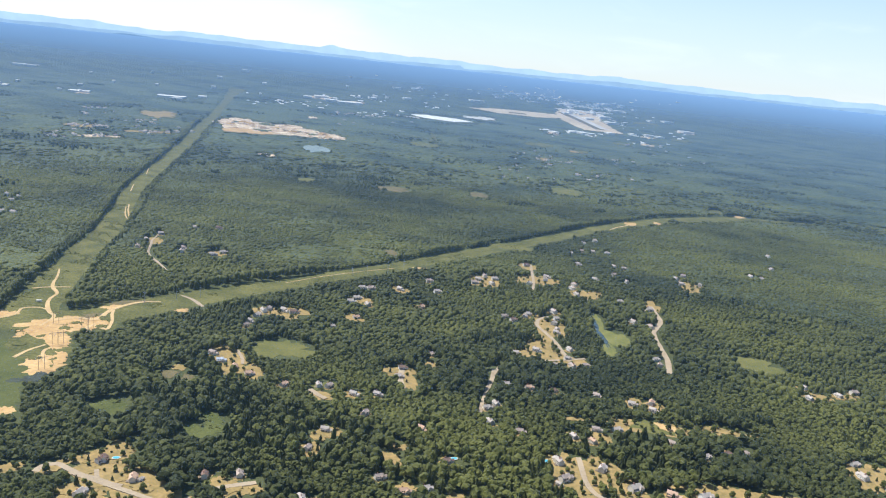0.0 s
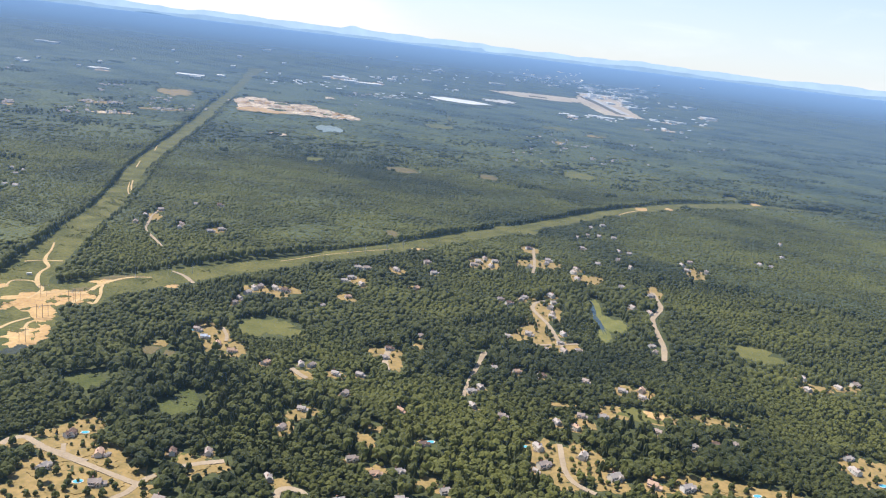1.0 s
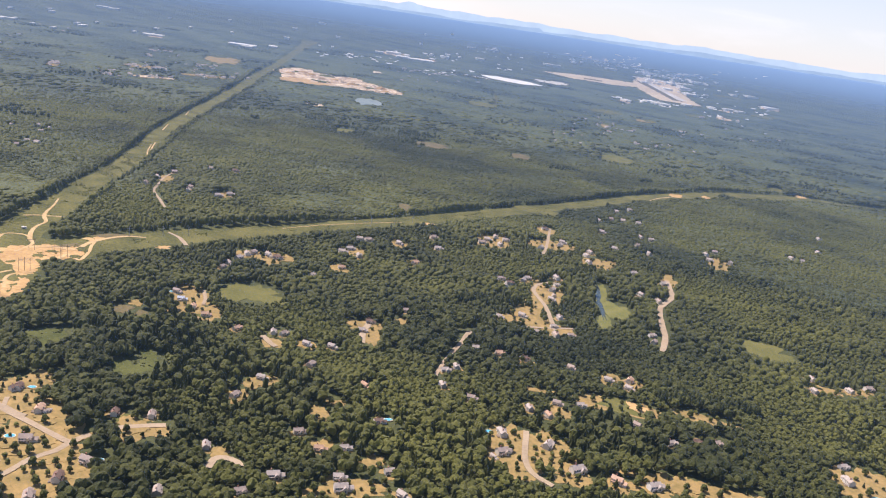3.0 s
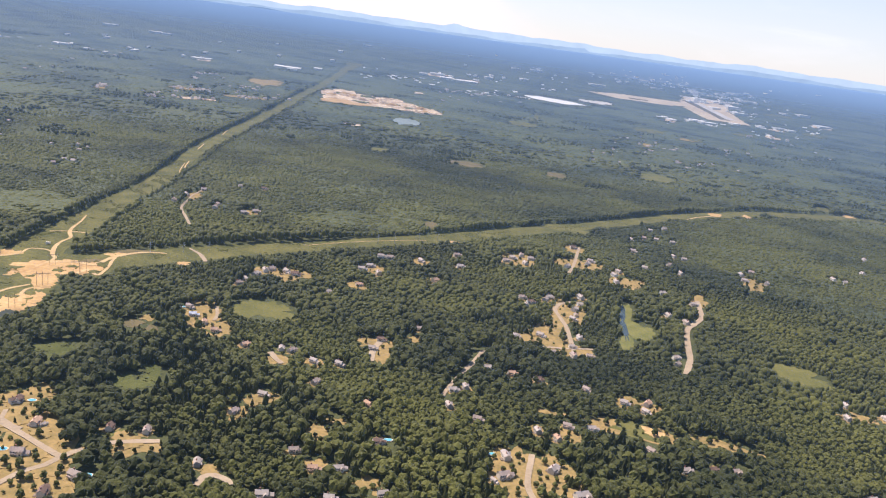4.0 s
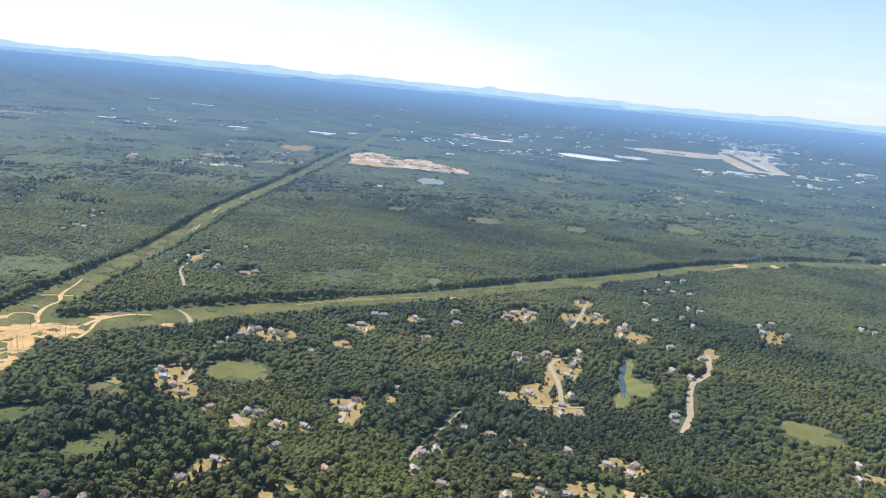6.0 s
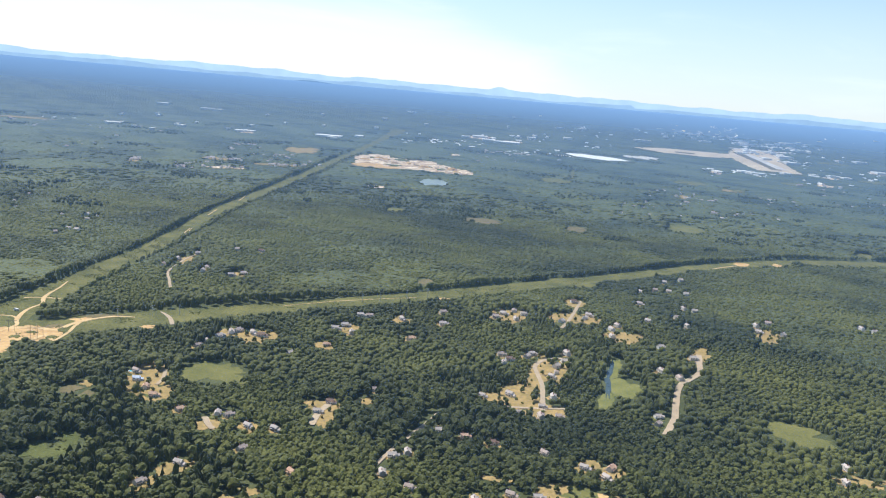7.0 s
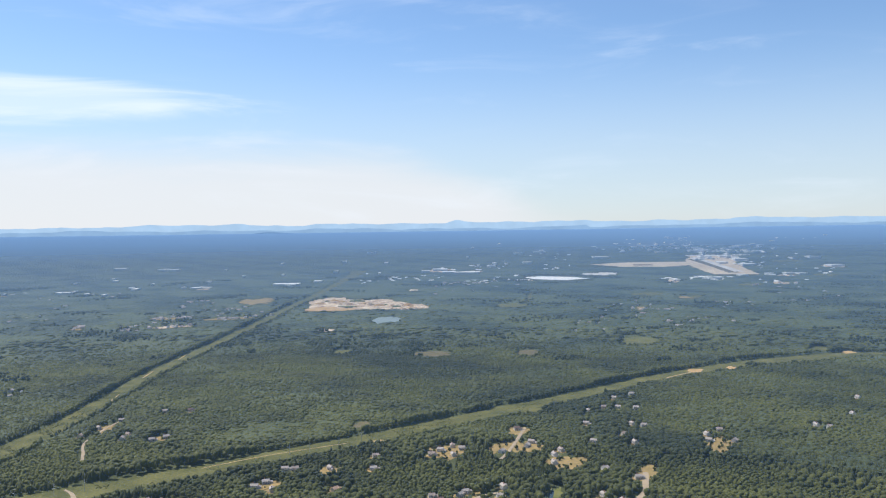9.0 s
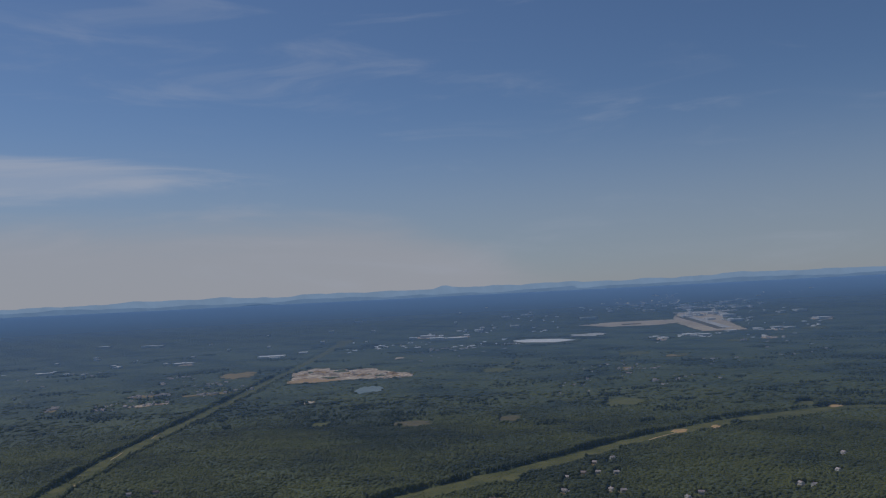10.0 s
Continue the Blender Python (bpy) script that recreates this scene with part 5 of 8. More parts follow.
OPENINGS.append(("disc", 711, 9171, 11, 194, 0.21))
OPENINGS.append(("disc", 755, 7773, 9, 239, 0.21))
OPENINGS.append(("disc", 880, 9125, 25, 325, 0.21))
OPENINGS.append(("disc", 864, 9016, 15, 322, 0.21))
OPENINGS.append(("disc", 1549, 14314, 47, 965, 0.20))
OPENINGS.append(("disc", 709, 9435, 16, 207, 0.21))
OPENINGS.append(("disc", 464, 9760, 30, 263, 0.21))
OPENINGS.append(("disc", 841, 12815, 20, 728, 0.20))
OPENINGS.append(("disc", 915, 9498, 20, 277, 0.21))
OPENINGS.append(("disc", 2174, 16629, 45, 840, 0.20))
OPENINGS.append(("disc", 632, 9910, 13, 515, 0.21))
OPENINGS.append(("disc", 758, 13159, 16, 502, 0.20))
OPENINGS.append(("disc", 1180, 6337, 32, 200, 0.21))
OPENINGS.append(("disc", 1175, 5722, 10, 156, 0.22))
OPENINGS.append(("disc", 1066, 5772, 15, 136, 0.22))
OPENINGS.append(("disc", 861, 5416, 24, 108, 0.22))
OPENINGS.append(("disc", 997, 5352, 15, 140, 0.22))
OPENINGS.append(("disc", 1252, 7111, 12, 151, 0.22))
OPENINGS.append(("disc", 1303, 8138, 28, 237, 0.21))
OPENINGS.append(("disc", 840, 5124, 10, 86, 0.22))
OPENINGS.append(("disc", 2369, 10471, 30, 514, 0.21))
OPENINGS.append(("disc", 788, 5000, 20, 74, 0.22))
OPENINGS.append(("disc", 1474, 7887, 37, 324, 0.21))
OPENINGS.append(("disc", 1575, 8354, 24, 314, 0.21))
OPENINGS.append(("disc", 1837, 8937, 24, 278, 0.21))
OPENINGS.append(("disc", 1309, 6212, 16, 135, 0.22))
OPENINGS.append(("disc", 974, 6465, 32, 158, 0.21))
OPENINGS.append(("disc", 1379, 6817, 29, 137, 0.21))
OPENINGS.append(("disc", 968, 5398, 18, 150, 0.21))
OPENINGS.append(("disc", 1644, 7610, 24, 284, 0.21))
OPENINGS.append(("disc", 954, 6105, 14, 120, 0.22))
OPENINGS.append(("disc", 1060, 5766, 9, 174, 0.21))
OPENINGS.append(("disc", 1665, 7132, 15, 211, 0.22))
OPENINGS.append(("disc", 1500, 8744, 15, 201, 0.21))
OPENINGS.append(("disc", 882, 5333, 12, 134, 0.21))
OPENINGS.append(("disc", 1116, 7671, 37, 285, 0.21))
OPENINGS.append(("disc", 747, 4936, 11, 72, 0.22))
OPENINGS.append(("disc", 860, 5066, 14, 101, 0.22))
OPENINGS.append(("disc", 1557, 7977, 33, 339, 0.21))
OPENINGS.append(("disc", 830, 5277, 20, 103, 0.21))
OPENINGS.append(("disc", 1673, 8320, 21, 260, 0.21))
OPENINGS.append(("disc", 1660, 8563, 20, 366, 0.21))
OPENINGS.append(("disc", 1611, 8219, 32, 361, 0.21))
OPENINGS.append(("disc", 1807, 8366, 29, 279, 0.21))
OPENINGS.append(("disc", 865, 5555, 19, 117, 0.22))
OPENINGS.append(("disc", 1055, 7054, 36, 156, 0.21))
OPENINGS.append(("disc", 214, 5390, 58, 131, 0.22))
OPENINGS.append(("disc", 1037, 6722, 122, 156, 0.21))
OPENINGS.append(("disc", 1311, 7207, 52, 226, 0.21))
OPENINGS.append(("disc", 1349, 6328, 57, 347, 0.22))
OPENINGS.append(("disc", 694, 6433, 47, 109, 0.21))
OPENINGS.append(("disc", -1831, 3094, 6, 35, 0.22))
OPENINGS.append(("disc", -1689, 4626, 8, 76, 0.22))
OPENINGS.append(("disc", -1747, 2975, 9, 33, 0.22))
OPENINGS.append(("disc", -311, 4442, 9, 66, 0.22))
OPENINGS.append(("disc", -1676, 2287, 6, 20, 0.22))
OPENINGS.append(("disc", -1227, 2595, 7, 24, 0.22))
OPENINGS.append(("disc", -697, 5599, 9, 106, 0.22))
OPENINGS.append(("disc", -440, 4238, 6, 60, 0.22))
OPENINGS.append(("disc", -1391, 2302, 7, 19, 0.22))
OPENINGS.append(("disc", -1032, 10722, 16, 391, 0.21))
OPENINGS.append(("disc", -1307, 2924, 8, 31, 0.22))
OPENINGS.append(("disc", -1207, 3421, 6, 41, 0.22))
OPENINGS.append(("disc", -1045, 3680, 12, 47, 0.22))
OPENINGS.append(("disc", -1807, 2817, 6, 29, 0.22))
OPENINGS.append(("disc", -1456, 2776, 5, 28, 0.22))
OPENINGS.append(("disc", -826, 3444, 4, 41, 0.23))
OPENINGS.append(("disc", -1070, 8478, 15, 245, 0.21))
OPENINGS.append(("disc", -1351, 3325, 6, 39, 0.22))
OPENINGS.append(("disc", -784, 3501, 6, 42, 0.22))
OPENINGS.append(("disc", -1510, 2332, 4, 20, 0.22))
OPENINGS.append(("disc", -384, 4496, 12, 68, 0.22))
OPENINGS.append(("disc", -1170, 2609, 5, 24, 0.23))
OPENINGS.append(("disc", -1684, 3846, 5, 53, 0.22))
OPENINGS.append(("disc", -1372, 4866, 15, 83, 0.22))
yard(-277.2, 742.0, 3.9, DRY)
yard(-279.1, 772.3, 3.9, FIELD)
yard(-275.6, 802.9, 3.9, DRY)
yard(-234.0, 740.5, 3.9, FIELD)
yard(-236.2, 753.3, 3.9, DRY)
yard(-204.1, 739.8, 3.9, FIELD)
yard(-197.1, 751.3, 3.9, DRY)
yard(-229.7, 853.3, 3.9, DRY)
yard(-254.4, 845.0, 3.9, DRY)
yard(-120.3, 587.1, 3.9, FIELD)
yard(-117.8, 592.0, 3.9, DRY)
yard(-105.7, 593.3, 3.9, DRY)
yard(-98.1, 590.2, 3.9, DRY)
yard(-124.4, 561.2, 2.9, DRY)
yard(-125.8, 550.1, 2.9, DRY)
yard(-122.8, 574.4, 3.9, FIELD)
yard(-64.1, 565.2, 2.9, DRY)
yard(-57.6, 632.9, 3.9, FIELD)
yard(-53.8, 644.1, 3.9, FIELD)
yard(-52.5, 676.6, 3.9, FIELD)
yard(-42.5, 629.1, 3.9, DRY)
yard(-48.9, 593.3, 2.9, FIELD)
yard(-18.6, 684.1, 3.9, DRY)
yard(6.6, 721.1, 3.9, DRY)
yard(14.8, 687.5, 3.9, DRY)
yard(2.0, 635.9, 3.9, DRY)
yard(-44.9, 677.9, 3.9, FIELD)
yard(55.2, 745.9, 3.9, FIELD)
yard(62.4, 759.3, 3.9, DRY)
yard(71.8, 753.0, 3.9, DRY)
yard(50.4, 732.4, 3.9, DRY)
yard(68.1, 734.3, 3.9, DRY)
yard(110.2, 824.4, 3.9, DRY)
yard(127.1, 781.9, 3.9, DRY)
yard(124.5, 769.7, 3.9, FIELD)
yard(105.7, 749.2, 3.9, FIELD)
yard(148.8, 746.2, 3.9, FIELD)
yard(149.6, 724.8, 3.9, DRY)
yard(153.3, 760.6, 3.9, DRY)
yard(171.9, 853.3, 3.9, DRY)
yard(199.4, 971.1, 3.9, DRY)
yard(217.6, 994.3, 3.9, FIELD)
yard(188.0, 924.5, 3.9, DRY)
yard(202.3, 926.6, 3.9, FIELD)
yard(173.4, 905.6, 3.9, FIELD)
yard(219.9, 925.8, 3.9, DRY)
yard(213.7, 858.3, 3.9, DRY)
yard(179.2, 791.4, 3.9, DRY)
yard(205.4, 819.2, 3.9, DRY)
yard(213.4, 793.3, 3.9, DRY)
yard(223.9, 853.7, 3.9, FIELD)
yard(188.3, 714.3, 3.9, FIELD)
yard(276.5, 829.8, 3.9, DRY)
yard(289.2, 846.2, 3.9, FIELD)
yard(296.3, 810.5, 3.9, DRY)
yard(275.3, 809.0, 3.9, FIELD)
yard(377.4, 877.2, 3.9, DRY)
yard(386.9, 870.8, 3.9, FIELD)
yard(450.7, 1006.9, 3.9, DRY)
yard(422.8, 927.8, 3.9, DRY)
yard(76.8, 617.9, 2.6, FIELD)
yard(71.9, 633.8, 3.5, DRY)
yard(79.1, 626.4, 3.5, FIELD)
yard(93.2, 646.4, 3.5, DRY)
yard(118.2, 659.8, 4.3, DRY)
yard(90.5, 638.9, 3.5, DRY)
yard(113.6, 626.7, 3.9, DRY)
yard(117.6, 641.7, 3.1, DRY)
yard(112.4, 604.8, 2.9, DRY)
yard(114.7, 613.9, 2.6, FIELD)
yard(90.6, 558.2, 3.2, DRY)
yard(74.6, 548.5, 2.6, DRY)
yard(117.6, 565.9, 3.2, DRY)
yard(112.4, 546.9, 2.6, FIELD)
yard(114.0, 530.5, 3.3, FIELD)
yard(124.0, 535.6, 2.6, DRY)
yard(100.4, 532.5, 2.0, FIELD)
yard(199.9, 643.1, 3.9, FIELD)
yard(182.6, 562.4, 2.9, FIELD)
yard(182.5, 550.4, 2.9, FIELD)
yard(211.9, 696.5, 3.9, DRY)
yard(187.4, 653.5, 3.9, DRY)
yard(-133.0, 491.7, 2.9, DRY)
yard(-124.9, 480.2, 2.9, DRY)
yard(-113.1, 471.6, 2.9, DRY)
yard(-102.3, 462.9, 2.9, FIELD)
yard(-78.0, 451.3, 2.9, DRY)
yard(-57.0, 455.4, 2.9, FIELD)
yard(-50.9, 455.7, 2.9, DRY)
yard(-34.6, 447.7, 2.9, DRY)
yard(11.1, 527.3, 2.9, DRY)
yard(-7.3, 497.2, 2.9, DRY)
yard(-9.0, 481.4, 2.9, FIELD)
yard(8.2, 409.2, 2.9, DRY)
yard(-20.2, 450.4, 2.9, DRY)
yard(-25.0, 422.0, 2.9, DRY)
yard(48.3, 426.1, 2.9, DRY)
yard(53.5, 452.6, 2.9, DRY)
yard(62.3, 485.6, 2.9, FIELD)
yard(77.1, 483.7, 2.9, DRY)
yard(92.7, 482.3, 2.9, DRY)
yard(121.8, 481.4, 2.9, FIELD)
yard(47.2, 445.8, 2.9, DRY)
yard(64.7, 417.3, 2.9, DRY)
yard(-44.5, 397.0, 2.9, DRY)
yard(-50.3, 373.8, 2.9, DRY)
yard(-93.1, 338.4, 2.9, DRY)
yard(-77.5, 342.1, 2.9, DRY)
yard(-45.1, 326.0, 2.9, DRY)
yard(-11.1, 314.0, 3.5, DRY)
yard(-49.7, 289.2, 2.9, DRY)
yard(-20.1, 299.4, 2.9, DRY)
yard(-11.3, 351.6, 2.9, DRY)
yard(1.4, 340.6, 2.9, DRY)
yard(11.9, 344.7, 2.9, DRY)
yard(22.2, 374.0, 2.9, DRY)
yard(35.1, 332.9, 2.9, DRY)
yard(17.8, 314.0, 3.8, DRY)
yard(14.9, 321.9, 2.9, DRY)
yard(43.2, 317.7, 2.9, DRY)
yard(-143.2, 344.5, 2.9, DRY)
yard(-123.5, 329.6, 3.2, DRY)
yard(-114.6, 306.4, 3.5, DRY)
yard(-84.2, 299.7, 3.5, DRY)
yard(-88.3, 285.5, 3.2, DRY)
yard(-91.1, 271.2, 3.5, DRY)
yard(-120.2, 329.8, 1.7, DRY)
yard(-141.0, 313.5, 3.2, DRY)
yard(-144.1, 343.2, 2.9, DRY)
yard(82.9, 384.7, 3.5, DRY)
yard(83.3, 367.1, 3.6, DRY)
yard(79.6, 362.1, 2.0, DRY)
yard(105.6, 381.0, 3.5, DRY)
yard(118.8, 363.0, 4.1, DRY)
yard(137.4, 360.4, 3.5, DRY)
yard(154.4, 361.0, 3.8, DRY)
yard(257.3, 400.0, 3.5, DRY)
yard(111.4, 429.6, 2.9, DRY)
yard(106.8, 413.4, 2.9, DRY)
yard(96.4, 417.4, 2.9, DRY)
yard(124.2, 431.7, 2.9, DRY)
yard(156.9, 476.9, 3.2, DRY)
yard(143.3, 473.2, 2.9, DRY)
yard(155.2, 466.2, 2.9, DRY)
yard(154.3, 420.3, 2.9, DRY)
yard(169.9, 407.0, 2.9, DRY)
yard(183.6, 412.9, 2.9, DRY)
yard(194.9, 415.5, 2.9, DRY)
yard(278.9, 512.6, 2.9, DRY)
yard(304.8, 522.9, 2.9, DRY)
yard(283.7, 532.8, 2.9, DRY)
yard(319.5, 531.7, 3.5, DRY)
yard(260.0, 415.3, 2.9, DRY)


# ---- woods ----
def lump():
    """A rounded clump, open below: the template of a leafy lobe."""
    bm = bmesh.new()
    bmesh.ops.create_icosphere(bm, subdivisions=1, radius=1.0)
    v = np.array([p.co[:] for p in bm.verts])
    f = np.array([[p.index for p in q.verts] for q in bm.faces])
    bm.free()
    f = f[v[f][:, :, 2].mean(1) > -0.6]
    return v, f


LUMP_V, LUMP_F = lump()


def leafy(name, centre, radius, tint, mat, label, smooth=True):
    n, k = len(centre), len(LUMP_V)
    turn = rng.uniform(0, 6.283, n)
    c, s = np.cos(turn)[:, None], np.sin(turn)[:, None]
    v = LUMP_V[None] * rng.uniform(0.72, 1.25, (n, k, 1))
    x, y = v[:, :, 0] * c - v[:, :, 1] * s, v[:, :, 0] * s + v[:, :, 1] * c
    out = np.stack([x, y, v[:, :, 2]], -1) * radius[:, None, :] + centre[:, None, :]
    faces = (LUMP_F[None] + (np.arange(n) * k)[:, None, None]).reshape(-1, 3)
    ob = mesh_object(name, out.reshape(-1, 3), faces, mat, smooth, {"tint": np.repeat(tint, k)})
    return tagged(ob, label, "woodland", kind="stuff")


def hashed(i, j, seed):
    v = np.sin(i * 127.1 + j * 311.7 + seed * 74.7) * 43758.5453
    return v - np.floor(v)


def crowns(x, y, gap, seed):
    """Domed tree tops set on a jittered grid: height over the canopy's mean, 0 to 1, and each tree's own random number."""
    i, j = np.floor(x / gap), np.floor(y / gap)
    best, own = np.zeros(len(x)), np.zeros(len(x))
    for di in (-1, 0, 1):
        for dj in (-1, 0, 1):
            a, b = i + di, j + dj
            cx, cy = (a + 0.15 + 0.7 * hashed(a, b, seed)) * gap, (b + 0.15 + 0.7 * hashed(a, b, seed + 1)) * gap
            k = hashed(a, b, seed + 2)
            d = np.hypot(x - cx, y - cy) / (gap * (0.62 + 0.3 * k))
            h = np.sqrt(np.clip(1 - d * d, 0, 1)) * (0.55 + 0.45 * hashed(a, b, seed + 3))
            own = np.where(h > best, k, own)
            best = np.maximum(best, h)
    return best, own


def stand(x, y):
    """Old stands (towards 1) and young ones (towards 0)."""
    return np.clip(0.5 + 0.9 * wobble(x, y, 34.0, 3) + 0.6 * wobble(x, y, 13.0, 12), 0, 1)


# light green stands of young trees: a place, two half-widths and a turn
YOUNG = [(-100, 768, 62, 46, 15), (-362, 645, 38, 50, 30), (-60, 840, 40, 28, 20)]


def young(x, y):
    """How far a place lies inside a stand of young growth, 0 to 1."""
    best = np.zeros(len(x))
    for cx, cy, rx, ry, turn in YOUNG:
        c, s = math.cos(radians(turn)), math.sin(radians(turn))
        u, v = (x - cx) * c + (y - cy) * s, -(x - cx) * s + (y - cy) * c
        d = np.hypot(u / rx, v / ry) + 0.22 * wobble(x, y, 12.0, 4)
        best = np.maximum(best, np.clip((1.1 - d) / 0.25, 0, 1))
    return best


def patches(x, y):
    """Broad shifts of leaf colour from stand to stand."""
    return 0.50 * wobble(x, y, 58.0, 6) + 0.30 * wobble(x, y, 190.0, 5) + 0.24 * wobble(x, y, 22.0, 2)


def canopy(name, r0, r1, rows, columns, gap, amp, seed, mat, sink, label, tail=(), sector=(-34, 53)):
    """The roof of the woods: one rough sheet of tree tops with the openings sunk through it."""
    a = np.radians(np.linspace(*sector, columns))
    r = np.concatenate([np.geomspace(r0, r1, rows), np.array(tail)])
    rr, aa = np.meshgrid(r, a, indexing="ij")
    rr = rr * (1 + rng.uniform(-0.46, 0.46, rr.shape) * np.gradient(np.log(r))[:, None])
    aa = aa + rng.uniform(-0.42, 0.42, aa.shape) * radians(sector[1] - sector[0]) / columns
    x, y = (MID_X - rr * np.sin(aa)).ravel(), (MID_Y + rr * np.cos(aa)).ravel()
    dome, own = crowns(x, y, gap, seed)
    old = stand(x, y)
    h = 2.6 + 1.9 * old + amp * (0.6 + 0.4 * old) * dome + rng.uniform(-0.25, 0.25, len(x)) - sink
    h = np.where(shaded_out(x, y, 5.2 + 1.5 * old), -1.0, h - 1.2 * young(x, y))
    lx, ly, lz = lie(x, y)
    n = len(a)
    i, j = np.meshgrid(np.arange(len(r) - 1), np.arange(n - 1), indexing="ij")
    k = (i * n + j).ravel()
    faces = np.stack([k, k + n, k + n + 1, k + 1], 1)
    tint = (1.3 if r0 < 1400 else 2.0) * patches(x, y) + 0.5 * (own - 0.5) + 0.12 - 0.24 * old + 0.5 * young(x, y)
    ob = mesh_object(name, np.stack([lx, ly, lz + h], 1), faces, mat, True, {"tint": tint})
    return tagged(ob, label, "woodland", kind="stuff")


canopy("woods", 720, 1500, 150, 430, 10.0, 2.2, 4, MID_LEAF, 1.5, "unbroken green summer woods farther off")
canopy("distant_woods", 1483, NEAR, 190, 480, 34.0, 2.4, 7, FAR_LEAF, 0.6, "dark green woods rolling away into the haze", NEAR / np.linspace(0.985, 0.2, 70))
canopy("woods", 8, 230, 50, 160, 3.4, 1.6, 2, MID_LEAF, 0.9, "close-grown green summer woods under the flight", (), (-180, 180))
canopy("woods", 216, 1200, 60, 220, 10.0, 2.4, 5, MID_LEAF, 0.0, "green summer woods behind the flight", (), (52.2, 326.6))


def scatter(r0, r1, gap, a0=-33.0, a1=52.0):
    """Jittered places in a sector of the plan in front of the flight."""
    w = r1 + 20
    gx, gy = np.meshgrid(np.arange(MID_X - w, MID_X + w, gap), np.arange(MID_Y if a1 < 90 else MID_Y - w, MID_Y + w, gap * 0.9))
    gx[1::2] += gap / 2
    x, y = gx.ravel(), gy.ravel()
    x = x + rng.uniform(-0.45, 0.45, len(x)) * gap
    y = y + rng.uniform(-0.45, 0.45, len(x)) * gap
    d, a = np.hypot(x - MID_X, y - MID_Y), np.degrees(np.arctan2(-(x - MID_X), y - MID_Y))
    keep = (d > r0) & (d <= r1) & (a > a0) & (a < a1)
    return x[keep], y[keep]


def crown_model(r, around, rings, kind):
    """One crown of unit size: a dome of billowing boughs, or a ragged spire."""
    polar = np.linspace(0.0, 2.05, rings + 1)[1:]
    turn = r.uniform(0, 6.283)
    th = np.concatenate([[0.0]] + [np.full(around, p) for p in polar])
    ph = np.concatenate([[0.0]] + [turn + (np.arange(around) + 0.5 * (k % 2)) * 6.2832 / around for k in range(rings)])
    th, ph = th + r.normal(0, 0.07, len(th)), ph + r.normal(0, 0.10, len(ph))
    u = np.stack([np.sin(th) * np.cos(ph), np.sin(th) * np.sin(ph), np.cos(th)], 1)
    if kind == "broadleaf":
        n = 11
        a, z = 2.399 * np.arange(n) + r.uniform(-0.5, 0.5, n), np.linspace(0.95, -0.35, n) + r.uniform(-0.1, 0.1, n)
        c = np.stack([np.sqrt(np.clip(1 - z * z, 0, 1)) * np.cos(a), np.sqrt(np.clip(1 - z * z, 0, 1)) * np.sin(a), z], 1) * r.uniform(0.52, 0.72, (n, 1))
        big = r.uniform(0.30, 0.46, n)
        dot = u @ c.T
        inside = dot ** 2 - (c * c).sum(1) + big ** 2
        reach = np.where(inside > 0, dot + np.sqrt(np.maximum(inside, 0)), 0.52).max(1)
        v = u * (reach * r.uniform(0.9, 1.08, len(u)))[:, None]
    else:
        t = th / 2.05
        wide = np.clip(t, 0.0, 1) ** 0.85 * (1 + 0.28 * np.where(np.arange(len(th)) % 2, 1, -1)) * r.uniform(0.8, 1.15, len(th))
        v = np.stack([wide * np.cos(ph), wide * np.sin(ph), 1.0 - 1.9 * t], 1)
    faces = [(0, 1 + i, 1 + (i + 1) % around) for i in range(around)]
    for k in range(rings - 1):
        for i in range(around):
            a, b = 1 + k * around + i, 1 + k * around + (i + 1) % around
            faces += [(a, a + around, b), (b, a + around, b + around)]
    return v, np.array(faces)


def forest(name, centre, radius, tint, grain, kind, mat, label):
    """Many crowns in one mesh, each a turned and stretched copy of one of a dozen models."""
    r = np.random.default_rng(grain[0] * 10 + grain[1])
    models = [crown_model(r, *grain, kind) for _ in range(14)]
    which, turn = rng.integers(0, len(models), len(centre)), rng.uniform(0, 6.283, len(centre))
    verts, faces, tints, base = [], [], [], 0
    for i, (v, f) in enumerate(models):
        m = which == i
        n, k = int(m.sum()), len(v)
        if not n:
            continue
        c, s = np.cos(turn[m])[:, None], np.sin(turn[m])[:, None]
        out = np.stack([v[None, :, 0] * c - v[None, :, 1] * s, v[None, :, 0] * s + v[None, :, 1] * c, np.repeat(v[None, :, 2], n, 0)], -1)
        out = out * radius[m][:, None, :] + centre[m][:, None, :]
        verts.append(out.reshape(-1, 3))
        faces.append((f[None] + (np.arange(n) * k)[:, None, None]).reshape(-1, 3) + base)
        tints.append((tint[m][:, None] + rng.normal(0, 0.10, (n, k))).ravel())
        base += n * k
    ob = mesh_object(name, np.vstack(verts), np.vstack(faces), mat, grain[0] < 7, {"tint": np.concatenate(tints)})
    return tagged(ob, label, "woodland", kind="stuff")


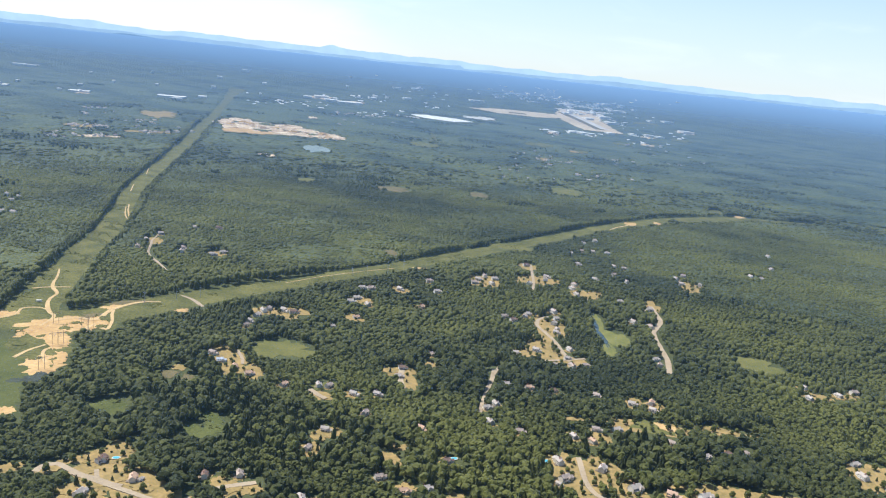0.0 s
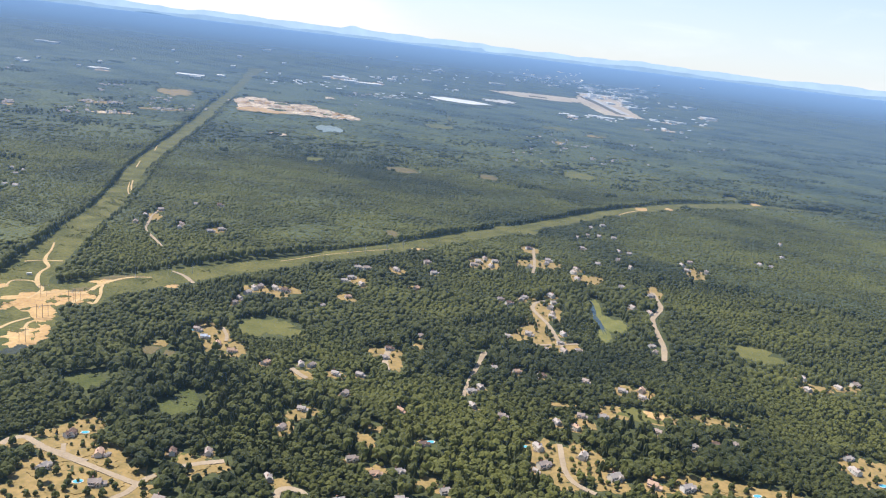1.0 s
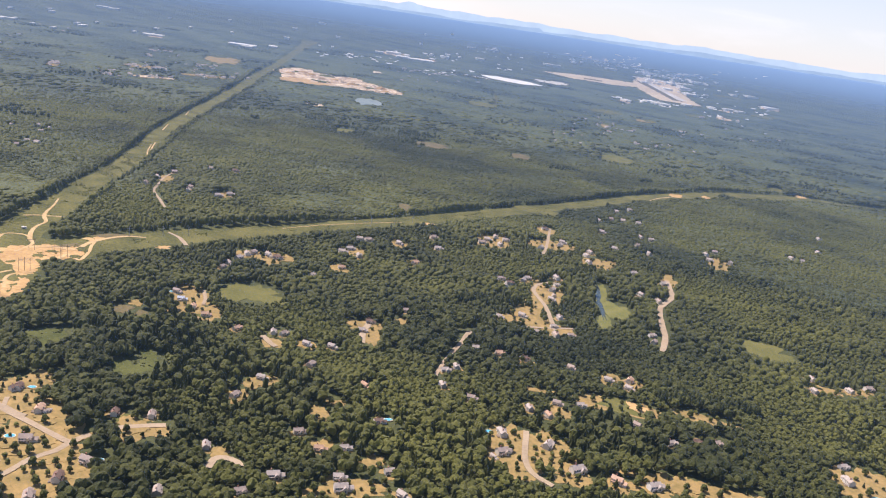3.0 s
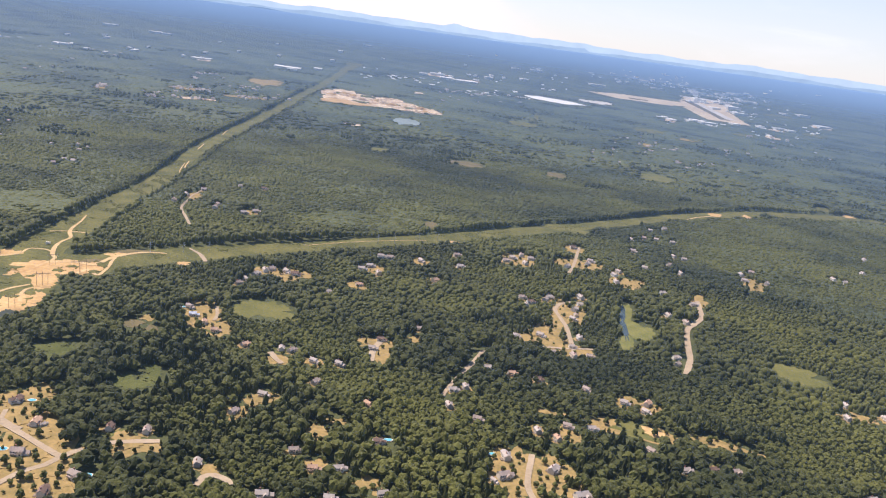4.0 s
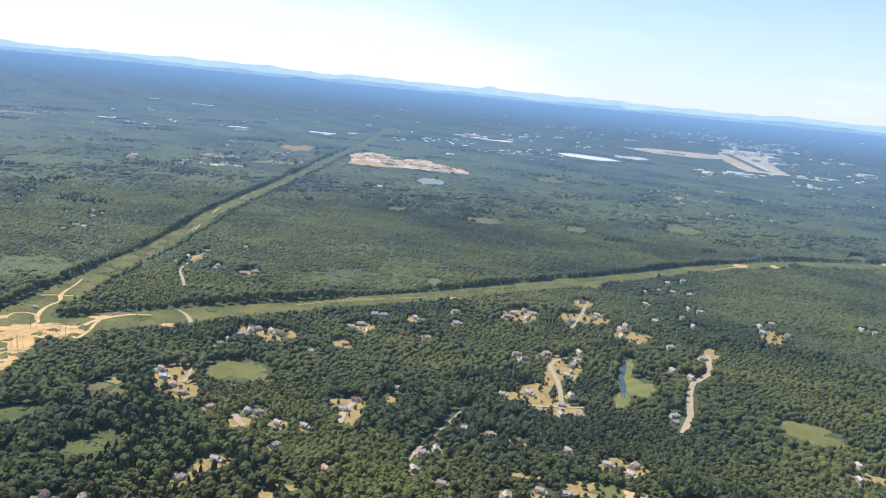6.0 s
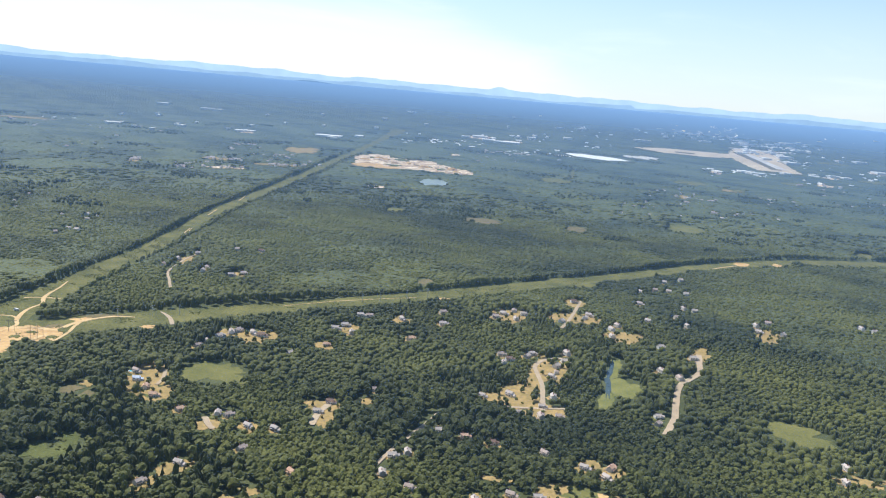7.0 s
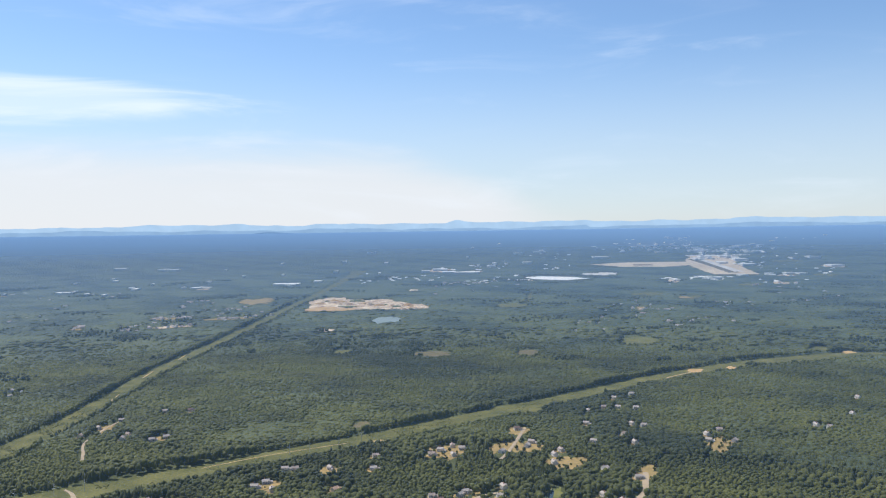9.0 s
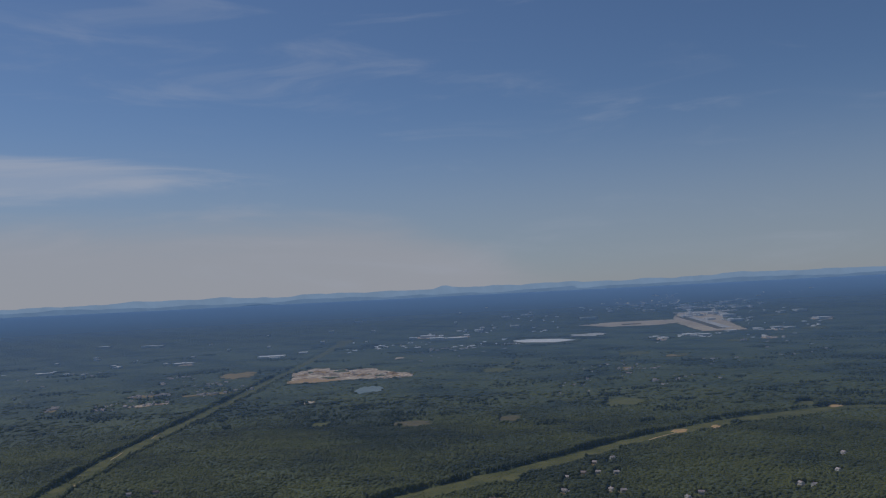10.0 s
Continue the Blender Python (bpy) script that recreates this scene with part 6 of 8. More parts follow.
def wood(name, r0, r1, gap, grain, label, thin=None, strips_only=False, sector=(-33, 52), low=1.0, reach=14.0, spread=1.0):
    """Single trees, crown beside crown; taller and broader in the old stands and round the openings."""
    x, y = scatter(r0, r1, gap, *sector)
    if strips_only:
        keep = beside_strip(x, y, reach)
        x, y = x[keep], y[keep]
    old = stand(x, y)
    edge = openness(x, y, 7.0)
    keep = rng.random(len(x)) < 0.98 - 0.5 * old                 # old stands have fewer, broader crowns
    if thin:                                                     # fewer trees stand out of the canopy farther off
        d = np.hypot(x - MID_X, y - MID_Y)
        keep = edge & (rng.random(len(x)) < 0.8) | (rng.random(len(x)) < np.clip((r1 - d) / (r1 - thin), 0, 1) * np.clip(1.0 - 0.4 * old, 0, 1))
    x, y, old, edge = x[keep], y[keep], old[keep], edge[keep]
    youth = young(x, y)
    h = (3.7 + 3.3 * old + 0.5 * edge) * rng.uniform(*((0.86, 1.14) if grain[0] > 5 else (0.93, 1.07)), len(x)) + 2.6 * beside_strip(x, y, 8.0)
    h = h * low * (1 - 0.45 * youth)
    keep = ~shaded_out(x, y, h * rng.uniform(0.4, 1.0, len(x)))
    x, y, h, old, youth = x[keep], y[keep], h[keep], old[keep], youth[keep]
    dark = (wobble(x, y, 48.0, 8) + rng.uniform(-0.5, 0.5, len(x)) - youth) > 0.5
    tint = rng.normal(0, 0.19 if grain[0] > 5 else 0.11, len(x)) + patches(x, y) + 0.14 - 0.24 * old + 0.5 * youth
    for which, mat, kind in ((~dark, LEAF, "broadleaf"), (dark, CONIFER, "conifer")):
        px, py, ph, pt, po = x[which], y[which], h[which], tint[which], old[which]
        n = len(px)
        wide = gap * spread * rng.uniform(0.60, 0.88, n) * (0.84 + 0.62 * po) * (1.0 if kind == "broadleaf" else 0.72)
        lx, ly, lz = lie(px, py)
        tall = ph * (0.46 if kind == "broadleaf" else 0.55)
        forest(name, np.stack([lx, ly, lz + ph - tall], 1), np.stack([wide, wide, tall], 1), pt, grain, kind, mat, label % kind)


wood("under_wood", 5, 225, 8.0, (6, 2), "rounded %s trees under the flight", sector=(-180, 180))
wood("near_wood", 225, 480, 3.0, (10, 4), "rounded %s trees in full summer leaf, crown beside crown")
wood("middle_wood", 480, 740, 3.0, (6, 2), "rounded %s trees of the woods in summer leaf")
wood("farther_wood", 740, 1400, 3.7, (5, 2), "rounded %s trees of the farther woods", 1150, low=0.95)
wood("far_groves", 1350, 2300, 14.0, (6, 2), "groups of tall %s trees standing out of the far woods", 1500, spread=0.7)
wood("strip_edge_wood", 1400, 2100, 4.6, (6, 2), "tall %s trees along the edge of a cleared strip", strips_only=True)
wood("strip_edge_shrubs", 300, 1500, 2.2, (6, 2), "low %s trees crowding the edge of a cleared strip", strips_only=True, low=0.62, reach=4.0)


def conifer_clump(x, y, length, turn, near=False):
    """A dark block of tall conifers beside a clearing; a narrow belt where it stands near."""
    n = int(length * (2.2 if near else 0.7))
    u, v = rng.normal(0, 0.3, n) * length, rng.normal(0, 0.22, n) * length
    if near:
        u, v = rng.uniform(-0.5, 0.5, n) * length, rng.normal(0, 2.6, n)
    c, s = math.cos(radians(turn)), math.sin(radians(turn))
    px, py = x + u * c - v * s, y + u * s + v * c
    clear = ~openness(px, py, 4.0)
    px, py = px[clear], py[clear]
    n = len(px)
    if not n:
        return
    h = rng.uniform(6, 8.5, n)
    r = rng.uniform(1.1, 1.9, n) if near else rng.uniform(1.8, 3.0, n)
    leafy("conifer_clump", np.stack([px, py, h * 0.55], 1), np.stack([r, r, h * 0.42], 1), rng.normal(-0.3 if not near else -0.1, 0.12, n), CONIFER,
          "dark belt of tall conifers beside a clearing" if near else "dark block of tall conifers in the far woods", not near)


for _ in range(150):
    far, bearing = rng.uniform(1150, 3300), rng.uniform(-30, 48)
    conifer_clump(MID_X - far * math.sin(radians(bearing)), MID_Y + far * math.cos(radians(bearing)), rng.uniform(0.012, 0.06) * far, bearing + rng.uniform(-25, 25))
for spot in ((-103, 1272, 60, 25), (-17, 1321, 40, 20), (22, 1659, 50, 10), (-250, 1322, 70, 15), (-60, 2120, 90, 30), (230, 1492, 50, 30), (-111, 1664, 40, 0),
             (60, 1290, 30, 20), (-420, 1480, 60, 5), (350, 1650, 60, 25), (520, 1900, 80, 15), (-620, 1350, 60, -10), (-700, 1050, 70, 0), (-560, 980, 60, 10), (700, 1700, 80, 20)):
    conifer_clump(*spot)

conifer_clump(184.4, 458.2, 30.3, 6, True)
conifer_clump(213.9, 459.1, 28.8, -3, True)
conifer_clump(231.9, 539.8, 25.4, -7, True)
conifer_clump(-120.9, 388.1, 19.9, 30, True)
conifer_clump(-234.0, 551.9, 19.1, 26, True)
conifer_clump(-34.1, 394.9, 23.2, 40, True)
conifer_clump(44.8, 867.7, 138.7, 44, True)
conifer_clump(127.2, 671.0, 67.7, 48, True)
conifer_clump(66.0, 571.0, 52.6, 17, True)
conifer_clump(-137.6, 465.1, 16.4, 2, True)


def strip_scrub():
    """Low bushes and weeds in loose drifts on the cleared strips."""
    for points, half_width in ((STRIP_ONE, 13.0), (STRIP_TWO, 11.0)):
        line = smooth_line(points, 1.0)
        line = line[np.hypot(line[:, 0] - MID_X, line[:, 1] - MID_Y) < 1000]
        i = rng.integers(0, len(line), 3500)
        x = line[i, 0] + rng.uniform(-1, 1, len(i)) * half_width
        y = line[i, 1] + rng.uniform(-1, 1, len(i)) * half_width
        keep = wobble(x, y, 7.0, 3) + 0.6 * wobble(x, y, 23.0, 9) > 0.25
        for way in ROADS:
            near = np.where(keep & (np.abs(x - way[:, 0].mean()) < 90) & (np.abs(y - way[:, 1].mean()) < 90))[0]
            if len(near):
                keep[near] &= np.hypot(x[near][:, None] - way[None, :, 0], y[near][:, None] - way[None, :, 1]).min(1) > 3.5
        x, y = x[keep], y[keep]
        n = len(x)
        r = rng.uniform(0.2, 0.75, n)
        leafy("strip_scrub", np.stack([x, y, r * 0.3], 1), np.stack([r, r, r * 0.8], 1), rng.normal(0.6, 0.2, n), LEAF, "low green bushes in drifts on a cleared strip")


strip_scrub()


def meadow_scrub():
    """Bushes that creep into the overgrown meadows."""
    for x, y, rx, ry, turn in SCRUBBY:
        n = int(rx * ry * 0.2)
        a, d = rng.uniform(0, 6.283, n), np.sqrt(rng.random(n))
        u, v = rx * d * np.cos(a), ry * d * np.sin(a)
        c, s = math.cos(radians(turn)), math.sin(radians(turn))
        px, py = x + u * c - v * s, y + u * s + v * c
        keep = wobble(px, py, 4.0, 5) + 0.8 * d > 0.55
        r = rng.uniform(0.3, 0.9, n)[keep]
        leafy("meadow_scrub", np.stack([px[keep], py[keep], r * 0.4], 1), np.stack([r, r, r * 0.9], 1), rng.normal(0.1, 0.2, len(r)), LEAF, "low bushes creeping into an overgrown meadow", False)


meadow_scrub()


# ---- houses ----
WALLS = {"grey": (CREAM, ROOF_GREY, "cream clapboard house with a grey shingle roof among trees"),
         "pale": (GREYWALL, ROOF_PALE, "grey clapboard house with a pale shingle roof among trees"),
         "tan": (CREAM, ROOF_TAN, "cream clapboard house with a tan shingle roof among trees"),
         "brown": (WHITE, ROOF_BROWN, "white clapboard house with a brown shingle roof among trees"),
         "blue": (WHITE, ROOF_BLUE, "white house with a blue-grey metal roof on a dry lawn"),
         "white": (WHITE, ROOF_PALE, "white clapboard house with a bleached roof among trees"),
         "cream": (CREAM, ROOF_PALE, "cream clapboard house with a bleached roof among trees")}


def gable_wall(x0, x1, y0, y1, eaves, ridge):
    bm = bmesh.new()
    ym = (y0 + y1) / 2
    ends = []
    for x in (x0, x1):
        ends.append([bm.verts.new(p) for p in ((x, y0, -0.3), (x, y1, -0.3), (x, y1, eaves), (x, ym, ridge), (x, y0, eaves))])
    bm.faces.new(ends[0][::-1])
    bm.faces.new(ends[1])
    for i in (0, 1, 4):
        j = (i + 1) % 5
        bm.faces.new([ends[0][i], ends[0][j], ends[1][j], ends[1][i]])
    return bm


def gable_roof(x0, x1, y0, y1, eaves, ridge, over=0.25, thick=0.12):
    bm = bmesh.new()
    ym = (y0 + y1) / 2
    drop = over * (ridge - eaves) / (ym - y0)
    ends = []
    for x in (x0 - over, x1 + over):
        low = [(x, y0 - over, eaves - drop), (x, ym, ridge), (x, y1 + over, eaves - drop)]
        ends.append([bm.verts.new((a, b, c + 0.01)) for a, b, c in low] + [bm.verts.new((a, b, c + thick)) for a, b, c in low[::-1]])
    bm.faces.new(ends[0])
    bm.faces.new(ends[1][::-1])
    for i in range(6):
        j = (i + 1) % 6
        bm.faces.new([ends[0][j], ends[0][i], ends[1][i], ends[1][j]])
    return bm


BUILT = {}


def house(x, y, turn, kind, size):
    """A gabled house with a garage wing; the first of each kind is built, the others are copies."""
    place = Matrix.Translation((x, y, 0.3)) @ pose(0, 0, 0, 0, 0, turn)
    if kind not in BUILT:
        wall, roof, label = WALLS[kind]
        h = tagged(new("house"), label, "house", "houses in the woods")
        part("wall", gable_wall(-3.3, 3.3, -2.1, 2.1, 2.7, 4.2), wall, h)
        main = part("roof", gable_roof(-3.3, 3.3, -2.1, 2.1, 2.7, 4.2), roof, h)
        part("chimney", boxes((-1.3, -0.8, 0.2, 0.7, 3.2, 5.0), (-1.36, -0.74, 0.14, 0.76, 5.0, 5.12)), BRICK, main, "brick chimney")
        wing, wing_top = gable_wall(-1.1, 3.1, -1.15, 1.15, 2.2, 3.3), gable_roof(-0.6, 3.1, -1.15, 1.15, 2.2, 3.3)
        for bm in (wing, wing_top):
            bm.transform(Matrix.Translation((1.9, 0.0, 0.0)) @ Matrix.Rotation(-math.pi / 2, 4, "Z"))
        part("wing_wall", wing, wall, h)
        part("wing_roof", wing_top, roof, h)
        part("wing_window", boxes((1.5, 2.3, -3.16, -3.08, 0.5, 1.5)), GLASS, h)
        part("porch_roof", boxes((-2.9, 0.6, -3.2, -2.1, 1.5, 1.62)), roof, h)
        for px in (-2.8, -1.2, 0.4):
            part("porch_post", boxes((px - 0.06, px + 0.06, -3.14, -3.02, -0.2, 1.5)), WHITE, h)
        part("deck", boxes((-2.6, 0.4, 2.1, 4.0, 0.1, 0.28), (-2.5, -2.36, 3.8, 3.94, -0.4, 0.1), (0.2, 0.34, 3.8, 3.94, -0.4, 0.1)), POLE, h, "weathered timber deck")
        part("garage_wall", gable_wall(3.3, 6.1, -1.9, 1.4, 1.6, 2.6), wall, h)
        part("garage_roof", gable_roof(3.45, 6.1, -1.9, 1.4, 1.6, 2.6), roof, h)
        part("garage_door", boxes((4.0, 5.5, -1.95, -1.88, 0.0, 1.25)), WHITE, h)
        part("door", boxes((-0.25, 0.25, -2.15, -2.08, 0.1, 1.15)), REDWALL, h)
        for wx in (-2.5, -1.3, 0.4, 2.9):
            for wy in (-2.12, 2.06):
                for wz in (0.55, 1.75):
                    part("window", boxes((wx - 0.24, wx + 0.24, wy, wy + 0.06, wz, wz + 0.62)), GLASS, h)
        h.scale = (size, size, size)
        h.matrix_basis = place @ Matrix.Diagonal((size, size, size, 1))
        BUILT[kind] = h
    else:
        h = copy_thing(BUILT[kind], place)
        h.scale = (size, size, size)
    return h


house(-277.2, 742.0, 106, "grey", 0.80)
house(-279.1, 772.3, -41, "pale", 0.80)
house(-275.6, 802.9, 27, "pale", 0.80)
house(-234.0, 740.5, 108, "white", 0.80)
house(-236.2, 753.3, -28, "grey", 0.80)
house(-204.1, 739.8, 29, "pale", 0.80)
house(-197.1, 751.3, 38, "pale", 0.80)
house(-229.7, 853.3, 14, "brown", 0.80)
house(-254.4, 845.0, 21, "white", 0.80)
house(-120.3, 587.1, 122, "white", 0.80)
house(-117.8, 592.0, 75, "grey", 0.80)
house(-105.7, 593.3, -39, "white", 0.80)
house(-98.1, 590.2, 18, "brown", 0.80)
house(-124.4, 561.2, -37, "cream", 0.66)
house(-125.8, 550.1, 71, "grey", 0.66)
house(-122.8, 574.4, 73, "pale", 0.80)
house(-64.1, 565.2, 69, "white", 0.66)
house(-57.6, 632.9, 20, "white", 0.80)
house(-53.8, 644.1, 32, "pale", 0.80)
house(-52.5, 676.6, 23, "white", 0.80)
house(-42.5, 629.1, 116, "cream", 0.80)
house(-48.9, 593.3, 32, "tan", 0.66)
house(-18.6, 684.1, -41, "pale", 0.80)
house(6.6, 721.1, 30, "grey", 0.80)
house(14.8, 687.5, 21, "white", 0.80)
house(2.0, 635.9, 65, "tan", 0.80)
house(-44.9, 677.9, 24, "grey", 0.80)
house(55.2, 745.9, -10, "white", 0.80)
house(62.4, 759.3, 103, "grey", 0.80)
house(71.8, 753.0, 14, "white", 0.80)
house(50.4, 732.4, 18, "grey", 0.80)
house(68.1, 734.3, 115, "cream", 0.80)
house(110.2, 824.4, 22, "brown", 0.80)
house(127.1, 781.9, -14, "cream", 0.80)
house(124.5, 769.7, 76, "white", 0.80)
house(105.7, 749.2, 65, "white", 0.80)
house(148.8, 746.2, 120, "white", 0.80)
house(149.6, 724.8, 111, "white", 0.80)
house(153.3, 760.6, 123, "grey", 0.80)
house(171.9, 853.3, -18, "white", 0.80)
house(199.4, 971.1, -18, "white", 0.80)
house(217.6, 994.3, 23, "white", 0.80)
house(188.0, 924.5, -4, "grey", 0.80)
house(202.3, 926.6, -10, "white", 0.80)
house(173.4, 905.6, -43, "white", 0.80)
house(219.9, 925.8, 12, "white", 0.80)
house(213.7, 858.3, 121, "white", 0.80)
house(179.2, 791.4, -13, "white", 0.80)
house(205.4, 819.2, 32, "grey", 0.80)
house(213.4, 793.3, 116, "white", 0.80)
house(223.9, 853.7, 17, "pale", 0.80)
house(188.3, 714.3, 31, "white", 0.80)
house(276.5, 829.8, 110, "white", 0.80)
house(289.2, 846.2, -13, "grey", 0.80)
house(296.3, 810.5, 65, "white", 0.80)
house(275.3, 809.0, -8, "cream", 0.80)
house(377.4, 877.2, 116, "white", 0.80)
house(386.9, 870.8, 27, "cream", 0.80)
house(450.7, 1006.9, 116, "white", 0.80)
house(422.8, 927.8, 105, "white", 0.80)
house(76.8, 617.9, 112, "white", 0.59)
house(71.9, 633.8, 30, "grey", 0.72)
house(79.1, 626.4, 28, "brown", 0.72)
house(93.2, 646.4, 35, "cream", 0.72)
house(118.2, 659.8, 121, "white", 0.88)
house(90.5, 638.9, 71, "pale", 0.72)
house(113.6, 626.7, 63, "cream", 0.80)
house(117.6, 641.7, 28, "white", 0.64)
house(112.4, 604.8, -27, "cream", 0.66)
house(114.7, 613.9, 103, "grey", 0.59)
house(90.6, 558.2, -27, "white", 0.73)
house(74.6, 548.5, -11, "white", 0.59)
house(117.6, 565.9, 110, "white", 0.73)
house(112.4, 546.9, 13, "cream", 0.59)
house(114.0, 530.5, 115, "grey", 0.76)
house(124.0, 535.6, 12, "grey", 0.59)
house(100.4, 532.5, 22, "cream", 0.46)
house(199.9, 643.1, 114, "grey", 0.80)
house(182.6, 562.4, 28, "white", 0.66)
house(182.5, 550.4, 63, "grey", 0.66)
house(211.9, 696.5, 27, "cream", 0.80)
house(187.4, 653.5, 122, "white", 0.80)
house(-133.0, 491.7, -11, "grey", 0.66)
house(-124.9, 480.2, 20, "blue", 0.66)
house(-113.1, 471.6, 110, "tan", 0.66)
house(-102.3, 462.9, 27, "tan", 0.66)
house(-78.0, 451.3, 63, "tan", 0.66)
house(-57.0, 455.4, 110, "cream", 0.66)
house(-50.9, 455.7, 63, "grey", 0.66)
house(-34.6, 447.7, -18, "white", 0.66)
house(11.1, 527.3, 23, "grey", 0.66)
house(-7.3, 497.2, 14, "brown", 0.66)
house(-9.0, 481.4, 14, "cream", 0.66)
house(8.2, 409.2, -33, "tan", 0.66)
house(-20.2, 450.4, -16, "pale", 0.66)
house(-25.0, 422.0, 74, "grey", 0.66)
house(48.3, 426.1, 118, "pale", 0.66)
house(53.5, 452.6, 112, "pale", 0.66)
house(62.3, 485.6, 21, "white", 0.66)
house(77.1, 483.7, 24, "tan", 0.66)
house(92.7, 482.3, 23, "brown", 0.66)
house(121.8, 481.4, -31, "grey", 0.66)
house(47.2, 445.8, 25, "cream", 0.66)
house(64.7, 417.3, -3, "grey", 0.66)
house(-44.5, 397.0, -5, "cream", 0.66)
house(-50.3, 373.8, 76, "grey", 0.66)
house(-93.1, 338.4, 108, "brown", 0.66)
house(-77.5, 342.1, 109, "grey", 0.66)
house(-45.1, 326.0, 115, "pale", 0.66)
house(-11.1, 314.0, 22, "pale", 0.79)
house(-49.7, 289.2, 110, "cream", 0.66)
house(-20.1, 299.4, 33, "grey", 0.66)
house(-11.3, 351.6, 27, "grey", 0.66)
house(1.4, 340.6, 17, "tan", 0.66)
house(11.9, 344.7, 29, "white", 0.66)
house(22.2, 374.0, 28, "brown", 0.66)
house(35.1, 332.9, 29, "pale", 0.66)
house(17.8, 314.0, 22, "cream", 0.86)
house(14.9, 321.9, 15, "white", 0.66)
house(43.2, 317.7, -34, "pale", 0.66)
house(-143.2, 344.5, 109, "brown", 0.66)
house(-123.5, 329.6, 105, "tan", 0.73)
house(-114.6, 306.4, 18, "grey", 0.79)
house(-84.2, 299.7, -13, "grey", 0.79)
house(-88.3, 285.5, 107, "brown", 0.73)
house(-91.1, 271.2, 116, "grey", 0.79)
house(-120.2, 329.8, 70, "white", 0.40)
house(-141.0, 313.5, 73, "white", 0.73)
house(-144.1, 343.2, 64, "brown", 0.66)
house(82.9, 384.7, 115, "cream", 0.79)
house(83.3, 367.1, 35, "grey", 0.83)
house(79.6, 362.1, -39, "white", 0.46)
house(105.6, 381.0, 66, "cream", 0.79)
house(118.8, 363.0, 32, "cream", 0.92)
house(137.4, 360.4, -27, "tan", 0.79)
house(154.4, 361.0, 26, "white", 0.86)
house(257.3, 400.0, 106, "white", 0.79)
house(111.4, 429.6, -11, "grey", 0.66)
house(106.8, 413.4, 120, "tan", 0.66)
house(96.4, 417.4, 113, "pale", 0.66)
house(124.2, 431.7, 20, "white", 0.66)
house(156.9, 476.9, 68, "tan", 0.73)
house(143.3, 473.2, -11, "white", 0.66)
house(155.2, 466.2, -39, "cream", 0.66)
house(154.3, 420.3, -37, "grey", 0.66)
house(169.9, 407.0, 27, "pale", 0.66)
house(183.6, 412.9, 29, "brown", 0.66)
house(194.9, 415.5, 26, "grey", 0.66)
house(278.9, 512.6, 104, "pale", 0.66)
house(304.8, 522.9, 114, "cream", 0.66)
house(283.7, 532.8, 111, "white", 0.66)
house(319.5, 531.7, 20, "grey", 0.79)
house(260.0, 415.3, 22, "pale", 0.66)


# ---- swimming pools ----
def pool(x, y, rx, ry, turn):
    p = tagged(new("swimming_pool"), "turquoise garden swimming pool with a pale rim", "pool", "garden pools")
    p.matrix_basis = Matrix.Translation((x, y, 0.4)) @ pose(0, 0, 0, 0, 0, turn)
    for name, k, z, mat in (("rim", 1.22, 0.12, CONCRETE), ("water", 1.0, 0.17, POOL)):
        bm = bmesh.new()
        a = [6.2832 * i / 24 for i in range(24)]
        top = [bm.verts.new((rx * k * math.cos(t), ry * k * math.sin(t), z)) for t in a]
        base = [bm.verts.new((rx * k * math.cos(t), ry * k * math.sin(t), -0.2)) for t in a]
        bm.faces.new(top)
        for i in range(24):
            bm.faces.new([base[i], base[(i + 1) % 24], top[(i + 1) % 24], top[i]])
        part(name, bm, mat, p)
    return p


pool(-138.5, 347.9, 1.7, 1.1, 20)
pool(-122.4, 307.4, 2.0, 1.4, 20)
pool(-80.4, 302.8, 1.5, 1.2, 20)
pool(76.3, 385.9, 1.7, 1.2, 20)
pool(26.3, 378.8, 2.0, 1.2, 20)
pool(-135.2, 491.2, 2.2, 1.2, 20)
pool(266.7, 389.5, 2.2, 1.5, 20)
pool(190.5, 363.3, 2.2, 1.2, 20)


# ---- pylons of the power lines ----
def frame_pylon(x, y, turn, tall):
    p = tagged(new("timber_pylon"), "brown timber H-frame pylon on the cleared strip", "pylon", "timber pylons")
    p.matrix_basis = Matrix.Translation((x, y, -0.1)) @ pose(0, 0, 0, 0, 0, turn)
    for px in (-1.7, 1.7):
        part("pole", boxes((px - 0.1, px + 0.1, -0.1, 0.1, 0, tall)), POLE, p)
    part("crossarm", boxes((-3.4, 3.4, -0.08, 0.08, tall - 1.5, tall - 1.3)), POLE, p)
    for s in (-1, 1):
        bm = bmesh.new()
        a, b = Vector((-1.6 * s, 0, tall - 4.5)), Vector((1.6 * s, 0, tall - 1.6))
        box(bm, -0.08, 0.08, -0.2, -0.17, 0, (b - a).length) if s < 0 else box(bm, -0.08, 0.08, 0.17, 0.2, 0, (b - a).length)
        bm.transform(Matrix.Translation(a) @ (b - a).to_track_quat("Z", "Y").to_matrix().to_4x4())
        part("brace", bm, POLE, p)
    for ix in (-3.2, 0.0, 3.2):
        part("insulator", boxes((ix - 0.07, ix + 0.07, -0.07, 0.07, tall - 2.4, tall - 1.5)), STEEL, p, "grey insulator string")
    return p


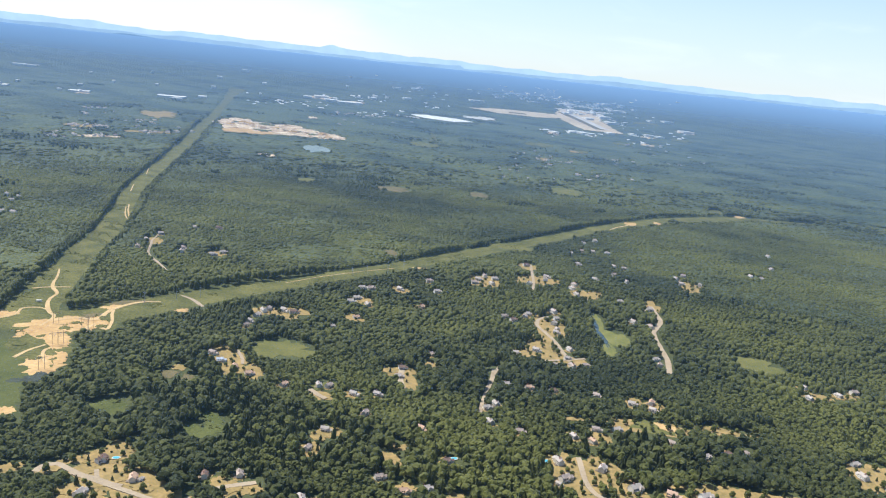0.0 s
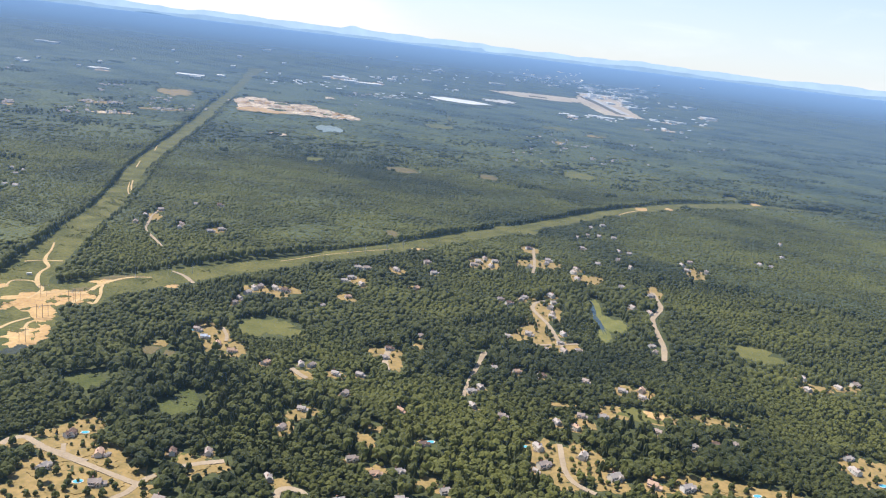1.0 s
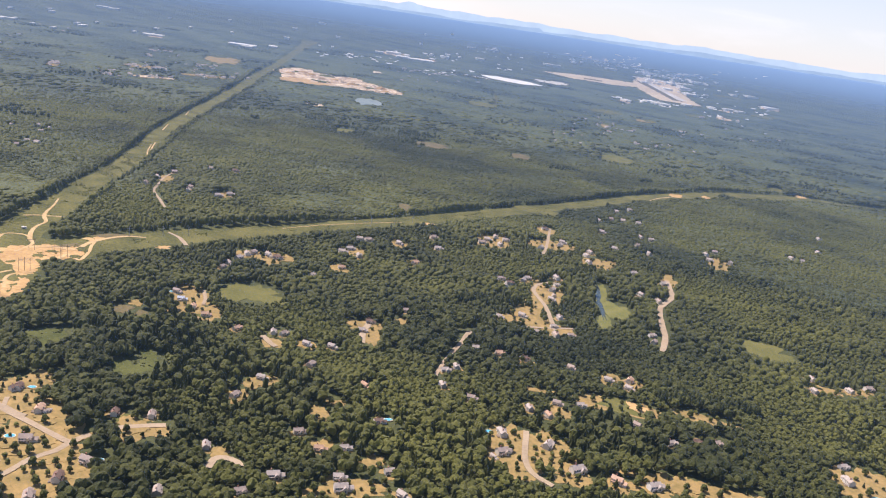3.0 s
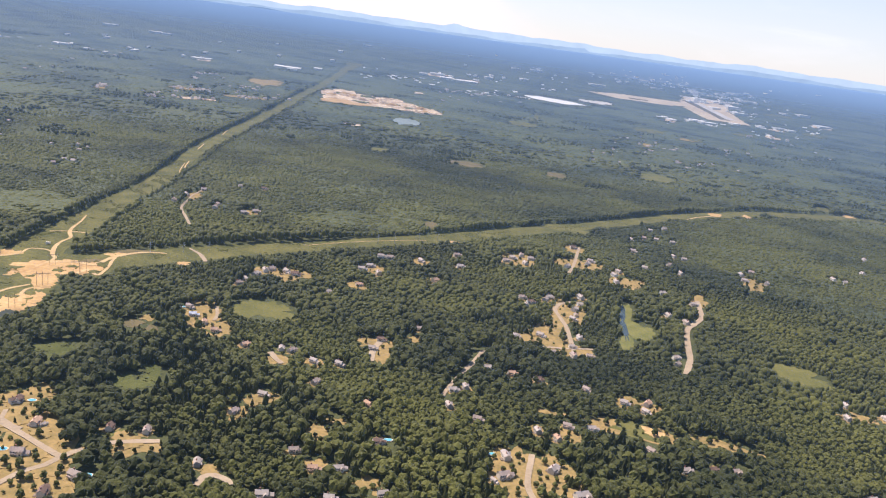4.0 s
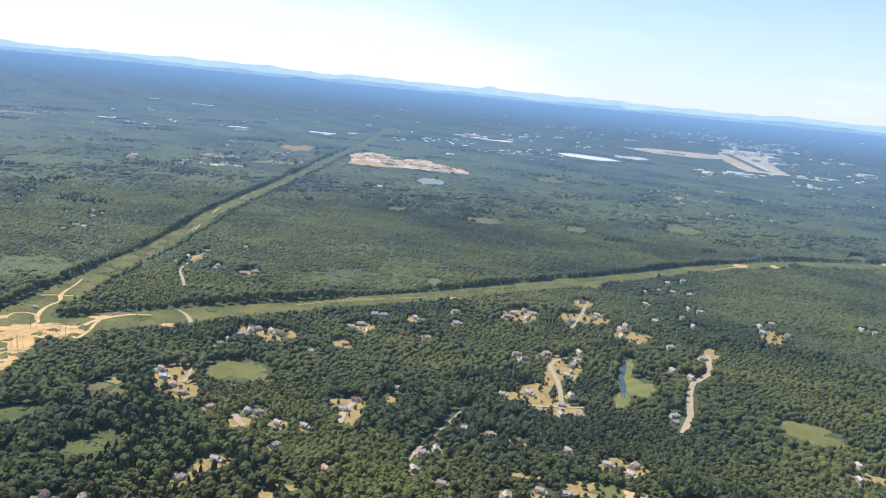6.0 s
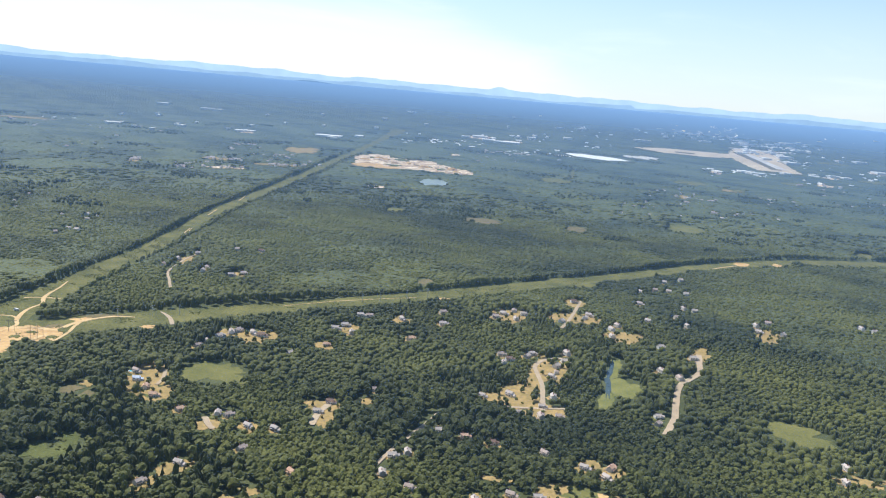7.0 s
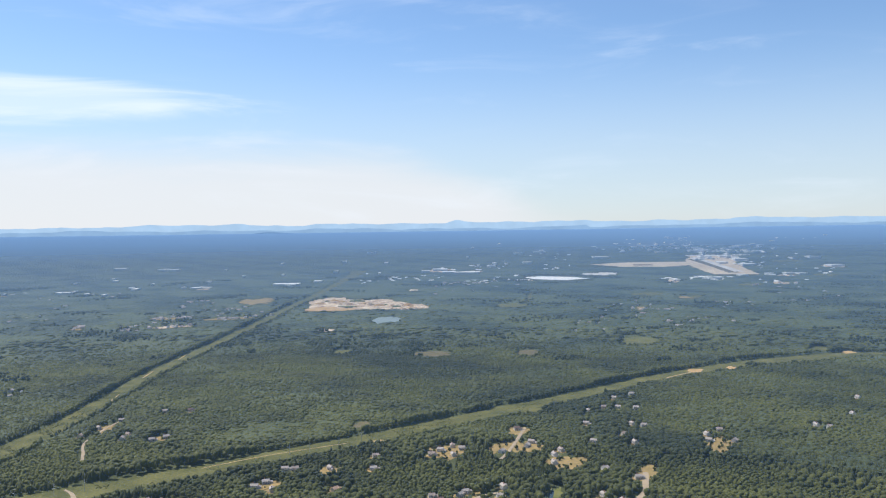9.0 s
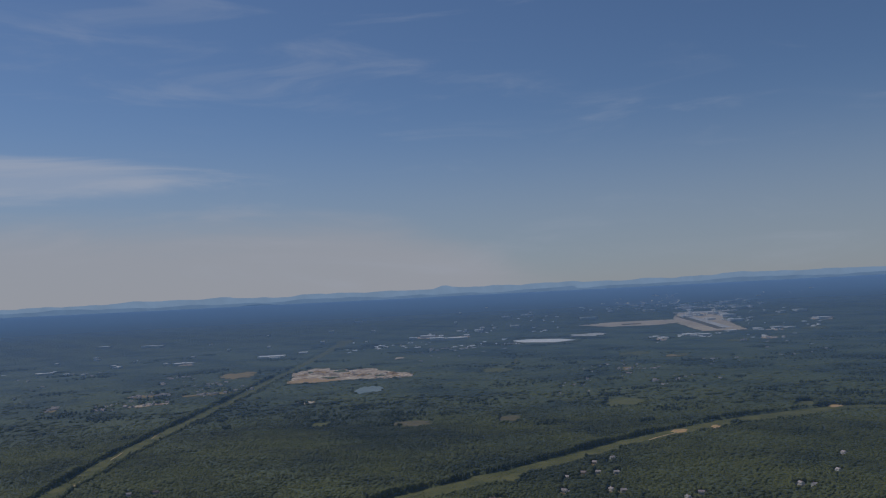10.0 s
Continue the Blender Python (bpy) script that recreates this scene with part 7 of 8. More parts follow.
def steel_pole(x, y, turn, tall):
    p = tagged(new("steel_pylon"), "grey steel power pole beside the cleared strip", "pylon", "steel pylons")
    p.matrix_basis = Matrix.Translation((x, y, -0.1)) @ pose(0, 0, 0, 0, 0, turn)
    bm = bmesh.new()
    bmesh.ops.create_cone(bm, segments=8, radius1=0.2, radius2=0.1, depth=tall, cap_ends=True, matrix=Matrix.Translation((0, 0, tall / 2)))
    part("pole", bm, STEEL, p)
    for k, z in enumerate((tall - 0.8, tall - 2.2, tall - 3.6)):
        part("arm", boxes((-1.5, 1.5, -0.05, 0.05, z, z + 0.1)), STEEL, p)
    return p


frame_pylon(-231.7, 481.7, 35, 9.5)
frame_pylon(-228.9, 483.4, 35, 9.5)
frame_pylon(-227.4, 514.6, 35, 9.5)
frame_pylon(-223.8, 516.9, 35, 9.5)
frame_pylon(-220.4, 441.1, 35, 9.5)
frame_pylon(-249.1, 519.5, 35, 9.5)
frame_pylon(-345.0, 800.0, 10, 9.5)
frame_pylon(-385.0, 975.0, 10, 9.5)
frame_pylon(-425.0, 1150.0, 10, 9.5)
frame_pylon(-455.0, 1330.0, 10, 9.5)
steel_pole(-211.1, 581.8, 40, 9.0)
steel_pole(-191.0, 595.9, 40, 9.0)
steel_pole(-175.9, 608.3, 40, 9.0)
steel_pole(-65.8, 718.4, 40, 9.0)
steel_pole(-52.6, 728.7, 40, 9.0)
steel_pole(-33.9, 749.0, 40, 9.0)
steel_pole(-19.0, 765.8, 40, 9.0)


# ---- single trees on the lawns ----
def tree_model(kind, seed):
    r = np.random.default_rng(seed)
    t = tagged(new("tree"), "rounded leafy tree standing alone beside a lawn" if kind == "leaf" else "dark pointed conifer standing alone beside a lawn", "tree", "lawn trees")
    bm = bmesh.new()
    tall = 4.6 if kind == "leaf" else 5.6
    bmesh.ops.create_cone(bm, segments=6, radius1=0.22, radius2=0.08, depth=tall * 0.75, cap_ends=False, matrix=Matrix.Translation((0, 0, tall * 0.375)))
    for i in range(3):
        a = 2.1 * i + r.uniform(-0.3, 0.3)
        m = Matrix.Translation((0, 0, tall * 0.4)) @ Matrix.Rotation(a, 4, "Z") @ Matrix.Rotation(0.9, 4, "Y") @ Matrix.Translation((0, 0, 0.7))
        bmesh.ops.create_cone(bm, segments=5, radius1=0.09, radius2=0.04, depth=1.4, cap_ends=False, matrix=m)
    part("trunk", bm, BARK, t)
    verts, faces, base = [], [], 0
    if kind == "leaf":
        boughs = [(0.0, 0.0, tall * 0.55, 1.55, 1.75)] + [(0.95 * math.cos(a), 0.95 * math.sin(a), tall * r.uniform(0.28, 0.46), r.uniform(0.8, 1.05), 1.05) for a in r.uniform(-0.4, 0.4, 4) + np.arange(4) * 1.57]
    else:
        boughs = [(0.0, 0.0, tall * 0.52, 1.15, tall * 0.42), (0.1, 0.0, tall * 0.72, 0.75, tall * 0.3)]
    for x, y, z, wide, high in boughs:
        v, f = crown_model(r, 10, 4, "broadleaf" if kind == "leaf" else "conifer")
        verts.append(v * (wide, wide, high) + (x, y, z))
        faces.append(f + base)
        base += len(v)
    crown = mesh_object("crown", np.vstack(verts), np.vstack(faces), LEAF if kind == "leaf" else CONIFER, False, {"tint": r.normal(0.05, 0.14, base)})
    crown.parent = t
    return t


def lawn_trees():
    models, used = [tree_model("leaf", 1), tree_model("leaf", 2), tree_model("leaf", 5), tree_model("conifer", 3)], set()
    r = np.random.default_rng(11)
    spots = []
    for ob in scene.objects:
        if ob.name.split(".")[0] in ("lawn",) and len(ob.data.vertices) > 100:
            v = np.array([p.co[:] for p in ob.data.vertices])
            if np.hypot(v[0, 0] - MID_X, v[0, 1] - MID_Y) < 800:
                for i in r.choice(np.arange(61, 121), 5 if np.ptp(v[:, 0]) > 16 else 3, replace=False):
                    f = r.uniform(0.5, 1.15)
                    spots.append(v[0] + (v[i] - v[0]) * f)
    spots = sorted(spots, key=lambda p: np.hypot(p[0] - MID_X, p[1] - MID_Y))
    built = np.array([(o.matrix_basis.translation.x, o.matrix_basis.translation.y) for o in scene.objects if o.name.startswith("house")])
    stood = [(1e6, 1e6)]
    for s in spots:
        if len(stood) > 285:
            break
        if min(math.hypot(x - s[0], y - s[1]) for x, y in stood) < 6.5:
            continue
        if np.hypot(built[:, 0] - s[0], built[:, 1] - s[1]).min() < 4 or min(np.hypot(w[:, 0] - s[0], w[:, 1] - s[1]).min() for w in ROADS) < 3.2:
            continue
        stood.append((s[0], s[1]))
        i = int(r.choice(4, p=(0.3, 0.3, 0.22, 0.18)))
        k = r.uniform(0.5, 1.15)
        m = Matrix.Translation((s[0], s[1], 0.05)) @ pose(0, 0, 0, 0, 0, r.uniform(0, 360))
        if i not in used:
            used.add(i)
            models[i].matrix_basis = m
        else:
            copy_thing(models[i], m).scale = (k, k, k)


lawn_trees()


def garden_trees():
    """The trees and tall shrubs that break up the lots farther off."""
    r = np.random.default_rng(23)
    spots = []
    for ob in scene.objects:
        if ob.name.split(".")[0] == "lawn" and len(ob.data.vertices) > 100:
            v = np.array([p.co[:] for p in ob.data.vertices])
            if not 180 < np.hypot(v[0, 0] - MID_X, v[0, 1] - MID_Y) < 1200:
                continue
            n = int(np.clip(np.ptp(v[:, 0]) * np.ptp(v[:, 1]) / 36.0, 3, 60))
            for i in r.integers(121, len(v), n):
                spots.append(v[0] + (v[i] - v[0]) * math.sqrt(r.uniform(0.03, 1.1)))
    spots = np.array(spots)[:, :2]
    built = np.array([(o.matrix_basis.translation.x, o.matrix_basis.translation.y) for o in scene.objects if o.name.startswith("house")])
    stood = [(o.matrix_basis.translation.x, o.matrix_basis.translation.y) for o in scene.objects if o.name.split(".")[0] == "tree"]
    apart = []
    for x, y in spots:
        if min(math.hypot(x - u, y - v) for u, v in stood) > (3.4 if x < 120 and y < 430 else 5.5):
            stood.append((x, y))
            apart.append((x, y))
    spots = np.array(apart)
    clear = np.array([np.hypot(built[:, 0] - x, built[:, 1] - y).min() > 5.0 and min(np.hypot(w[:, 0] - x, w[:, 1] - y).min() for w in ROADS) > 3.6 for x, y in spots])
    x, y = spots[clear].T
    n = len(x)
    wide = r.uniform(0.7, 1.9, n)
    tall = wide * r.uniform(0.9, 1.25, n)
    forest("garden_trees", np.stack([x, y, tall * 0.75 + 0.1], 1), np.stack([wide, wide, tall], 1), r.normal(-0.05, 0.2, n), (8, 3), "broadleaf", LEAF, "rounded leafy trees and shrubs scattered over dry lawns")


garden_trees()


# ---- far buildings ----
def shed(x, y, length, width, tall, turn, mat=None, wall=None, label="long white flat-roofed warehouse far off among woods"):
    lx, ly, lz = lie(x, y)
    k = float(np.hypot(lx - MID_X, ly - MID_Y) / max(np.hypot(x - MID_X, y - MID_Y), 1))
    w = tagged(new("warehouse"), label, "warehouse", "far warehouses")
    w.matrix_basis = Matrix.Translation((float(lx), float(ly), float(lz))) @ pose(0, 0, 0, 0, 0, turn)
    a, b = length / 2 * k, width / 2 * k
    part("wall", boxes((-a, a, -b, b, -3, tall)), wall or WHITE, w)
    part("roof", boxes((-a - 0.3, a + 0.3, -b - 0.3, b + 0.3, tall, tall + 0.5)), mat or ROOF_WHITE, w)
    return w


def far_house_model(mat, roof):
    h = tagged(new("far_house"), "small pale house far off among woods", "house", "far houses")
    part("wall", gable_wall(-3.0, 3.0, -2.2, 2.2, 2.4, 3.8), mat, h)
    part("roof", gable_roof(-3.0, 3.0, -2.2, 2.2, 2.4, 3.8), roof, h)
    return h


FAR_MODELS = [(far_house_model(WHITE, ROOF_PALE), []), (far_house_model(CREAM, ROOF_PALE), []), (far_house_model(GREYWALL, ROOF_GREY), [])]


def far_houses(spots):
    r = np.random.default_rng(len(spots))
    for x, y in spots:
        model, used = FAR_MODELS[int(r.integers(0, 3))]
        lx, ly, lz = (float(v) for v in lie(x, y))
        m = Matrix.Translation((lx, ly, lz)) @ pose(0, 0, 0, 0, 0, r.uniform(0, 180))
        if not used:
            used.append(1)
            model.matrix_basis = m
        else:
            k = r.uniform(0.9, 1.5) * min(max(math.hypot(lx - MID_X, ly - MID_Y) / 1900, 0.6), 1.5)
            copy_thing(model, m).scale = (k, k, k * 0.8)


def far_town(spots):
    """The farthest houses, too small to tell apart."""
    r = np.random.default_rng(3)
    shape = np.array([(-1, -1, -0.4), (1, -1, -0.4), (1, 1, -0.4), (-1, 1, -0.4), (-1, -1, 0.7), (1, -1, 0.7), (1, 1, 0.7), (-1, 1, 0.7), (-1, 0, 1.2), (1, 0, 1.2)])
    quads = np.array([(0, 1, 5, 4), (1, 2, 6, 5), (2, 3, 7, 6), (3, 0, 4, 7), (4, 5, 9, 8), (6, 7, 8, 9), (5, 6, 9, 9), (7, 4, 8, 8)])
    verts, faces = [], []
    for i, (x, y) in enumerate(spots):
        lx, ly, lz = (float(v) for v in lie(x, y))
        a, k = r.uniform(0, 3.14), r.uniform(3.0, 6.0)
        c, s = math.cos(a), math.sin(a)
        size = np.array([k * r.uniform(1.2, 2.4), k, k * 0.9])
        v = shape * size
        verts.append(np.stack([lx + v[:, 0] * c - v[:, 1] * s, ly + v[:, 0] * s + v[:, 1] * c, lz + v[:, 2]], 1))
        faces += [tuple(dict.fromkeys(int(p) + 10 * i for p in q)) for q in quads]
    me = bpy.data.meshes.new("far_town")
    me.from_pydata(np.vstack(verts).tolist(), [], faces)
    me.materials.append(ROOF_WHITE)
    tagged(new("far_town", me), "pale roofs of a far town in the haze", "town", kind="stuff")


EVERY = sorted((spot for cluster in VILLAGES for spot in cluster), key=lambda p: math.hypot(p[0] - MID_X, p[1] - MID_Y))
far_houses(EVERY[:285])
far_town(EVERY[285:])
shed(-1520, 2370, 52, 28, 5, 13)
shed(-930, 2790, 93, 56, 5, 13)
shed(-888, 2719, 34, 26, 5, 13)
shed(-1176, 2592, 35, 40, 5, 13)
shed(-1149, 2608, 30, 32, 5, 13)
shed(-1427, 2599, 14, 33, 5, 13)
shed(-1371, 2535, 18, 47, 5, 13)
shed(-1319, 2286, 11, 25, 5, 12)
shed(-869, 2944, 30, 50, 5, 13)
shed(-575, 3854, 71, 70, 5, 12)
shed(-488, 3613, 61, 70, 5, 13)
shed(-399, 3558, 115, 70, 5, 13)
shed(-616, 3707, 37, 47, 5, 12)
shed(-370, 4228, 44, 70, 5, 12)
shed(-212, 4616, 48, 70, 5, 13)
shed(-406, 6361, 66, 70, 5, 12)
shed(-256, 6645, 101, 70, 5, 12)
shed(-1753, 6887, 75, 70, 5, 12)
shed(-1052, 4671, 24, 70, 5, 12)
shed(443, 3008, 24, 57, 5, 13)
shed(549, 3168, 33, 53, 5, 13)
shed(588, 3117, 61, 41, 5, 13)
shed(718, 3297, 30, 45, 5, 13)
shed(833, 3385, 26, 35, 5, 13)
shed(913, 3416, 44, 36, 5, 13)
shed(950, 3382, 32, 35, 5, 13)
shed(1456, 5170, 66, 70, 5, 12)
shed(1268, 4085, 60, 70, 5, 12)
shed(1309, 5024, 32, 70, 5, 12)
shed(991, 4891, 80, 70, 5, 12)
shed(907, 4237, 69, 70, 5, 12)
shed(824, 4473, 44, 70, 5, 12)
shed(4517, 15954, 112, 70, 5, 11)
shed(-2087, 3950, 52, 70, 5, 12)
shed(-2008, 3915, 54, 57, 5, 12)
shed(-2409, 4060, 64, 70, 5, 12)
shed(1136, 8893, 36, 70, 5, 12)
shed(831, 10065, 22, 70, 3, 12)
shed(1551, 10863, 32, 70, 3, 12)
shed(1226, 8985, 32, 70, 5, 12)
shed(1783, 16820, 71, 70, 4, 11)
shed(432, 7428, 41, 70, 5, 12)
shed(1196, 8804, 18, 70, 5, 12)
shed(980, 10374, 29, 70, 3, 12)
shed(1628, 13506, 35, 70, 4, 12)
shed(1752, 14704, 48, 70, 4, 11)
shed(942, 9832, 29, 70, 3, 12)
shed(419, 6812, 24, 70, 5, 12)
shed(659, 7137, 30, 70, 3, 12)
shed(1052, 9223, 36, 70, 5, 12)
shed(1604, 15480, 74, 70, 5, 11)
shed(1832, 15438, 55, 70, 4, 11)
shed(710, 8101, 36, 70, 5, 12)
shed(1031, 8617, 22, 70, 5, 12)
shed(1600, 12674, 53, 70, 4, 12)
shed(750, 9831, 20, 70, 5, 12)
shed(881, 7702, 44, 70, 3, 12)
shed(500, 7113, 19, 70, 5, 12)
shed(414, 6741, 36, 70, 3, 12)
shed(656, 8982, 38, 70, 4, 12)
shed(1835, 14573, 55, 70, 5, 11)
shed(644, 9784, 57, 70, 3, 12)
shed(946, 10123, 47, 70, 3, 12)
shed(1498, 12343, 54, 70, 4, 12)
shed(848, 8590, 41, 70, 5, 12)
shed(620, 10627, 30, 70, 3, 12)
shed(587, 8215, 46, 70, 4, 12)
shed(762, 8385, 43, 70, 4, 12)
shed(703, 8120, 28, 70, 4, 12)
shed(1512, 11626, 57, 70, 3, 12)
shed(711, 9171, 20, 70, 5, 12)
shed(755, 7773, 16, 70, 4, 12)
shed(880, 9125, 45, 70, 5, 12)
shed(864, 9016, 27, 70, 4, 12)
shed(1549, 14314, 85, 70, 5, 11)
shed(709, 9435, 29, 70, 5, 12)
shed(464, 9760, 54, 70, 4, 12)
shed(841, 12815, 36, 70, 5, 12)
shed(915, 9498, 36, 70, 4, 12)
shed(2174, 16629, 81, 70, 4, 11)
shed(632, 9910, 24, 70, 4, 12)
shed(758, 13159, 30, 70, 4, 12)
shed(1180, 6337, 57, 70, 5, 12)
shed(1175, 5722, 19, 70, 3, 12)
shed(1066, 5772, 27, 70, 3, 12)
shed(861, 5416, 44, 70, 4, 12)
shed(997, 5352, 27, 70, 4, 12)
shed(1252, 7111, 21, 70, 4, 12)
shed(1303, 8138, 51, 70, 3, 12)
shed(840, 5124, 18, 70, 3, 12)
shed(2369, 10471, 55, 70, 5, 12)
shed(788, 5000, 36, 70, 3, 12)
shed(1474, 7887, 67, 70, 3, 12)
shed(1575, 8354, 44, 70, 3, 12)
shed(1837, 8937, 43, 70, 5, 12)
shed(1309, 6212, 30, 70, 4, 12)
shed(974, 6465, 58, 70, 5, 12)
shed(1379, 6817, 54, 70, 4, 12)
shed(968, 5398, 32, 70, 3, 12)
shed(1644, 7610, 43, 70, 3, 12)
shed(954, 6105, 26, 70, 3, 12)
shed(1060, 5766, 16, 70, 5, 12)
shed(1665, 7132, 28, 70, 5, 12)
shed(1500, 8744, 27, 70, 3, 12)
shed(882, 5333, 23, 70, 5, 12)
shed(1116, 7671, 68, 70, 3, 12)
shed(747, 4936, 20, 70, 4, 12)
shed(860, 5066, 26, 70, 4, 12)
shed(1557, 7977, 59, 70, 4, 12)
shed(830, 5277, 37, 70, 4, 12)
shed(1673, 8320, 38, 70, 4, 12)
shed(1660, 8563, 37, 70, 3, 12)
shed(1611, 8219, 59, 70, 4, 12)
shed(1807, 8366, 53, 70, 5, 12)
shed(865, 5555, 34, 70, 4, 12)
shed(1055, 7054, 65, 70, 5, 12)
shed(214, 5390, 106, 70, 5, 12)
shed(1037, 6722, 222, 70, 5, 12)
shed(1311, 7207, 95, 70, 5, 12)
shed(1349, 6328, 103, 70, 5, 12)
shed(694, 6433, 86, 70, 5, 12)
shed(-1831, 3094, 11, 35, 6, 13)
shed(-1689, 4626, 15, 70, 6, 12)
shed(-1747, 2975, 16, 33, 6, 13)
shed(-311, 4442, 16, 66, 6, 13)
shed(-1676, 2287, 10, 20, 6, 13)
shed(-1227, 2595, 13, 24, 6, 13)
shed(-697, 5599, 17, 70, 6, 13)
shed(-440, 4238, 11, 60, 6, 13)
shed(-1391, 2302, 13, 19, 6, 13)
shed(-1032, 10722, 30, 70, 6, 12)
shed(-1307, 2924, 15, 31, 6, 12)
shed(-1207, 3421, 11, 41, 6, 12)
shed(-1045, 3680, 21, 47, 6, 13)
shed(-1807, 2817, 11, 29, 6, 13)
shed(-1456, 2776, 8, 28, 6, 13)
shed(-826, 3444, 8, 41, 6, 13)
shed(-1070, 8478, 27, 70, 6, 12)
shed(-1351, 3325, 10, 39, 6, 12)
shed(-784, 3501, 10, 42, 6, 13)
shed(-1510, 2332, 7, 20, 6, 13)
shed(-384, 4496, 23, 68, 6, 13)
shed(-1170, 2609, 10, 24, 6, 13)
shed(-1684, 3846, 9, 53, 6, 12)
shed(-1372, 4866, 28, 70, 6, 12)


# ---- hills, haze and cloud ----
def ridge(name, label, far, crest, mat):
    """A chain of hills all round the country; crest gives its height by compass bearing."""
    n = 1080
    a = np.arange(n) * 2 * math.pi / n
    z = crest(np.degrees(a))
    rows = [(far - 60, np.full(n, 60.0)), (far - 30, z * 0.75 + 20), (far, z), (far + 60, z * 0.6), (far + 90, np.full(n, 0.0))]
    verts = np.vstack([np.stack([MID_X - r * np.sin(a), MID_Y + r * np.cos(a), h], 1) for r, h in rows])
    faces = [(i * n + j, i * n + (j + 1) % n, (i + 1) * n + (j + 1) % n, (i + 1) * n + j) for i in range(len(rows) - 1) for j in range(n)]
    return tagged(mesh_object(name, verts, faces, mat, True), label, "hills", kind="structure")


def bumps(deg, step, seed):
    """Rounded uneven hills along the horizon, 0 to 1."""
    t = deg / step + seed
    return 0.5 + 0.25 * np.sin(t) + 0.17 * np.sin(t * 2.3 + seed) + 0.12 * np.sin(t * 4.9 + seed * 2) + 0.05 * np.sin(t * 11 + seed)


def peak(deg, at, wide):
    d = (deg - at + 180) % 360 - 180
    return np.exp(-(d / wide) ** 2)


# self-lit ridges; their blues imitate haze and take no light from the sun
ridge("backdrop", "glowing mountains on the horizon, haze painted in as pale blue", 4790,
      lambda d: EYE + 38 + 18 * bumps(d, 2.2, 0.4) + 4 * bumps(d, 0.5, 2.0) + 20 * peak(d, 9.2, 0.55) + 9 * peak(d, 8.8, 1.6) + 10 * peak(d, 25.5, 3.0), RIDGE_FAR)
ridge("backdrop", "glowing hills below the horizon, haze painted in as blue", 4720,
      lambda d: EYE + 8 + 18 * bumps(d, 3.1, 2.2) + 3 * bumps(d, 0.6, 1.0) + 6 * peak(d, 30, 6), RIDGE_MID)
ridge("backdrop", "glowing wooded hills, haze painted in as dim blue", 4655,
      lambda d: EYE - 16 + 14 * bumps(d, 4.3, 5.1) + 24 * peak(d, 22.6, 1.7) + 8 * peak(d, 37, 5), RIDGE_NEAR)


def haze_sheet():
    """A sheet tinted to imitate haze above the woods, denser with every mile."""
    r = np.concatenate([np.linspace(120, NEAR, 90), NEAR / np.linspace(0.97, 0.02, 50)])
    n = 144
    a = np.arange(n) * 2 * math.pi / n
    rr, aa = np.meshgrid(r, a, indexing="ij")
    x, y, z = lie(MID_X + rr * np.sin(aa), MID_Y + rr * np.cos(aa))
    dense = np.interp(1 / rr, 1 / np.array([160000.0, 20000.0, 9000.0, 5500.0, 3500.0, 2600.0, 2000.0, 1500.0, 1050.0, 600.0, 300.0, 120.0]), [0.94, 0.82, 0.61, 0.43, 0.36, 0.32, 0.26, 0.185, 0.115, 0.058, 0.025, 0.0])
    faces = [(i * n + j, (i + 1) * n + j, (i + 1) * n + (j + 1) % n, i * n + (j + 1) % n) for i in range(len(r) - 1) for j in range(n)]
    ob = mesh_object("haze", np.stack([x, y, z + 16 - 10 * np.clip((rr - NEAR) / 6000, 0, 1)], -1).reshape(-1, 3), faces, HAZE_TINT, True, {"dense": dense.ravel(), "pale": np.clip((np.log(rr) - math.log(800)) / 1.6, 0, 1).ravel()})
    return tagged(ob, "see-through sheet tinted blue to imitate haze over the woods", "haze", kind="structure")


haze_sheet()


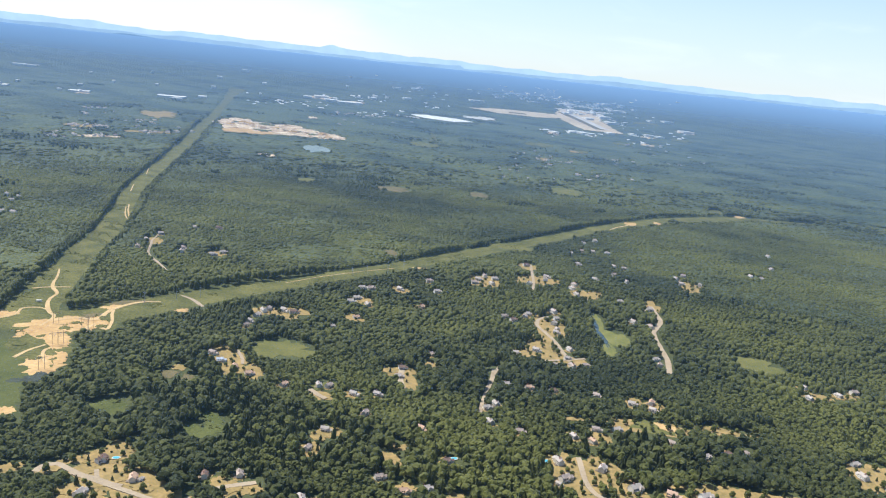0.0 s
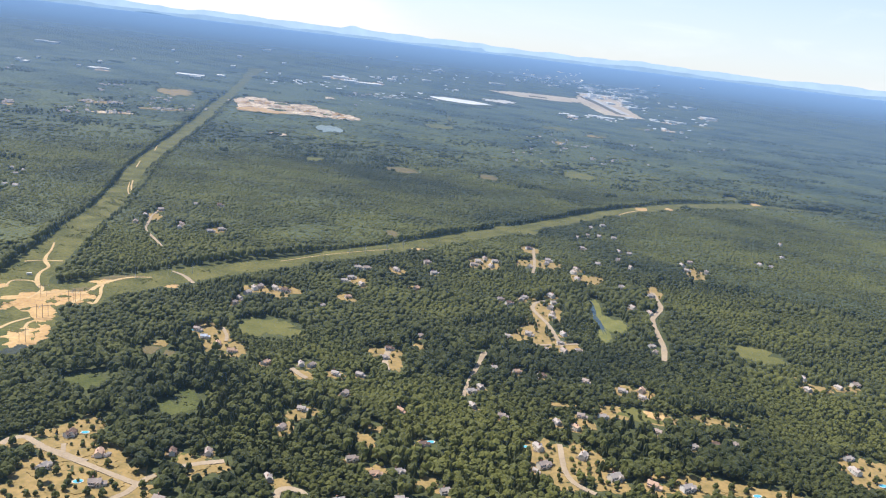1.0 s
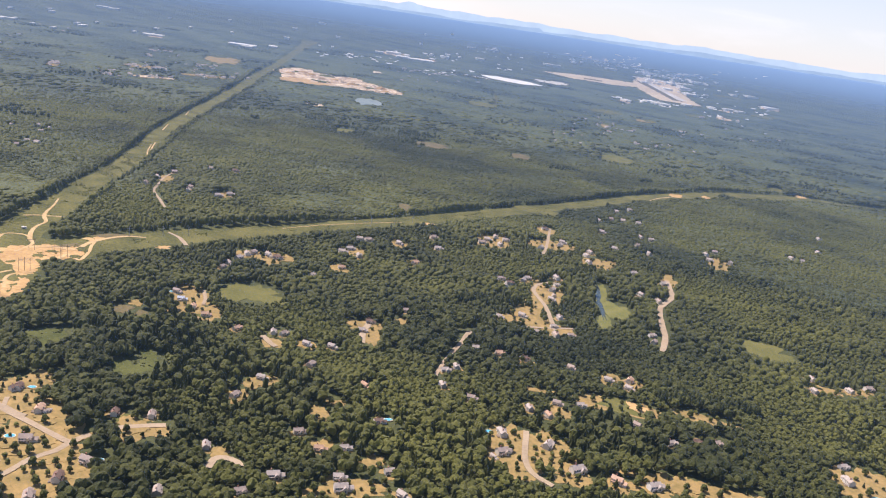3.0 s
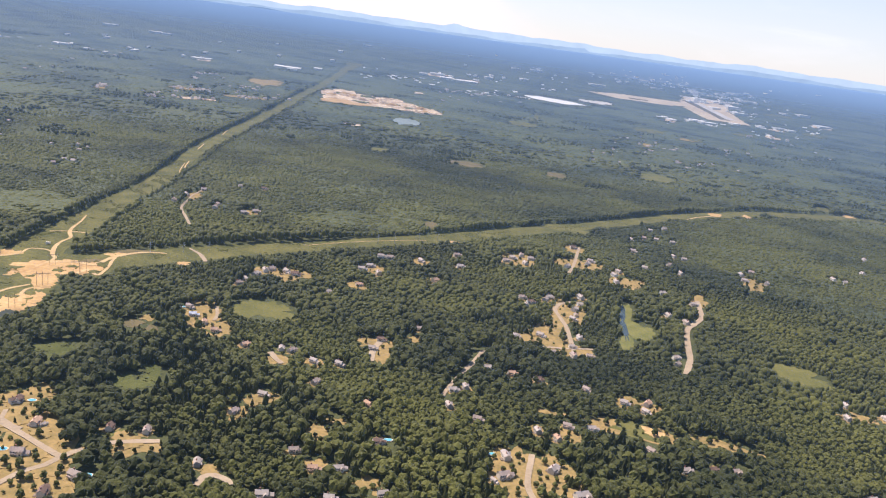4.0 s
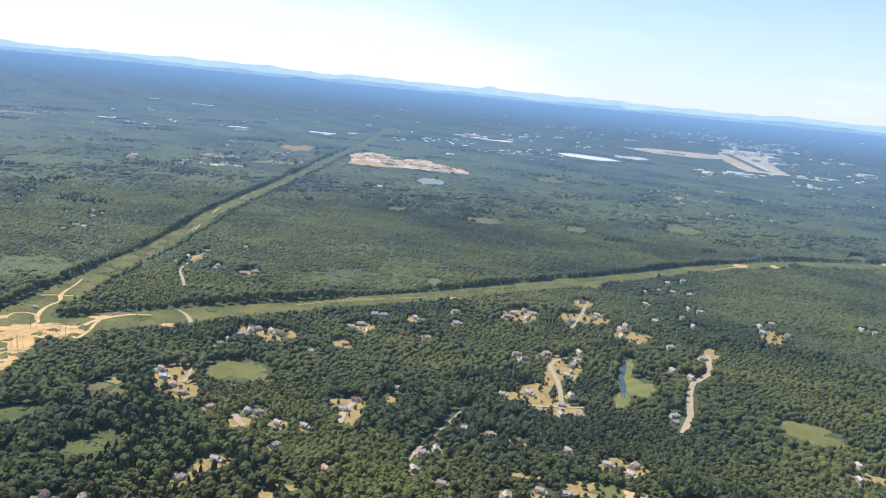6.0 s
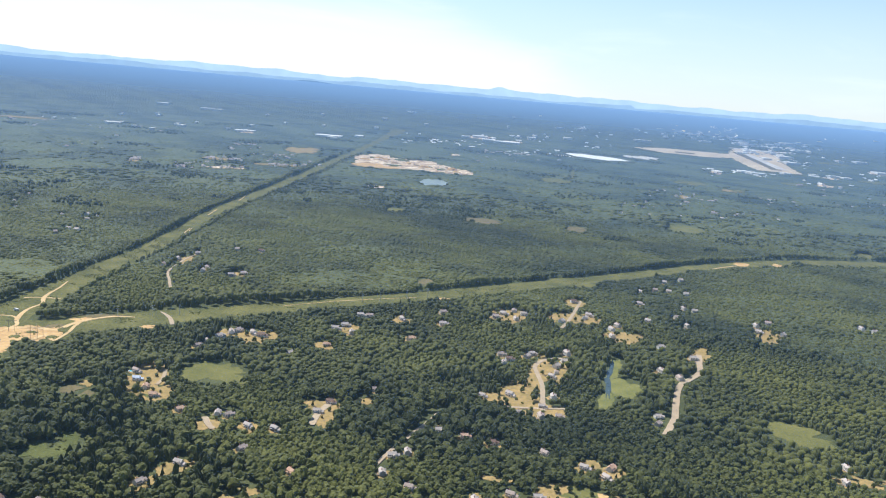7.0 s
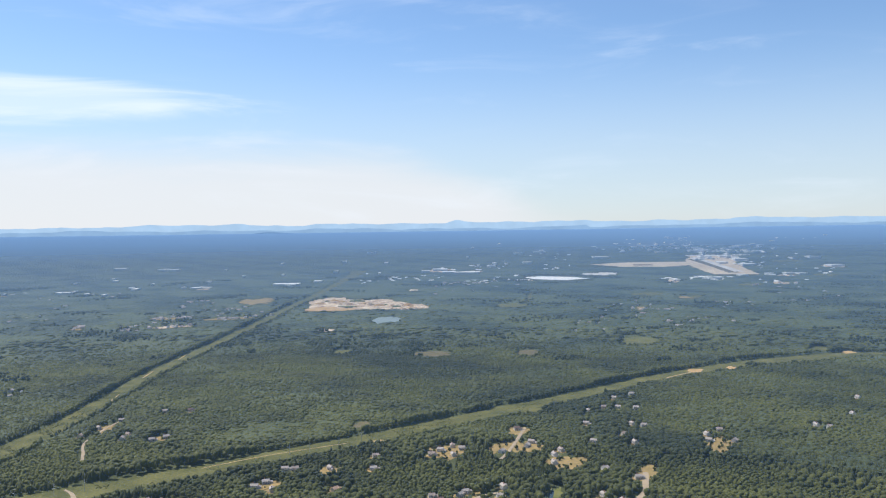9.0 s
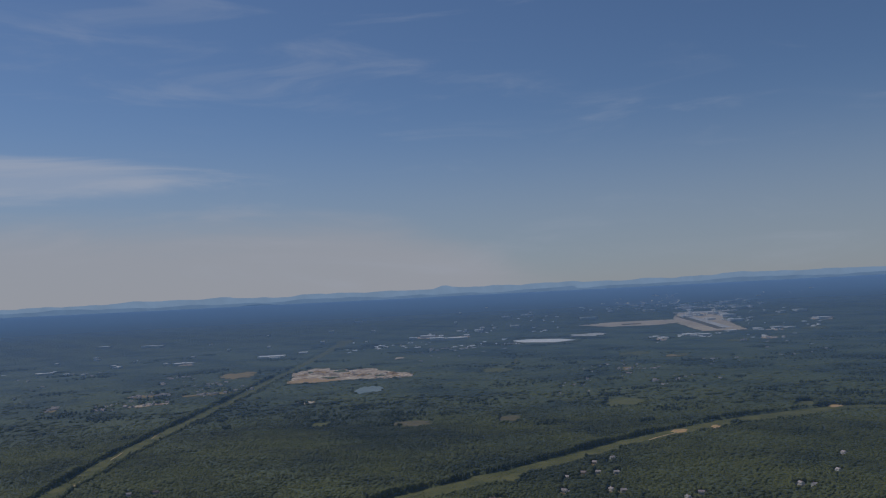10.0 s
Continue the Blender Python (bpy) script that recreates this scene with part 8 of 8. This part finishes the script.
# ---- a trailer on the sand ----
def trailer(x, y, turn):
    t = tagged(new("trailer"), "small white box trailer parked on sand", "trailer")
    t.matrix_basis = Matrix.Translation((x, y, 0.15)) @ pose(0, 0, 0, 0, 0, turn)
    part("body", boxes((-1.6, 1.6, -0.7, 0.7, 0.3, 1.6), (-1.5, 1.5, -0.62, 0.62, 1.6, 1.68)), ROOF_WHITE, t)
    part("drawbar", boxes((1.6, 2.3, -0.06, 0.06, 0.3, 0.4)), STEEL, t)
    for wx in (-0.5, 0.4):
        for wy in (-0.72, 0.6):
            part("wheel", boxes((wx - 0.22, wx + 0.22, wy, wy + 0.12, 0.0, 0.44)), GLASS, t)


trailer(-280.9, 559.6, 20)


# ---- heaps in the sand pit ----
def heap(x, y, long, wide, tall, turn, seed):
    """A slumped heap of dug sand."""
    r = np.random.default_rng(seed)
    n, rows = 16, ((1.0, -0.4), (0.82, 0.22), (0.55, 0.62), (0.25, 0.93))
    k = 1 + r.normal(0, 0.13, (len(rows), n))
    bm = bmesh.new()
    rings = [[bm.verts.new((long * f * k[i, j] * math.cos(6.2832 * j / n), wide * f * k[i, j] * math.sin(6.2832 * j / n), tall * h * r.uniform(0.9, 1.1))) for j in range(n)] for i, (f, h) in enumerate(rows)]
    top = bm.verts.new((0, 0, tall))
    for a, b in zip(rings, rings[1:]):
        for j in range(n):
            bm.faces.new((a[j], a[(j + 1) % n], b[(j + 1) % n], b[j]))
    for j in range(n):
        bm.faces.new((rings[-1][j], rings[-1][(j + 1) % n], top))
    me = bpy.data.meshes.new("sand_heap")
    bm.to_mesh(me)
    bm.free()
    me.materials.append(QUARRY if seed % 3 else SAND)
    h = tagged(new("sand_heap", me), "slumped heap of dug pale sand in a pit", "heap", "heaps of sand")
    h.matrix_basis = Matrix.Translation((x, y, 0.4)) @ pose(0, 0, 0, 0, 0, turn)
    return h


for i, (x, y) in enumerate([(-493, 2107), (-437, 2075), (-537, 2089), (-253, 1920), (-316, 2013), (-386, 2037), (-515, 2116), (-462, 1994), (-279, 1930), (-306, 2012), (-444, 2021), (-306, 1936), (-286, 2015), (-349, 1975), (-400, 2056), (-414, 2073), (-247, 1910), (-381, 2032), (-262, 1949), (-262, 1918), (-389, 2022), (-360, 2008), (-509, 2088), (-308, 2030), (-533, 2059), (-458, 2038)]):
    heap(x, y, 16 + 9 * math.sin(i * 2.1), 10 + 3 * math.cos(i * 1.7), 4.5 + 2.2 * math.sin(i * 3.3), 12 + 15 * math.sin(i), i)
